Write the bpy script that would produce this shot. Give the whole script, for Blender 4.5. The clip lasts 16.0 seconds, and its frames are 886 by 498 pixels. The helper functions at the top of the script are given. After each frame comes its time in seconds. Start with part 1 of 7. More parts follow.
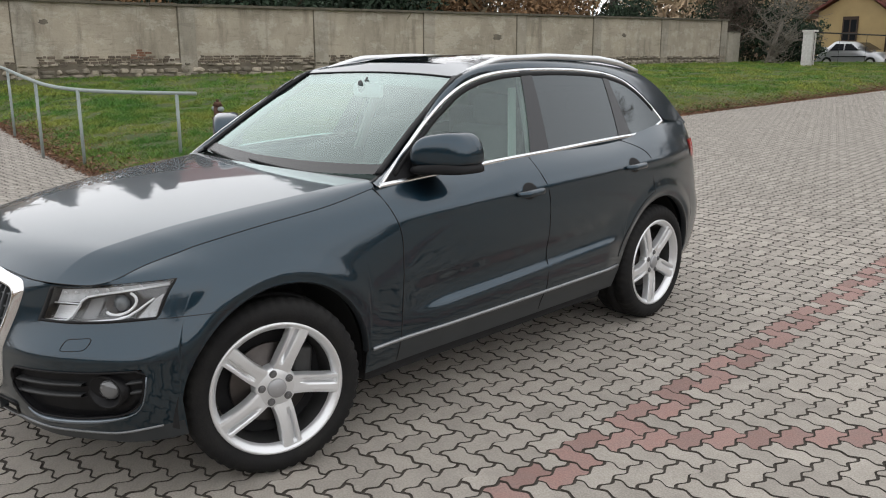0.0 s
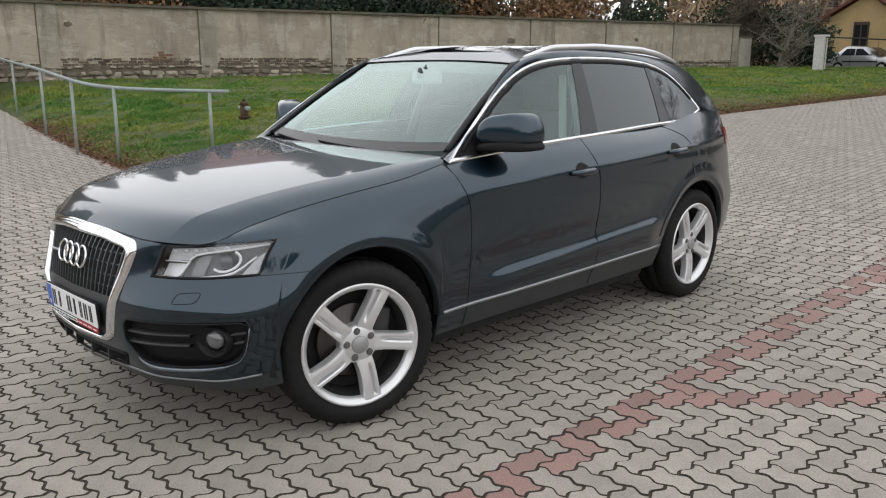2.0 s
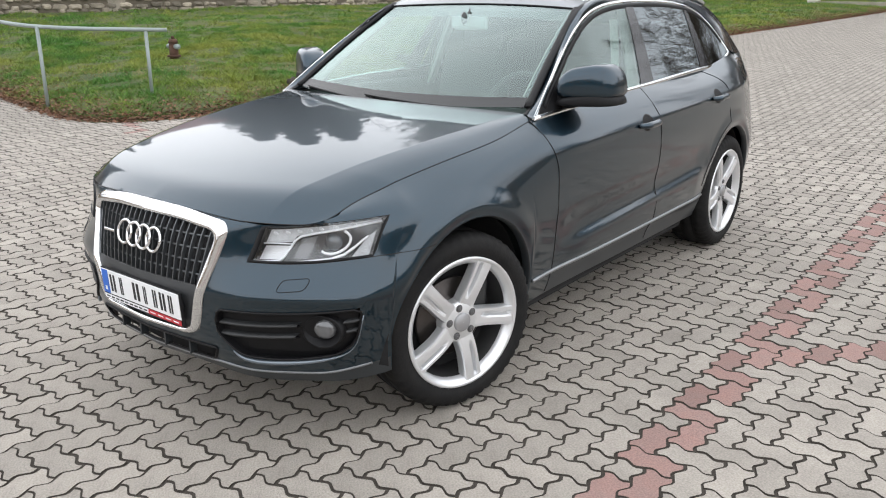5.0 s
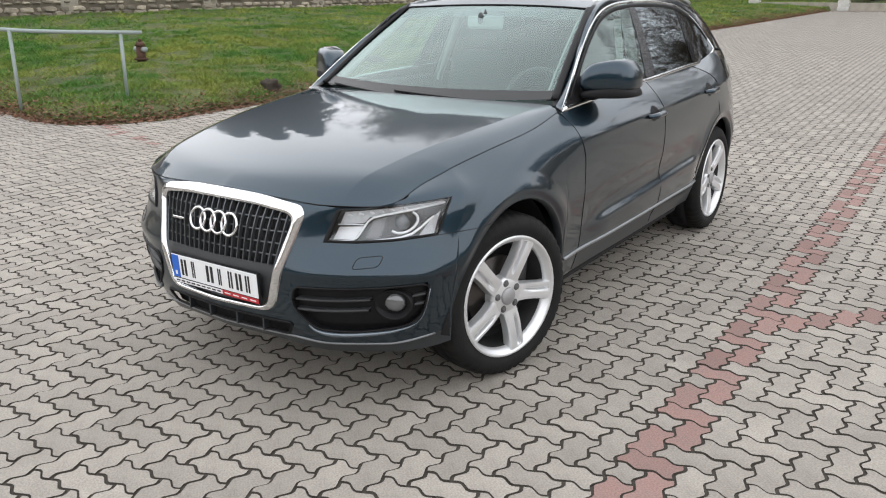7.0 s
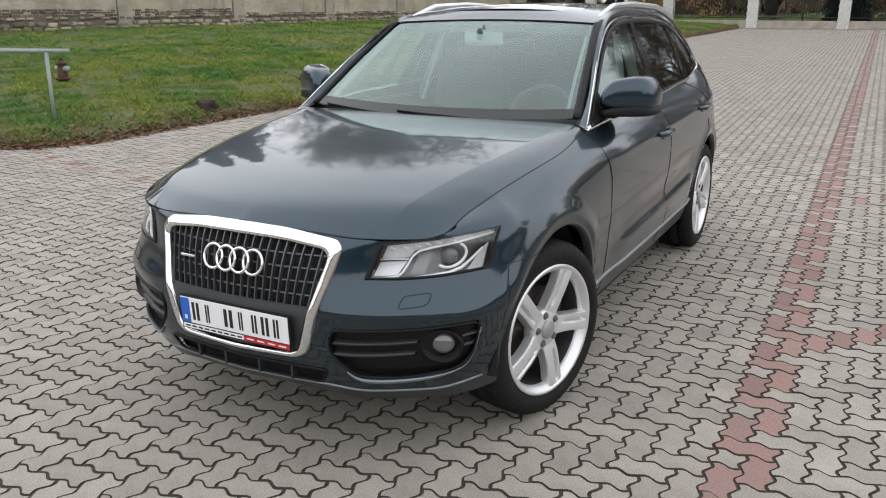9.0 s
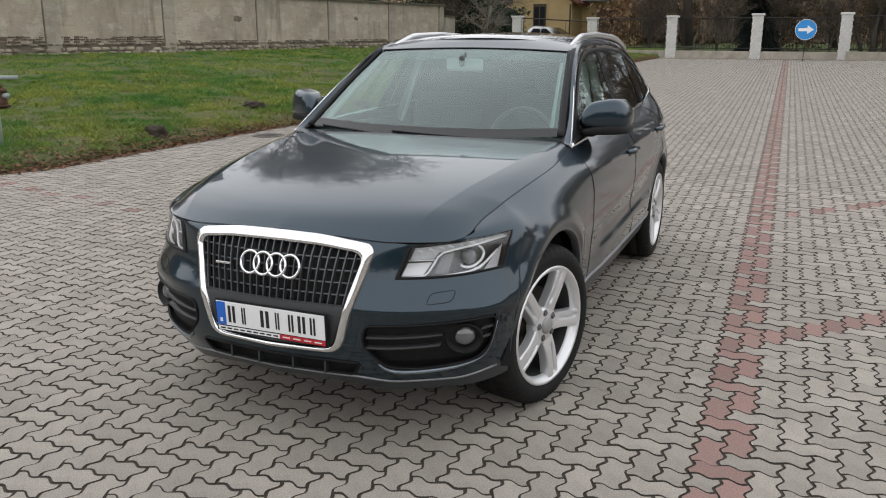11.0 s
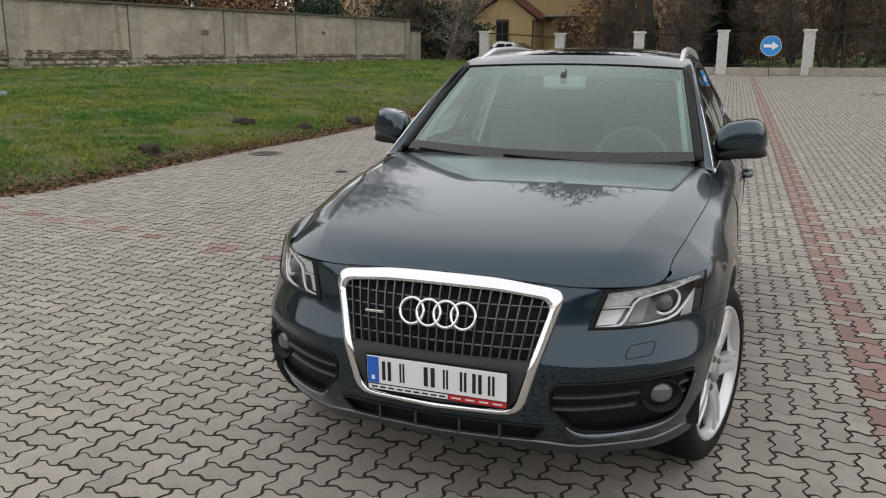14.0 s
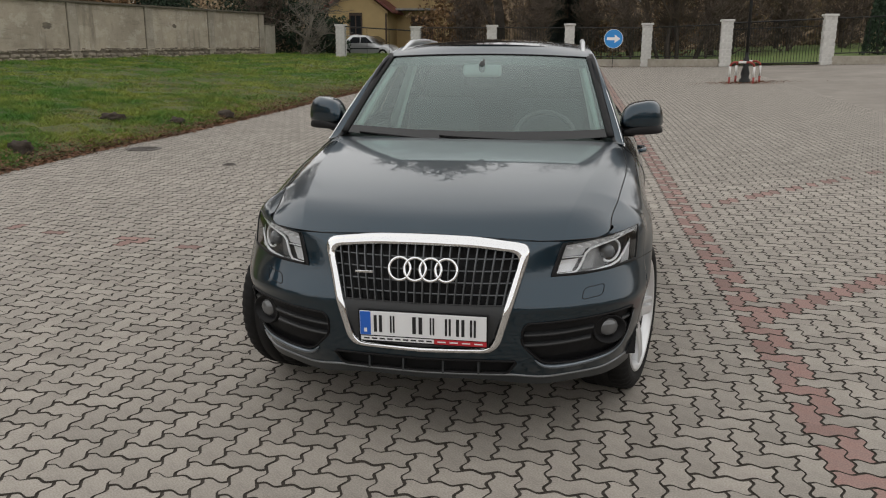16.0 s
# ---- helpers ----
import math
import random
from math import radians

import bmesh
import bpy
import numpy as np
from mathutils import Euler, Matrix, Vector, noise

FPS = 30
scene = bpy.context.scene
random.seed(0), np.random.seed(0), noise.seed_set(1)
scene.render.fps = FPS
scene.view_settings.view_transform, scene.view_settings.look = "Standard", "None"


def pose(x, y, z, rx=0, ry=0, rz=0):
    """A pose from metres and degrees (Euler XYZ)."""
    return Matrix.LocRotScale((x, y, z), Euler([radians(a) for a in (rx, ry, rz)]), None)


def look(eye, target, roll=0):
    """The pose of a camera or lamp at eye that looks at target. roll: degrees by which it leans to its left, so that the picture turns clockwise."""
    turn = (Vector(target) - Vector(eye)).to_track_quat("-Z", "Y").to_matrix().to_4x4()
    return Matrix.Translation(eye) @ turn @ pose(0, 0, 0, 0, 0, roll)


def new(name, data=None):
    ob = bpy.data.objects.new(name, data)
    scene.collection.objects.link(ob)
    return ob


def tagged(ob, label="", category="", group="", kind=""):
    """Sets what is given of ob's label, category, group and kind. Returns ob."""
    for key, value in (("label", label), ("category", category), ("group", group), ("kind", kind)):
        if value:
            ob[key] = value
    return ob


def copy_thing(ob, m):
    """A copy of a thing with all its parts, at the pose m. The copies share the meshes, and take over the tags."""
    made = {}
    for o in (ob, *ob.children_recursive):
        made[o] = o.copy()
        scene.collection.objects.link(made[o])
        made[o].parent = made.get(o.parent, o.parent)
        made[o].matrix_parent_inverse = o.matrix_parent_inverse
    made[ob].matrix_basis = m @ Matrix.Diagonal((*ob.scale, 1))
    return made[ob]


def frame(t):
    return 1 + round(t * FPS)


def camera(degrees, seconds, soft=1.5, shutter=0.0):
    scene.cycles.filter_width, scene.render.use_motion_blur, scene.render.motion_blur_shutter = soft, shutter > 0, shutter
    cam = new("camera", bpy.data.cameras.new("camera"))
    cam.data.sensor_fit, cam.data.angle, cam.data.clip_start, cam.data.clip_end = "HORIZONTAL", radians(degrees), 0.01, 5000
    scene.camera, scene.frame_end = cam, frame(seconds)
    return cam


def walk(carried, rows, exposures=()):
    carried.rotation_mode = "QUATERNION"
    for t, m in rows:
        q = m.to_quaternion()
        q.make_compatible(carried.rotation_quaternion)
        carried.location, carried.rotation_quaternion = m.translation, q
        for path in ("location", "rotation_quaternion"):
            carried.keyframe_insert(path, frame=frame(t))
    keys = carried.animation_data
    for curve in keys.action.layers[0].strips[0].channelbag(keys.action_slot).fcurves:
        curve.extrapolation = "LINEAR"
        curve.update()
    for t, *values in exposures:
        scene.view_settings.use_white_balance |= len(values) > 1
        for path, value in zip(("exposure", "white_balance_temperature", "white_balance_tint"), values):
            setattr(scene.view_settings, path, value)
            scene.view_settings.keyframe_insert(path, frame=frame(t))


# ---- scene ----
cam = camera(56.6, 16.0, 1.1)
PATH = [
    (0, (3.448, -1.729, 1.633), (2.093, -0.332, 1.174), -0.0),
    (0.5, (3.291, -1.877, 1.61), (1.93, -0.484, 1.153), 0.1),
    (1, (3.224, -1.995, 1.602), (1.87, -0.595, 1.147), 0.2),
    (1.5, (3.381, -2.089, 1.606), (2.022, -0.691, 1.16), 0.1),
    (2, (3.466, -2.135, 1.539), (2.096, -0.747, 1.093), 0.1),
    (2.5, (3.416, -2.169, 1.525), (2.028, -0.815, 1.033), 0.1),
    (3, (3.223, -2.326, 1.558), (1.849, -0.982, 1.006), 0.1),
    (3.5, (3.032, -2.399, 1.568), (1.737, -0.989, 0.99), 0.3),
    (4, (2.858, -2.335, 1.569), (1.62, -0.88, 0.976), 0.0),
    (4.2, (2.799, -2.312, 1.583), (1.569, -0.851, 0.988), 0.0),
    (6.5, (2.605, -2.863, 1.627), (1.538, -1.283, 1.021), -0.2),
    (7, (2.517, -2.922, 1.614), (1.444, -1.343, 1.017), -0.2),
    (7.5, (2.317, -3.036, 1.619), (1.304, -1.414, 1.034), 0.1),
    (8, (2.167, -3.053, 1.609), (1.206, -1.394, 1.04), 0.1),
    (8.5, (2.093, -2.895, 1.581), (1.156, -1.221, 1.015), -0.2),
    (9, (1.973, -2.933, 1.596), (1.063, -1.241, 1.037), -0.1),
    (9.2, (1.907, -2.998, 1.603), (1.019, -1.292, 1.052), -0.0),
    (11.3, (1.768, -3.399, 1.59), (1.012, -1.614, 1.097), 0.2),
    (11.5, (1.674, -3.402, 1.588), (0.914, -1.619, 1.095), 0.2),
    (12, (1.492, -3.412, 1.59), (0.72, -1.632, 1.103), 0.2),
    (12.5, (1.368, -3.313, 1.571), (0.587, -1.535, 1.092), 0.2),
    (13, (1.253, -3.21, 1.588), (0.464, -1.433, 1.119), 0.2),
    (13.5, (1.113, -3.231, 1.593), (0.321, -1.454, 1.131), 0.2),
    (14, (0.902, -3.286, 1.59), (0.244, -1.455, 1.129), 0.4),
    (14.5, (0.831, -3.389, 1.587), (0.323, -1.511, 1.125), 0.3),
    (15, (0.82, -3.57, 1.563), (0.427, -1.665, 1.098), 0.1),
    (15.5, (0.764, -3.678, 1.562), (0.427, -1.763, 1.092), 0.0),
    (16, (0.585, -3.825, 1.576), (0.262, -1.909, 1.102), 0.2),
]
EXPOSURES = [(0.0, 0.0, 6720, 12), (2.0, -0.08, 6700, 12), (2.5, 0.32, 6650, 12), (3.0, 0.48, 6550, 12), (4.0, 0.48, 6550, 12), (7.0, 0.30, 6600, 12), (9.0, 0.12, 6600, 12), (12.0, -0.20, 6750, 12), (13.5, -0.22, 6800, 12), (14.5, -0.36, 6850, 12), (16.0, -0.47, 7000, 12)]
walk(cam, [(t, look(eye, target, roll)) for t, eye, target, roll in PATH], EXPOSURES)

# ---- light ----
world = bpy.data.worlds.new("overcast_sky")
scene.world = world
world.use_nodes = True
wn = world.node_tree.nodes
wl = world.node_tree.links
sky = wn.new("ShaderNodeTexSky")
sky.sky_type = "NISHITA"
sky.sun_disc = False
sky.sun_elevation = radians(38)
sky.sun_rotation = radians(290)
grey = wn.new("ShaderNodeHueSaturation")
grey.inputs["Saturation"].default_value = 0.12
wl.new(sky.outputs[0], grey.inputs["Color"])
veil = wn.new("ShaderNodeMix")
veil.data_type = "RGBA"
veil.inputs[0].default_value = 0.77
veil.inputs[7].default_value = (7.6, 8.0, 8.4, 1)
wl.new(grey.outputs[0], veil.inputs[6])
wl.new(veil.outputs[2], wn["Background"].inputs["Color"])
wn["Background"].inputs["Strength"].default_value = 0.199
sun = new("sun", bpy.data.lights.new("sun", "SUN"))
sun.data.energy = 0.5
sun.data.angle = radians(160)
sun.data.color = (1.0, 0.97, 0.93)
sun.matrix_world = look((8, -14, 20), (0, 0, 0))


# ---- materials ----
def mat(name, base, rough=0.6, metal=0.0, var=0.0, scale=8.0, bump=0.0, bscale=60.0, coat=0.0, second=None, island=0.0, rand=0.0, spec=0.5, grain=0.0):
    """Procedural surface: base colour, broad variation towards a second colour, fine grain as relief."""
    m = bpy.data.materials.new(name)
    m.use_nodes = True
    n, l = m.node_tree.nodes, m.node_tree.links
    p = n["Principled BSDF"]
    p.inputs["Base Color"].default_value = (*base, 1)
    p.inputs["Roughness"].default_value = rough
    p.inputs["Metallic"].default_value = metal
    p.inputs["Coat Weight"].default_value = coat
    p.inputs["Coat Roughness"].default_value = 0.03
    p.inputs["Specular IOR Level"].default_value = spec
    tc = n.new("ShaderNodeTexCoord")
    col = None
    if var > 0:
        a = n.new("ShaderNodeTexNoise")
        a.inputs["Scale"].default_value = scale
        a.inputs["Detail"].default_value = 8
        a.inputs["Roughness"].default_value = 0.65
        l.new(tc.outputs["Object"], a.inputs["Vector"])
        r = n.new("ShaderNodeMapRange")
        r.inputs[1].default_value, r.inputs[2].default_value = 0.3, 0.7
        l.new(a.outputs["Fac"], r.inputs[0])
        mx = n.new("ShaderNodeMix")
        mx.data_type = "RGBA"
        s = second or tuple(c * (1 - var) for c in base)
        mx.inputs[6].default_value = (*base, 1)
        mx.inputs[7].default_value = (*s, 1)
        l.new(r.outputs[0], mx.inputs[0])
        col = mx.outputs[2]
    for amount, source in ((island, "island"), (rand, "object")):
        if amount > 0:
            if source == "island":
                g = n.new("ShaderNodeNewGeometry")
                out = g.outputs["Random Per Island"]
            else:
                g = n.new("ShaderNodeObjectInfo")
                out = g.outputs["Random"]
            r2 = n.new("ShaderNodeMapRange")
            r2.inputs[3].default_value, r2.inputs[4].default_value = 1 - amount, 1 + amount
            l.new(out, r2.inputs[0])
            hs = n.new("ShaderNodeHueSaturation")
            l.new(r2.outputs[0], hs.inputs["Value"])
            if col is None:
                hs.inputs["Color"].default_value = (*base, 1)
            else:
                l.new(col, hs.inputs["Color"])
            col = hs.outputs[0]
    if grain > 0 and col is not None:
        gn = n.new("ShaderNodeTexNoise")
        gn.inputs["Scale"].default_value = 130
        gn.inputs["Detail"].default_value = 4
        l.new(tc.outputs["Object"], gn.inputs["Vector"])
        gr = n.new("ShaderNodeMapRange")
        gr.inputs[1].default_value, gr.inputs[2].default_value = 0.35, 0.65
        gr.inputs[3].default_value, gr.inputs[4].default_value = 1 - grain, 1 + grain
        l.new(gn.outputs["Fac"], gr.inputs[0])
        gh = n.new("ShaderNodeHueSaturation")
        l.new(gr.outputs[0], gh.inputs["Value"])
        l.new(col, gh.inputs["Color"])
        col = gh.outputs[0]
    if col is not None:
        l.new(col, p.inputs["Base Color"])
    if bump > 0:
        b = n.new("ShaderNodeTexNoise")
        b.inputs["Scale"].default_value = bscale
        b.inputs["Detail"].default_value = 6
        l.new(tc.outputs["Object"], b.inputs["Vector"])
        bm_ = n.new("ShaderNodeBump")
        bm_.inputs["Strength"].default_value = bump
        bm_.inputs["Distance"].default_value = 0.02
        l.new(b.outputs["Fac"], bm_.inputs["Height"])
        l.new(bm_.outputs[0], p.inputs["Normal"])
    return m


def glass(name, tint, gloss=0.04, rough=0.02, sheen=(1, 1, 1)):
    """A thin pane: tinted see-through mixed with a mirror by Fresnel."""
    m = bpy.data.materials.new(name)
    m.use_nodes = True
    n, l = m.node_tree.nodes, m.node_tree.links
    n.remove(n["Principled BSDF"])
    tr = n.new("ShaderNodeBsdfTransparent")
    tr.inputs[0].default_value = (*tint, 1)
    gl = n.new("ShaderNodeBsdfGlossy")
    gl.inputs["Roughness"].default_value = rough
    gl.inputs["Color"].default_value = (*sheen, 1)
    fr = n.new("ShaderNodeLayerWeight")
    fr.inputs["Blend"].default_value = 0.5
    pw = n.new("ShaderNodeMath")
    pw.operation = "POWER"
    pw.inputs[1].default_value = 4.0
    l.new(fr.outputs["Facing"], pw.inputs[0])
    ad = n.new("ShaderNodeMath")
    ad.operation = "ADD"
    ad.use_clamp = True
    ad.inputs[1].default_value = gloss + 0.06
    l.new(pw.outputs[0], ad.inputs[0])
    mx = n.new("ShaderNodeMixShader")
    l.new(ad.outputs[0], mx.inputs[0])
    l.new(tr.outputs[0], mx.inputs[1])
    l.new(gl.outputs[0], mx.inputs[2])
    l.new(mx.outputs[0], n["Material Output"].inputs[0])
    return m


PAINT = mat("slate_metallic_paint", (0.0095, 0.0295, 0.0465), 0.34, 0.95, var=0.08, scale=3, coat=1.0)
PAINT.node_tree.nodes["Principled BSDF"].inputs["Coat IOR"].default_value = 1.56
CLAD = mat("satin_grey_bumper", (0.032, 0.038, 0.043), 0.42, 0.3, var=0.15, scale=6, coat=0.3)
BLACK = mat("black_plastic", (0.008, 0.008, 0.009), 0.5, var=0.3, scale=20, bump=0.05, spec=0.22)
GAP = mat("panel_gap", (0.004, 0.004, 0.005), 0.8)
GLOSSBLACK = mat("gloss_black_trim", (0.008, 0.008, 0.01), 0.12)
CHROME = mat("chrome", (0.78, 0.79, 0.80), 0.12, 1.0)
SATIN = mat("satin_aluminium", (0.72, 0.73, 0.74), 0.32, 1.0, var=0.06, scale=9)
GRILLEMETAL = mat("grey_grille_bar", (0.105, 0.112, 0.118), 0.32, 0.7)
PANEL = mat("dark_grey_panel", (0.034, 0.036, 0.038), 0.45, 0.1, var=0.1)
RIM = mat("silver_alloy", (0.74, 0.75, 0.76), 0.32, 0.6, var=0.08, scale=5)
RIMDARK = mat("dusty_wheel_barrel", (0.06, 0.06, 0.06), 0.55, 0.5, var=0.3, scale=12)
TYRE = mat("tyre_rubber", (0.010, 0.010, 0.011), 0.70, var=0.4, scale=10, bump=0.12, bscale=90, second=(0.018, 0.0175, 0.0165), spec=0.16)
BOLT = mat("dull_bolt_steel", (0.17, 0.17, 0.172), 0.45, 0.6, var=0.2, scale=30)
DISC = mat("brake_disc_steel", (0.09, 0.08, 0.075), 0.4, 0.8, var=0.3, scale=15)
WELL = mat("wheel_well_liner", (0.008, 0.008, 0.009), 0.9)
SCREEN = glass("windscreen_glass", (0.50, 0.65, 0.62), 0.055, 0.02, (0.86, 1.0, 0.98))
SIDEGLASS = glass("side_glass", (0.60, 0.74, 0.70), 0.03, 0.02, (0.88, 1.0, 0.97))
PRIVACY = glass("privacy_glass", (0.035, 0.037, 0.04), 0.02, 0.02, (0.90, 0.97, 1.0))
REARGLASS = glass("rear_privacy_glass", (0.035, 0.037, 0.04), -0.045)
LENS = glass("lamp_lens", (0.93, 0.94, 0.95), 0.0)
LAMPIN = mat("lamp_reflector", (0.88, 0.89, 0.90), 0.28, 0.25)
LAMPDARK = mat("lamp_housing", (0.075, 0.077, 0.08), 0.35, 0.4)
REDLAMP = mat("red_tail_lamp", (0.35, 0.008, 0.012), 0.12, coat=0.6)
PLATE = mat("plate_white", (0.78, 0.79, 0.80), 0.35, var=0.04)
PLATEBLUE = mat("plate_blue", (0.015, 0.12, 0.52), 0.35)
INK = mat("black_ink", (0.01, 0.01, 0.012), 0.5)
REDSTRIP = mat("red_strip", (0.45, 0.02, 0.03), 0.4)
WHITEINK = mat("white_ink", (0.75, 0.75, 0.75), 0.5)
CABIN = mat("grey_cabin_trim", (0.055, 0.06, 0.058), 0.8, var=0.2, scale=10)
CABINLIGHT = mat("pale_cabin_trim", (0.46, 0.49, 0.46), 0.8, var=0.1, scale=10)
STONE = mat("grey_concrete_paver", (0.375, 0.342, 0.300), 0.85, var=0.3, scale=5.5, bump=0.5, bscale=170, second=(0.285, 0.258, 0.226), island=0.12, grain=0.16)
STONEONE = mat("grey_concrete_paver_single", (0.375, 0.342, 0.300), 0.85, var=0.3, scale=5.5, bump=0.5, bscale=170, second=(0.285, 0.258, 0.226), rand=0.12, grain=0.16)
REDSTONE = mat("red_concrete_paver", (0.30, 0.178, 0.154), 0.85, var=0.4, scale=9, bump=0.5, bscale=170, second=(0.265, 0.18, 0.16), island=0.15, grain=0.16)
REDONE = mat("red_concrete_paver_single", (0.30, 0.178, 0.154), 0.85, var=0.4, scale=9, bump=0.5, bscale=170, second=(0.265, 0.18, 0.16), rand=0.15, grain=0.16)
JOINT = mat("dirty_joint_sand", (0.060, 0.050, 0.040), 0.95, var=0.4, scale=4, bump=0.4, bscale=120)
FARPAVE = mat("worn_far_paving", (0.285, 0.255, 0.222), 0.88, var=0.35, scale=0.9, bump=0.3, bscale=14)
SOIL = mat("lawn_soil", (0.032, 0.055, 0.013), 0.95, var=0.6, scale=0.55, bump=0.8, bscale=9, second=(0.095, 0.10, 0.035))
DRYBLADE = mat("dry_grass_blade", (0.26, 0.20, 0.085), 0.8, var=0.4, scale=3, island=0.4, second=(0.16, 0.15, 0.05))
EARTH = mat("mole_earth", (0.05, 0.037, 0.026), 0.95, var=0.5, scale=14, bump=0.9, bscale=25)
BLADE = mat("grass_blade", (0.048, 0.155, 0.010), 0.7, var=0.5, scale=0.8, second=(0.215, 0.245, 0.036), island=0.5)
spread = [q for q in BLADE.node_tree.nodes if q.bl_idname == "ShaderNodeMapRange"][0]
spread.inputs[1].default_value, spread.inputs[2].default_value = 0.40, 0.62
DRYLEAF = mat("fallen_leaf", (0.21, 0.095, 0.05), 0.8, var=0.5, scale=4, island=0.5, second=(0.11, 0.065, 0.04))


def plaster(name, base, second, pale):
    """Old lime render along the wall: flaking sheets, faint courses of the bricks below, dark specks."""
    m = mat(name, base, 0.93)
    n, l = m.node_tree.nodes, m.node_tree.links
    p = n["Principled BSDF"]
    tc = n.new("ShaderNodeTexCoord")
    turn = n.new("ShaderNodeMapping")
    turn.inputs["Rotation"].default_value = (0, 0, -1.4649)
    l.new(tc.outputs["Object"], turn.inputs["Vector"])

    def tex(scale, detail, rough=0.6, stretch=(1, 1, 1), distort=0.0):
        q = n.new("ShaderNodeMapping")
        q.inputs["Scale"].default_value = stretch
        l.new(turn.outputs[0], q.inputs["Vector"])
        t = n.new("ShaderNodeTexNoise")
        t.inputs["Scale"].default_value = scale
        t.inputs["Detail"].default_value = detail
        t.inputs["Roughness"].default_value = rough
        t.inputs["Distortion"].default_value = distort
        l.new(q.outputs[0], t.inputs["Vector"])
        return t.outputs["Fac"]

    def span(v, a, b, lo=0.0, hi=1.0):
        r = n.new("ShaderNodeMapRange")
        r.inputs[1].default_value, r.inputs[2].default_value, r.inputs[3].default_value, r.inputs[4].default_value = a, b, lo, hi
        l.new(v, r.inputs[0])
        return r.outputs[0]

    def blend(f, a, b):
        x = n.new("ShaderNodeMix")
        x.data_type = "RGBA"
        l.new(f, x.inputs[0])
        for k, c in ((6, a), (7, b)):
            if isinstance(c, tuple):
                x.inputs[k].default_value = (*c, 1)
            else:
                l.new(c, x.inputs[k])
        return x.outputs[2]
    broad = tex(0.55, 7, 0.62)
    flake = tex(1.3, 9, 0.72, (1, 1, 1.5), 0.15)
    course = tex(1.0, 7, 0.75, (1.1, 1, 6.0), 0.1)
    speck = tex(7.0, 6, 0.7)
    streak = tex(1.0, 6, 0.65, (2.4, 1, 0.5), 0.2)
    sheets = span(flake, 0.51, 0.57)
    cracks = span(course, 0.395, 0.43, 1.0, 0.0)
    col = blend(span(broad, 0.32, 0.68), base, second)
    col = blend(span(sheets, 0, 1, 0.0, 0.5), col, pale)
    col = blend(span(cracks, 0, 1, 0.0, 0.28), col, tuple(c * 0.55 for c in second))
    col = blend(span(speck, 0.62, 0.74, 0.0, 0.6), col, tuple(c * 0.6 for c in second))
    col = blend(span(streak, 0.52, 0.70, 0.0, 0.75), col, tuple(c * 0.66 for c in second))
    l.new(col, p.inputs["Base Color"])
    h1 = n.new("ShaderNodeMath")
    h1.operation = "MULTIPLY_ADD"
    h1.inputs[1].default_value = 0.28
    l.new(sheets, h1.inputs[0])
    l.new(span(course, 0.3, 0.6, 0.0, 0.35), h1.inputs[2])
    h2 = n.new("ShaderNodeMath")
    h2.operation = "ADD"
    l.new(h1.outputs[0], h2.inputs[0])
    l.new(speck, h2.inputs[1])
    b = n.new("ShaderNodeBump")
    b.inputs["Strength"].default_value = 0.8
    b.inputs["Distance"].default_value = 0.03
    l.new(h2.outputs[0], b.inputs["Height"])
    l.new(b.outputs[0], p.inputs["Normal"])
    return m


PLASTER = plaster("weathered_plaster", (0.45, 0.395, 0.31), (0.29, 0.255, 0.20), (0.50, 0.46, 0.385))
PILASTER = plaster("cement_pilaster", (0.37, 0.33, 0.265), (0.26, 0.235, 0.19), (0.42, 0.39, 0.33))
COPING = mat("mossy_coping", (0.14, 0.125, 0.095), 0.95, var=0.5, scale=2.5, bump=0.6, bscale=9)
RUBBLE = mat("rubble_stone", (0.36, 0.315, 0.245), 0.9, var=0.5, scale=3, bump=0.6, bscale=14, island=0.45)
MORTAR = mat("dark_mortar", (0.17, 0.145, 0.11), 0.95, var=0.4, scale=3, bump=0.5, bscale=10)
OLDBRICK = mat("bare_brick", (0.24, 0.12, 0.075), 0.9, var=0.4, scale=8, bump=0.4, rand=0.25)
GALV = mat("galvanised_steel", (0.30, 0.345, 0.335), 0.6, 0.1, var=0.2, scale=9)
RUST = mat("rusty_iron", (0.11, 0.055, 0.035), 0.8, 0.2, var=0.5, scale=14, bump=0.5)
WHITEWASH = mat("whitewashed_brick", (0.66, 0.65, 0.62), 0.85, var=0.25, scale=4, bump=0.4, bscale=18, rand=0.06)
BLACKIRON = mat("black_iron", (0.016, 0.016, 0.016), 0.5, 0.4)
YELLOW = mat("ochre_render", (0.52, 0.38, 0.19), 0.9, var=0.18, scale=0.8, bump=0.2, bscale=6)
ROOF = mat("red_metal_roof", (0.17, 0.045, 0.035), 0.6, var=0.3, scale=2)
DARKPANE = mat("dark_window_pane", (0.02, 0.022, 0.025), 0.08)
BROWNWOOD = mat("brown_window_wood", (0.06, 0.035, 0.022), 0.6)
SILVERCAR = mat("silver_car_paint", (0.45, 0.46, 0.47), 0.3, 0.6, coat=0.8)
SIGNBLUE = mat("sign_blue", (0.016, 0.24, 0.62), 0.4)
SIGNWHITE = mat("sign_white", (0.80, 0.80, 0.80), 0.4)
BARRED = mat("barrier_red", (0.32, 0.045, 0.035), 0.5, var=0.2)
BARWHITE = mat("barrier_white", (0.75, 0.74, 0.72), 0.5, var=0.15)
BARK = mat("grey_bark", (0.075, 0.06, 0.048), 0.95, var=0.4, scale=6, bump=0.5, bscale=20)
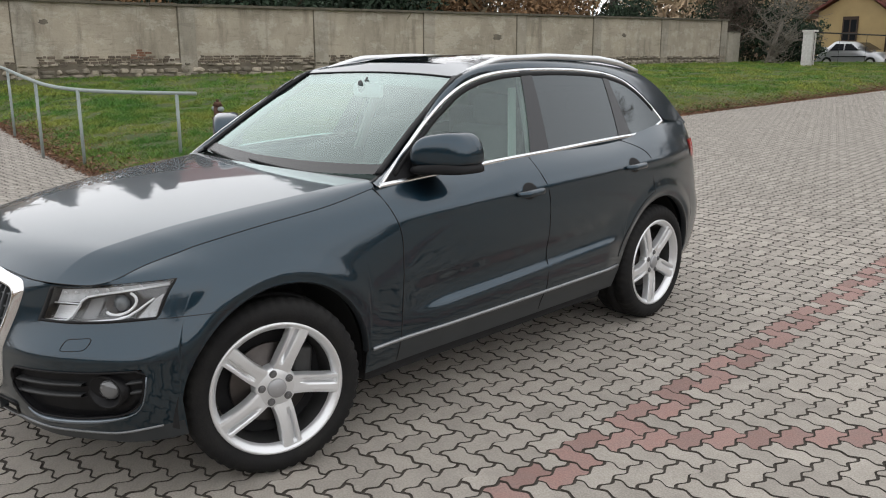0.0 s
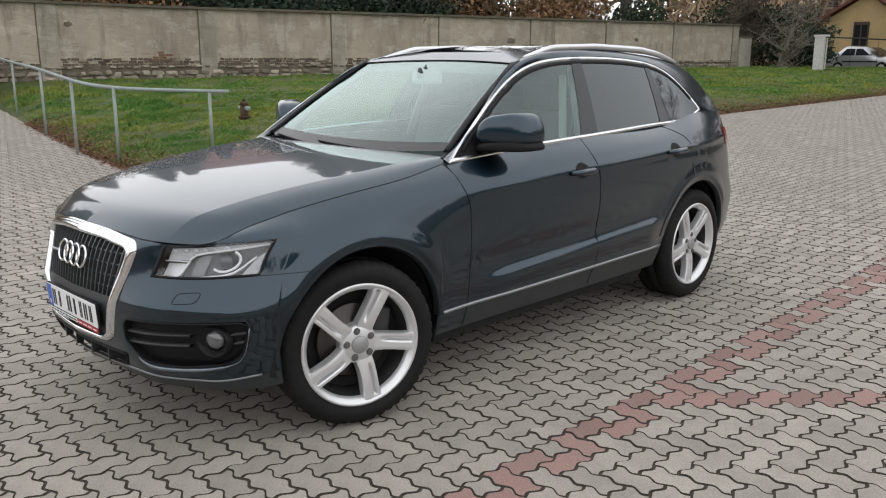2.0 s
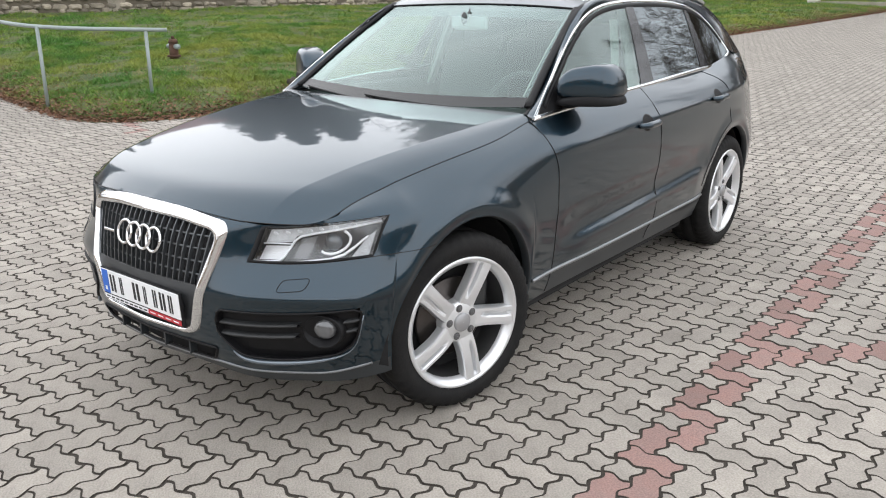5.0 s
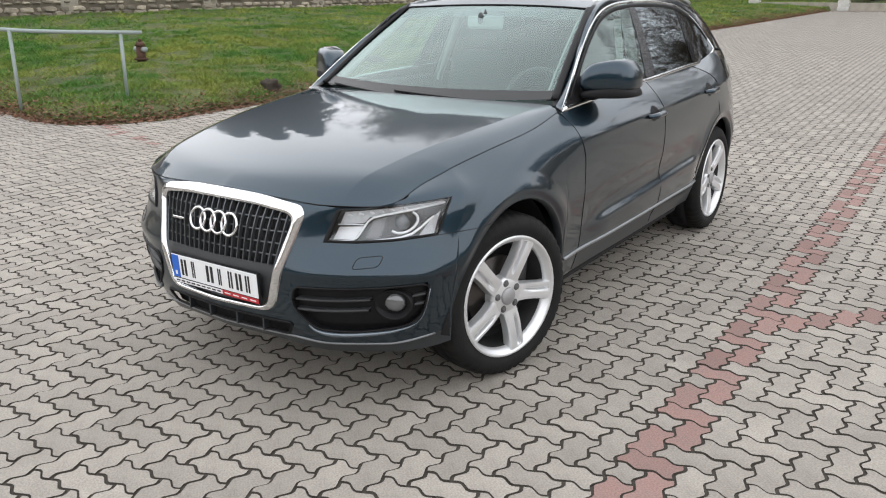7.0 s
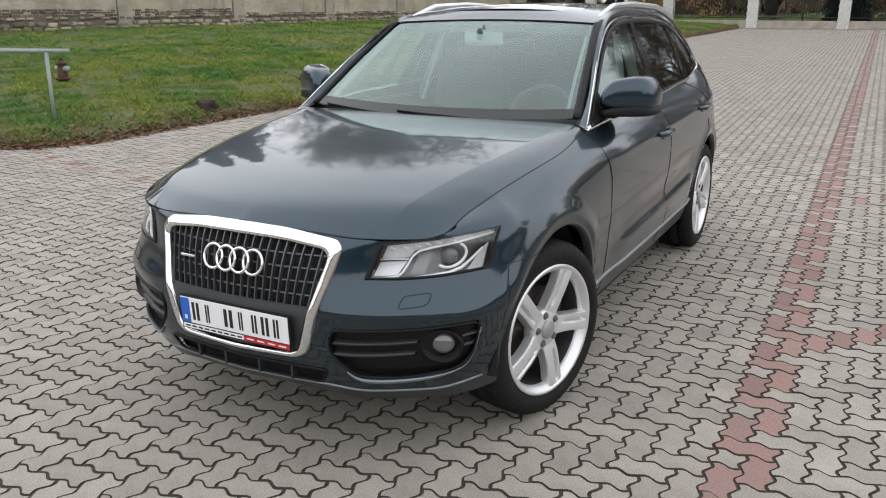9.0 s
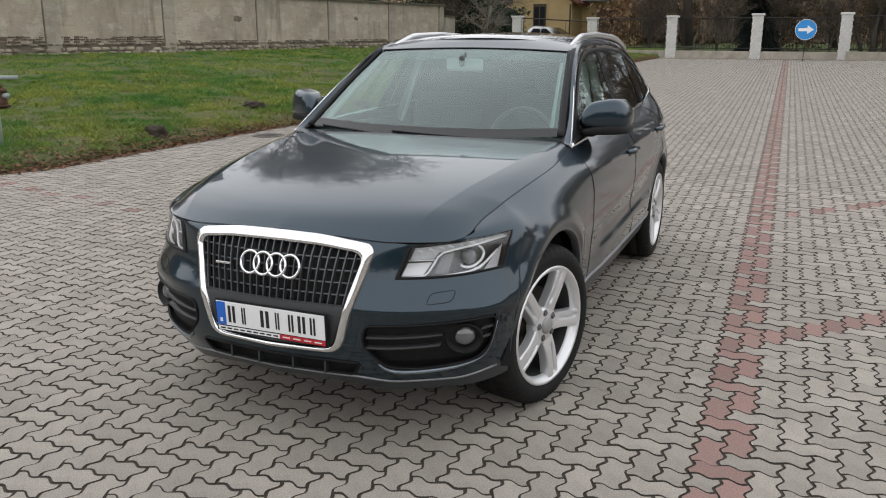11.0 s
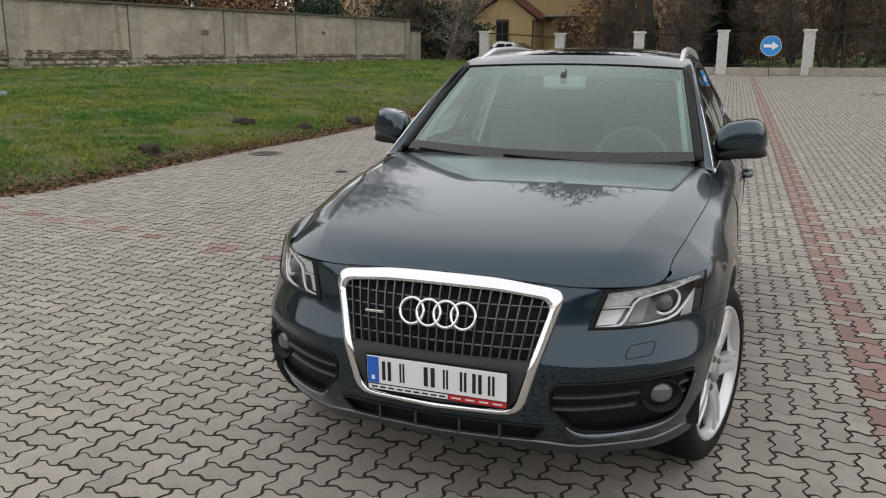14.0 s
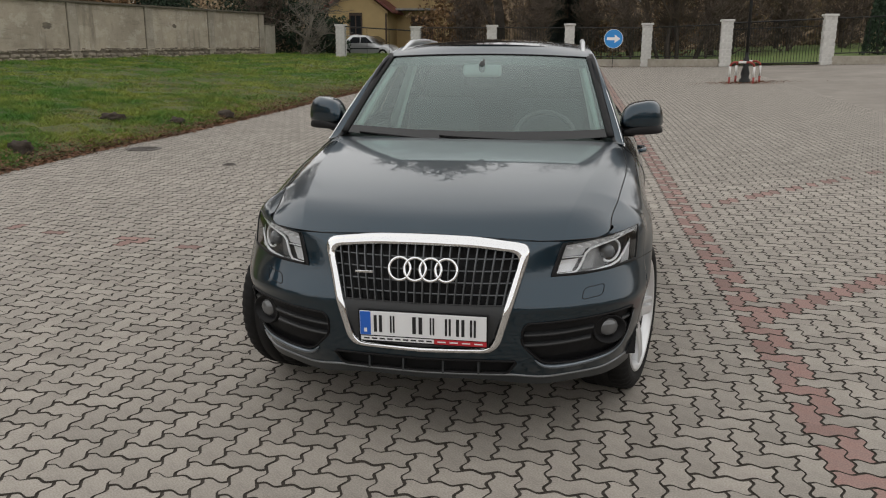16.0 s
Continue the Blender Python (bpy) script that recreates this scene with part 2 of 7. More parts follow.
TWIG = mat("bare_twig", (0.125, 0.095, 0.075), 0.95, var=0.4, scale=2)
NEEDLE = mat("spruce_needles", (0.012, 0.030, 0.022), 0.85, var=0.5, scale=0.6, island=0.4)
HEDGE = mat("evergreen_hedge", (0.022, 0.045, 0.022), 0.85, var=0.5, scale=0.8, island=0.45)
BROWNLEAF = mat("withered_leaf", (0.25, 0.145, 0.07), 0.85, var=0.5, scale=0.7, island=0.45)
GREYWALL = mat("far_grey_render", (0.34, 0.34, 0.35), 0.9, var=0.2, scale=0.6)


# ---- mesh helpers ----
def mesh_ob(name, verts, faces, material, parent=None, label="", smooth=False):
    me = bpy.data.meshes.new(name)
    me.from_pydata([tuple(v) for v in verts], [], [tuple(f) for f in faces])
    me.materials.append(material)
    if smooth:
        me.polygons.foreach_set("use_smooth", [True] * len(me.polygons))
    me.update()
    ob = new(name, me)
    if parent is not None:
        ob.parent = parent
    if label:
        ob["label"] = label
    return ob


def part(name, bm, material, parent, label="", smooth=False):
    me = bpy.data.meshes.new(name)
    bm.to_mesh(me)
    bm.free()
    me.materials.append(material)
    if smooth:
        me.polygons.foreach_set("use_smooth", [True] * len(me.polygons))
    ob = new(name, me)
    if parent is not None:
        ob.parent = parent
    if label:
        ob["label"] = label
    return ob


def thing(name, label, category, m=None, group="", kind=""):
    ob = new(name)
    if m is not None:
        ob.matrix_world = m
    return tagged(ob, label, category, group, kind)


def share(ob, m, parent, label=""):
    """A further object on the same mesh."""
    o = new(ob.name.split(".")[0], ob.data)
    o.parent = parent
    o.matrix_basis = m
    if label:
        o["label"] = label
    return o


def box(bm, cx, cy, cz, sx, sy, sz, bevel=0.0, m=None):
    r = bmesh.ops.create_cube(bm, size=1)
    bmesh.ops.scale(bm, vec=(sx, sy, sz), verts=r["verts"])
    if bevel > 0:
        es = list({e for v in r["verts"] for e in v.link_edges})
        bv = bmesh.ops.bevel(bm, geom=es, offset=bevel, segments=2, affect="EDGES", profile=0.5)
        vs = list({v for f in bv["faces"] for v in f.verts} | {v for v in r["verts"] if v.is_valid})
    else:
        vs = r["verts"]
    bmesh.ops.translate(bm, vec=(cx, cy, cz), verts=vs)
    if m is not None:
        bmesh.ops.transform(bm, matrix=m, verts=vs)
    return vs


def cyl(bm, p, q, r1, r2=None, n=12, caps=True):
    p, q = Vector(p), Vector(q)
    d = q - p
    m = Matrix.Translation((p + q) / 2) @ d.to_track_quat("Z", "Y").to_matrix().to_4x4()
    bmesh.ops.create_cone(bm, cap_ends=caps, segments=n, radius1=r1, radius2=r1 if r2 is None else r2, depth=d.length, matrix=m)


def ellipsoid(bm, c, s, seg=16, rings=10):
    bmesh.ops.create_uvsphere(bm, u_segments=seg, v_segments=rings, radius=1, matrix=Matrix.Translation(c) @ Matrix.Diagonal((*s, 1)))


def tube(points, radius, n=8, flat=1.0, closed=False, up=(0, 0, 1)):
    """Sweep of an ellipse along points: verts and faces. flat scales the section's second axis."""
    P = [Vector(p) for p in points]
    V, Fc = [], []
    k = len(P)
    for i, p in enumerate(P):
        a = P[(i - 1) % k] if (closed or i > 0) else p
        b = P[(i + 1) % k] if (closed or i < k - 1) else p
        d = (b - a).normalized()
        s = d.cross(Vector(up))
        s = s.normalized() if s.length > 1e-4 else Vector((1, 0, 0))
        w = s.cross(d).normalized()
        r = radius[i] if isinstance(radius, (list, tuple)) else radius
        for j in range(n):
            t = 2 * math.pi * j / n
            V.append(p + s * (r * math.cos(t)) + w * (r * flat * math.sin(t)))
    for i in range(k if closed else k - 1):
        for j in range(n):
            a, b = i * n, ((i + 1) % k) * n
            Fc.append((a + j, a + (j + 1) % n, b + (j + 1) % n, b + j))
    if not closed:
        Fc.append(tuple(range(n - 1, -1, -1)))
        Fc.append(tuple((k - 1) * n + j for j in range(n)))
    return V, Fc


def grid_mesh(G, closed=False):
    """Verts and quads of an array of points [rows][cols]."""
    R, C = len(G), len(G[0])
    V = [tuple(p) for row in G for p in row]
    Fc = [(i * C + j, i * C + j + 1, (i + 1) * C + j + 1, (i + 1) * C + j) for i in range(R - 1) for j in range(C - 1)]
    return V, Fc


def spline(xs, ys):
    """Natural cubic spline through keys; ys may be vectors."""
    xs = np.asarray(xs, float)
    ys = np.asarray(ys, float)
    flat1 = ys.ndim == 1
    if flat1:
        ys = ys[:, None]
    n = len(xs)
    h = np.diff(xs)
    A = np.zeros((n, n))
    B = np.zeros((n, ys.shape[1]))
    A[0, 0] = A[-1, -1] = 1
    for i in range(1, n - 1):
        A[i, i - 1], A[i, i], A[i, i + 1] = h[i - 1], 2 * (h[i - 1] + h[i]), h[i]
        B[i] = 6 * ((ys[i + 1] - ys[i]) / h[i] - (ys[i] - ys[i - 1]) / h[i - 1])
    M = np.linalg.solve(A, B)

    def at(x):
        x = np.atleast_1d(np.clip(np.asarray(x, float), xs[0], xs[-1]))
        i = np.clip(np.searchsorted(xs, x) - 1, 0, n - 2)
        a = ((xs[i + 1] - x) / h[i])[:, None]
        b = 1 - a
        hh = (h[i] ** 2)[:, None]
        r = a * ys[i] + b * ys[i + 1] + ((a ** 3 - a) * M[i] + (b ** 3 - b) * M[i + 1]) * hh / 6
        return r[:, 0] if flat1 else r
    return at


def smooth01(a, b, x):
    t = min(max((x - a) / (b - a), 0.0), 1.0)
    return t * t * (3 - 2 * t)


def inside(poly, x, y):
    r = False
    for (x1, y1), (x2, y2) in zip(poly, poly[1:] + poly[:1]):
        if (y1 > y) != (y2 > y) and x < (x2 - x1) * (y - y1) / (y2 - y1) + x1:
            r = not r
    return r


# ---- ground ----
def pave_z(x, y):
    """The yard: level round the car, rising gently towards the fence and along the path beside the lawn."""
    return 0.022 * max(0.0, y - 4.0) + 0.03 * max(0.0, -x - 8.0) * (1 - smooth01(8, 20, y)) + 0.045 * max(0.0, min(x, 20.0) - 3.5) * smooth01(12, 30, y)


EDGE = [(-30, 7.0), (-15.2, 4.2), (-12.2, 3.7), (-9.8, 3.28), (-8.1, 3.05), (-7.4, 3.1), (-6.95, 3.4), (-6.7, 4.0), (-6.62, 5.3), (-6.5, 7.4), (-6.25, 9.5), (-6.05, 14.0), (-5.9, 18.0), (-5.6, 22.0), (-5.3, 26.0), (-5.0, 31.0), (-4.6, 37.6)]


def edge_dist(x, y):
    """Distance from the lawn's edge, positive on the lawn."""
    best = 1e9
    for (x1, y1), (x2, y2) in zip(EDGE, EDGE[1:]):
        dx, dy = x2 - x1, y2 - y1
        t = min(max(((x - x1) * dx + (y - y1) * dy) / (dx * dx + dy * dy), 0), 1)
        d = math.hypot(x - x1 - t * dx, y - y1 - t * dy)
        if d < abs(best):
            s = (y - y1) * dx - (x - x1) * dy
            best = d if s > 0 else -d
    return best


WALL_A, WALL_B = Vector((-20.4, 10, 0)), Vector((-17.0, 42, 0))
WALL_D = (WALL_B - WALL_A).normalized()
WALL_N = Vector((WALL_D.y, -WALL_D.x, 0))


def wall_base(s):
    return 1.0 + 0.0065 * max(0.0, s + 3)


def lawn_z(x, y, d=None):
    d = edge_dist(x, y) if d is None else d
    z0 = pave_z(x, y)
    if d <= 0:
        return z0 + 0.3 * d
    q = Vector((x, y, 0)) - WALL_A
    s, off = q.dot(WALL_D), q.dot(WALL_N)
    zw = wall_base(s)
    t = d / max(d + max(off, 0.0), 0.01)
    rise = 0.16 * (1 - math.exp(-d / 0.5)) * (1 - t)
    z = z0 * (1 - t) + zw * t + rise
    bumps = 0.06 * noise.noise((x * 0.7, y * 0.7, 0)) + 0.055 * noise.noise((x * 1.9, y * 1.9, 4))
    return z + bumps * min(1, d)


# ---- the car: front axle at the origin, nose towards -y, driver's side +x ----
car = thing("car", "dark slate-blue metallic estate SUV parked on grey paving", "car")
WHEELBASE, TYRE_R, ARCH_R = 2.81, 0.362, 0.425
ARCHES = ((0.015, 0.362), (WHEELBASE, 0.366))

# cross-sections of the nose, from the middle to the headlamp's outer corner: sill, lip, intake's top, shoulder, lamp's foot, lamp's head, bonnet's edge
NOSE = [
    [(0, -0.79, 0.290), (0, -0.835, 0.40), (0, -0.848, 0.56), (0, -0.845, 0.618), (0, -0.826, 0.718), (0, -0.800, 0.82), (0, -0.762, 0.876)],
    [(0.30, -0.76, 0.286), (0.30, -0.812, 0.40), (0.30, -0.826, 0.56), (0.30, -0.822, 0.618), (0.305, -0.798, 0.718), (0.31, -0.770, 0.81), (0.32, -0.737, 0.862)],
    [(0.46, -0.70, 0.260), (0.47, -0.772, 0.40), (0.48, -0.785, 0.56), (0.487, -0.783, 0.618), (0.49, -0.732, 0.718), (0.526, -0.692, 0.838), (0.528, -0.685, 0.850)],
    [(0.62, -0.60, 0.256), (0.635, -0.68, 0.40), (0.645, -0.70, 0.56), (0.655, -0.701, 0.615), (0.66, -0.640, 0.722), (0.692, -0.574, 0.853), (0.698, -0.563, 0.865)],
    [(0.70, -0.54, 0.255), (0.722, -0.607, 0.40), (0.742, -0.622, 0.558), (0.752, -0.622, 0.614), (0.745, -0.558, 0.726), (0.766, -0.484, 0.860), (0.717, -0.452, 0.901)],
    [(0.765, -0.46, 0.258), (0.79, -0.515, 0.40), (0.815, -0.53, 0.555), (0.822, -0.528, 0.612), (0.81, -0.470, 0.730), (0.820, -0.385, 0.866), (0.735, -0.34, 0.930)],
]
# the flank: half-widths and heights of the same seven lines along the car
FY = [-0.22, 0.03, 0.35, 0.63, 1.2, 2.0, 2.6, 3.0, 3.28]
FX = [[0.862, 0.880, 0.876, 0.864, 0.866, 0.868, 0.868, 0.86, 0.82],
      [0.885, 0.912, 0.912, 0.902, 0.904, 0.906, 0.91, 0.905, 0.87],
      [0.905, 0.930, 0.928, 0.918, 0.924, 0.930, 0.935, 0.928, 0.89],
      [0.906, 0.931, 0.932, 0.925, 0.932, 0.938, 0.940, 0.931, 0.887],
      [0.894, 0.921, 0.926, 0.924, 0.935, 0.940, 0.94, 0.925, 0.875],
      [0.852, 0.868, 0.884, 0.900, 0.918, 0.924, 0.918, 0.885, 0.825]]
TOPX = [0.754, 0.785, 0.803, 0.790, 0.818, 0.803, 0.788, 0.765, 0.72]
FZ4 = [0.882, 0.915, 0.950, 0.972, 0.985, 1.0, 1.02, 1.04, 1.04]
TOPZ = [0.957, 0.996, 1.036, 1.083, 1.118, 1.14, 1.16, 1.21, 1.215]
TAIL = [
    [(0.71, 3.50, 0.30), (0.75, 3.535, 0.42), (0.775, 3.545, 0.60), (0.77, 3.525, 0.71), (0.76, 3.50, 0.82), (0.73, 3.49, 1.02), (0.685, 3.46, 1.19)],
    [(0.38, 3.58, 0.30), (0.40, 3.625, 0.42), (0.41, 3.635, 0.60), (0.405, 3.615, 0.71), (0.40, 3.59, 0.82), (0.385, 3.56, 1.02), (0.37, 3.52, 1.18)],
    [(0, 3.60, 0.30), (0, 3.65, 0.42), (0, 3.66, 0.60), (0, 3.64, 0.71), (0, 3.61, 0.82), (0, 3.58, 1.02), (0, 3.54, 1.18)],
]
SECTIONS = [list(s) for s in NOSE]
for i, y in enumerate(FY):
    z4, zt = FZ4[i], TOPZ[i]
    zs = (0.288, 0.42, 0.60, 0.69, 0.78, z4)
    SECTIONS.append([(FX[k][i], y, zs[k]) for k in range(6)] + [(TOPX[i], y, zt)])
SECTIONS += [list(s) for s in TAIL]
SEC = np.array(SECTIONS)
mid = SEC[:, 2, :]
arc = np.concatenate([[0], np.cumsum(np.linalg.norm(np.diff(mid, axis=0), axis=1))])
loft = spline(arc, SEC.reshape(len(SEC), -1))
NOSE_END = arc[-1] * 170 / 419
US = np.unique(np.concatenate([np.linspace(0, 1.45, 230), np.linspace(1.45, arc[-1], 320), arc]))
NOSE_N = int(np.sum(US <= NOSE_END))
COLS = loft(US).reshape(len(US), 7, 3)
VK = np.linspace(0, 1, 7)
VD = np.linspace(0, 1, 110)
DENSE = np.array([spline(VK, c)(VD) for c in COLS])


def crease_z(y):
    return 0.488 + 0.053 * (y - 0.6)


def flank_shape(p):
    """Flared arch lips and the ledge low on the doors."""
    x, y, z = p
    dx = 0.0
    for cy, cz in ARCHES:
        r = math.hypot(y - cy, z - cz)
        if z > 0.3 and x > 0.6:
            e = smooth01(0.52, 0.68, z)
            dx += 0.009 * e * (1 - smooth01(ARCH_R + 0.04, ARCH_R + 0.12, r)) - 0.011 * e * (1 - smooth01(ARCH_R, ARCH_R + 0.040, r))
    if 0.5 < y < 2.45 and x > 0.6:
        e = smooth01(0.60, 0.95, y) * (1 - smooth01(2.2, 2.42, y))
        zc = crease_z(y)
        dx += 0.020 * e * (1 - smooth01(zc, zc + 0.05, z)) * smooth01(0.36, 0.44, z)
        dx -= 0.012 * e * math.exp(-((z - zc - 0.10) / 0.07) ** 2)
    # the shoulder line above the door handles
    if -0.2 < y < 3.3 and x > 0.6:
        zc = 0.925 + 0.035 * y if y > 0 else 0.925
        dx += 0.006 * smooth01(0.45, 0.9, y) * math.exp(-((z - zc) / 0.024) ** 2)
    return (x + dx, y, z)


def low_z(y, x):
    """The lower edge: the arches' circles or the sill."""
    for cy, cz in ARCHES:
        if abs(y - cy) < ARCH_R and x > 0.6:
            return cz + math.sqrt(max(ARCH_R ** 2 - (y - cy) ** 2, 0))
    return 0.0


for col in DENSE:
    for j in range(len(col)):
        col[j] = flank_shape(col[j])
NV = 84
SKIN = []
for col in DENSE:
    y0, x0 = col[40][1], col[40][0]
    zlo = max(low_z(y0, x0), col[0][2])
    zz = np.linspace(zlo, col[-1][2], NV)
    SKIN.append(np.stack([np.interp(zz, col[:, 2], col[:, k]) for k in range(3)], 1))
SKIN = np.array(SKIN)


def front_pt(x, z, out=0.0):
    """The nose's surface at x and z, moved out by out along -y."""
    s = 1 if x >= 0 else -1
    xs, ys = [], []
    for col in DENSE[:NOSE_N:2]:
        xs.append(np.interp(z, col[:, 2], col[:, 0]))
        ys.append(np.interp(z, col[:, 2], col[:, 1]))
    xs = np.maximum.accumulate(np.array(xs))
    return Vector((x, float(np.interp(abs(x), xs, ys)) - out, z)) if s else None


SIDE_COLS = [c for c in DENSE if -0.62 < c[40][1] < 3.5 and c[40][0] > 0.72]


def side_pt(y, z, out=0.0, s=1):
    """The flank's surface at y and z, moved out by out."""
    ys = [np.interp(z, c[:, 2], c[:, 1]) for c in SIDE_COLS]
    xs = [np.interp(z, c[:, 2], c[:, 0]) for c in SIDE_COLS]
    return Vector((s * (float(np.interp(y, ys, xs)) + out), y, z))


GRILLE_OUT = [(-0.385, 0.836), (0, 0.862), (0.385, 0.836), (0.396, 0.822), (0.280, 0.448), (0.265, 0.440), (-0.265, 0.440), (-0.280, 0.448), (-0.396, 0.822)]
INTAKE = [(0.402, 0.547), (0.60, 0.553), (0.819, 0.562), (0.817, 0.53), (0.795, 0.435), (0.755, 0.387), (0.60, 0.366), (0.468, 0.374), (0.384, 0.462), (0.388, 0.52)]
LAMP_CUT = [(0.538, 0.840), (0.62, 0.847), (0.70, 0.853), (0.826, 0.865), (0.817, 0.736), (0.71, 0.728), (0.60, 0.723), (0.496, 0.722)]


def split_z(x):
    """Upper edge of the satin lower bumper."""
    return 0.324 - 0.020 * smooth01(0.33, 0.50, x) + 0.030 * smooth01(0.68, 0.86, x)


def region(p):
    """Which panel of the skin a place belongs to."""
    x, y, z = p
    if y < -0.15 and inside(LAMP_CUT, x, z):
        return None
    if y < -0.40 and inside(INTAKE, x, z):
        return None
    if y < -0.6 and inside(GRILLE_OUT, x, z):
        return None
    if y < -0.6 and x < 0.37 - 0.6 * (0.39 - z) and 0.332 < z < 0.388:
        return None
    if y < -0.20 and z < split_z(x):
        return "lower_bumper"
    if y < -0.16 and (z < 0.733 or x < 0.70):
        return "front_bumper"
    if y < 0.63:
        return "front_fender"
    if 0.63 <= y < 2.68 and z < 0.402 + 0.012 * (y - 0.63) and z < 0.5:
        return "sill"
    if y < 1.655:
        return "front_door"
    if y < 2.45 + 0.24 * smooth01(1.2, 1.02, z) and math.hypot(y - WHEELBASE, z - 0.366) > ARCH_R + 0.055:
        return "rear_door"
    if y > 3.28 and z < 0.72:
        return "rear_bumper"
    return "rear_quarter"


def build_skin():
    names = {}
    U, V = SKIN.shape[0], SKIN.shape[1]
    for i in range(U - 1):
        for j in range(V - 1):
            c = (SKIN[i, j] + SKIN[i + 1, j] + SKIN[i, j + 1] + SKIN[i + 1, j + 1]) / 4
            r = region(c)
            if r:
                names.setdefault(r, []).append((i, j))
    labels = {"lower_bumper": "satin grey lower bumper edge", "sill": "satin grey sill"}
    centre = ("front_bumper", "rear_bumper", "lower_bumper")
    for name, cells in names.items():
        sides = (1, -1)
        if name in centre or name == "rear_quarter":
            V1, F1 = [], []
            for s in sides:
                idx = {}
                for i, j in cells:
                    q = []
                    for a, b in ((i, j), (i + 1, j), (i + 1, j + 1), (i, j + 1)):
                        if (a, b) not in idx:
                            idx[(a, b)] = len(V1)
                            p = SKIN[a, b]
                            V1.append((s * p[0], p[1], p[2]))
                        q.append(idx[(a, b)])
                    F1.append(q if s > 0 else q[::-1])
            ob = mesh_ob(name, V1, F1, CLAD if name == "lower_bumper" else PAINT, car, labels.get(name, ""), True)
            weld(ob)
        else:
            for s in sides:
                idx, V1, F1 = {}, [], []
                for i, j in cells:
                    q = []
                    for a, b in ((i, j), (i + 1, j), (i + 1, j + 1), (i, j + 1)):
                        if (a, b) not in idx:
                            idx[(a, b)] = len(V1)
                            p = SKIN[a, b]
                            V1.append((s * p[0], p[1], p[2]))
                        q.append(idx[(a, b)])
                    F1.append(q if s > 0 else q[::-1])
                mesh_ob(name, V1, F1, CLAD if name == "sill" else PAINT, car, labels.get(name, ""), True)


def weld(ob):
    bm = bmesh.new()
    bm.from_mesh(ob.data)
    bmesh.ops.remove_doubles(bm, verts=bm.verts, dist=0.0004)
    bm.to_mesh(ob.data)
    bm.free()


build_skin()


def seam(points, width=0.006, name="panel_gap", lift=0.0, material=None):
    V, Fc = tube(points, width / 2, 6, 0.6)
    return mesh_ob(name, V, Fc, material or GAP, car, "", True)


for s in (1, -1):
    seam([side_pt(0.63 - 0.055 * smooth01(0.85, 1.08, z), z, 0.0005, s) for z in np.linspace(0.30, 1.08, 24)])
    seam([side_pt(1.655 - 0.05 * smooth01(0.9, 1.12, z), z, 0.0005, s) for z in np.linspace(0.31, 1.125, 20)])
    rear = [side_pt(2.47 + 0.20 * math.sin(0.5 * math.pi * t), 1.155 - 0.12 * t, 0.0005, s) for t in np.linspace(0, 1, 8)]
    rear += [side_pt(WHEELBASE - (ARCH_R + 0.055) * math.cos(a), 0.366 + (ARCH_R + 0.055) * math.sin(a), 0.0005, s) for a in np.linspace(1.32, 0.25, 16)]
    seam(rear)
    seam([side_pt(y, 0.734, 0.0005, s) for y in np.linspace(-0.462, -0.20, 16)], 0.004)
    # bright sill strip
    V, Fc = tube([side_pt(y, 0.406 + 0.0125 * (y - 0.63), 0.004, s) for y in np.linspace(0.46, 2.36, 30)], 0.009, 6, 1.0)
    mesh_ob("sill_strip", V, Fc, mat("dull_sill_metal", (0.30, 0.31, 0.32), 0.4, 0.8) if s > 0 else bpy.data.materials["dull_sill_metal"], car, "satin metal sill strip", True)

# ---- bonnet: a broad crown between two sharp creases, falling away to the shut lines ----
CREASE = spline([-0.685, -0.60, -0.47, -0.30, -0.13, 0.05, 0.22, 0.40, 0.62],
                [(0.528, 0.853), (0.545, 0.922), (0.571, 0.968), (0.602, 1.002), (0.633, 1.028), (0.661, 1.050), (0.683, 1.068), (0.700, 1.085), (0.714, 1.102)])
bon_mid = spline([-0.762, -0.70, -0.60, -0.3, 0.0, 0.3, 0.62], [0.876, 0.921, 0.961, 1.021, 1.058, 1.087, 1.112])
TOPLINE = np.array([c[-1] for c in DENSE if c[-1][1] < 0.64])
SHUT = TOPLINE[TOPLINE[:, 0] >= 0.698]


def bon_front(x):
    front = TOPLINE[TOPLINE[:, 1] < -0.5]
    return float(np.interp(abs(x), front[:, 0], front[:, 1]))


def shut_pt(y):
    return Vector((float(np.interp(y, SHUT[:, 1], SHUT[:, 0])), y, float(np.interp(y, SHUT[:, 1], SHUT[:, 2]))))


def bonnet_z(x, y):
    """Height of the crown, between the creases."""
    c = CREASE(y)[0]
    zm = float(bon_mid(y)[0])
    return zm + (float(c[1]) - zm) * min(abs(x) / float(c[0]), 1.05) ** 2


def bonnet_rear(x):
    return 0.545 + 0.075 * (abs(x) / 0.75) ** 2


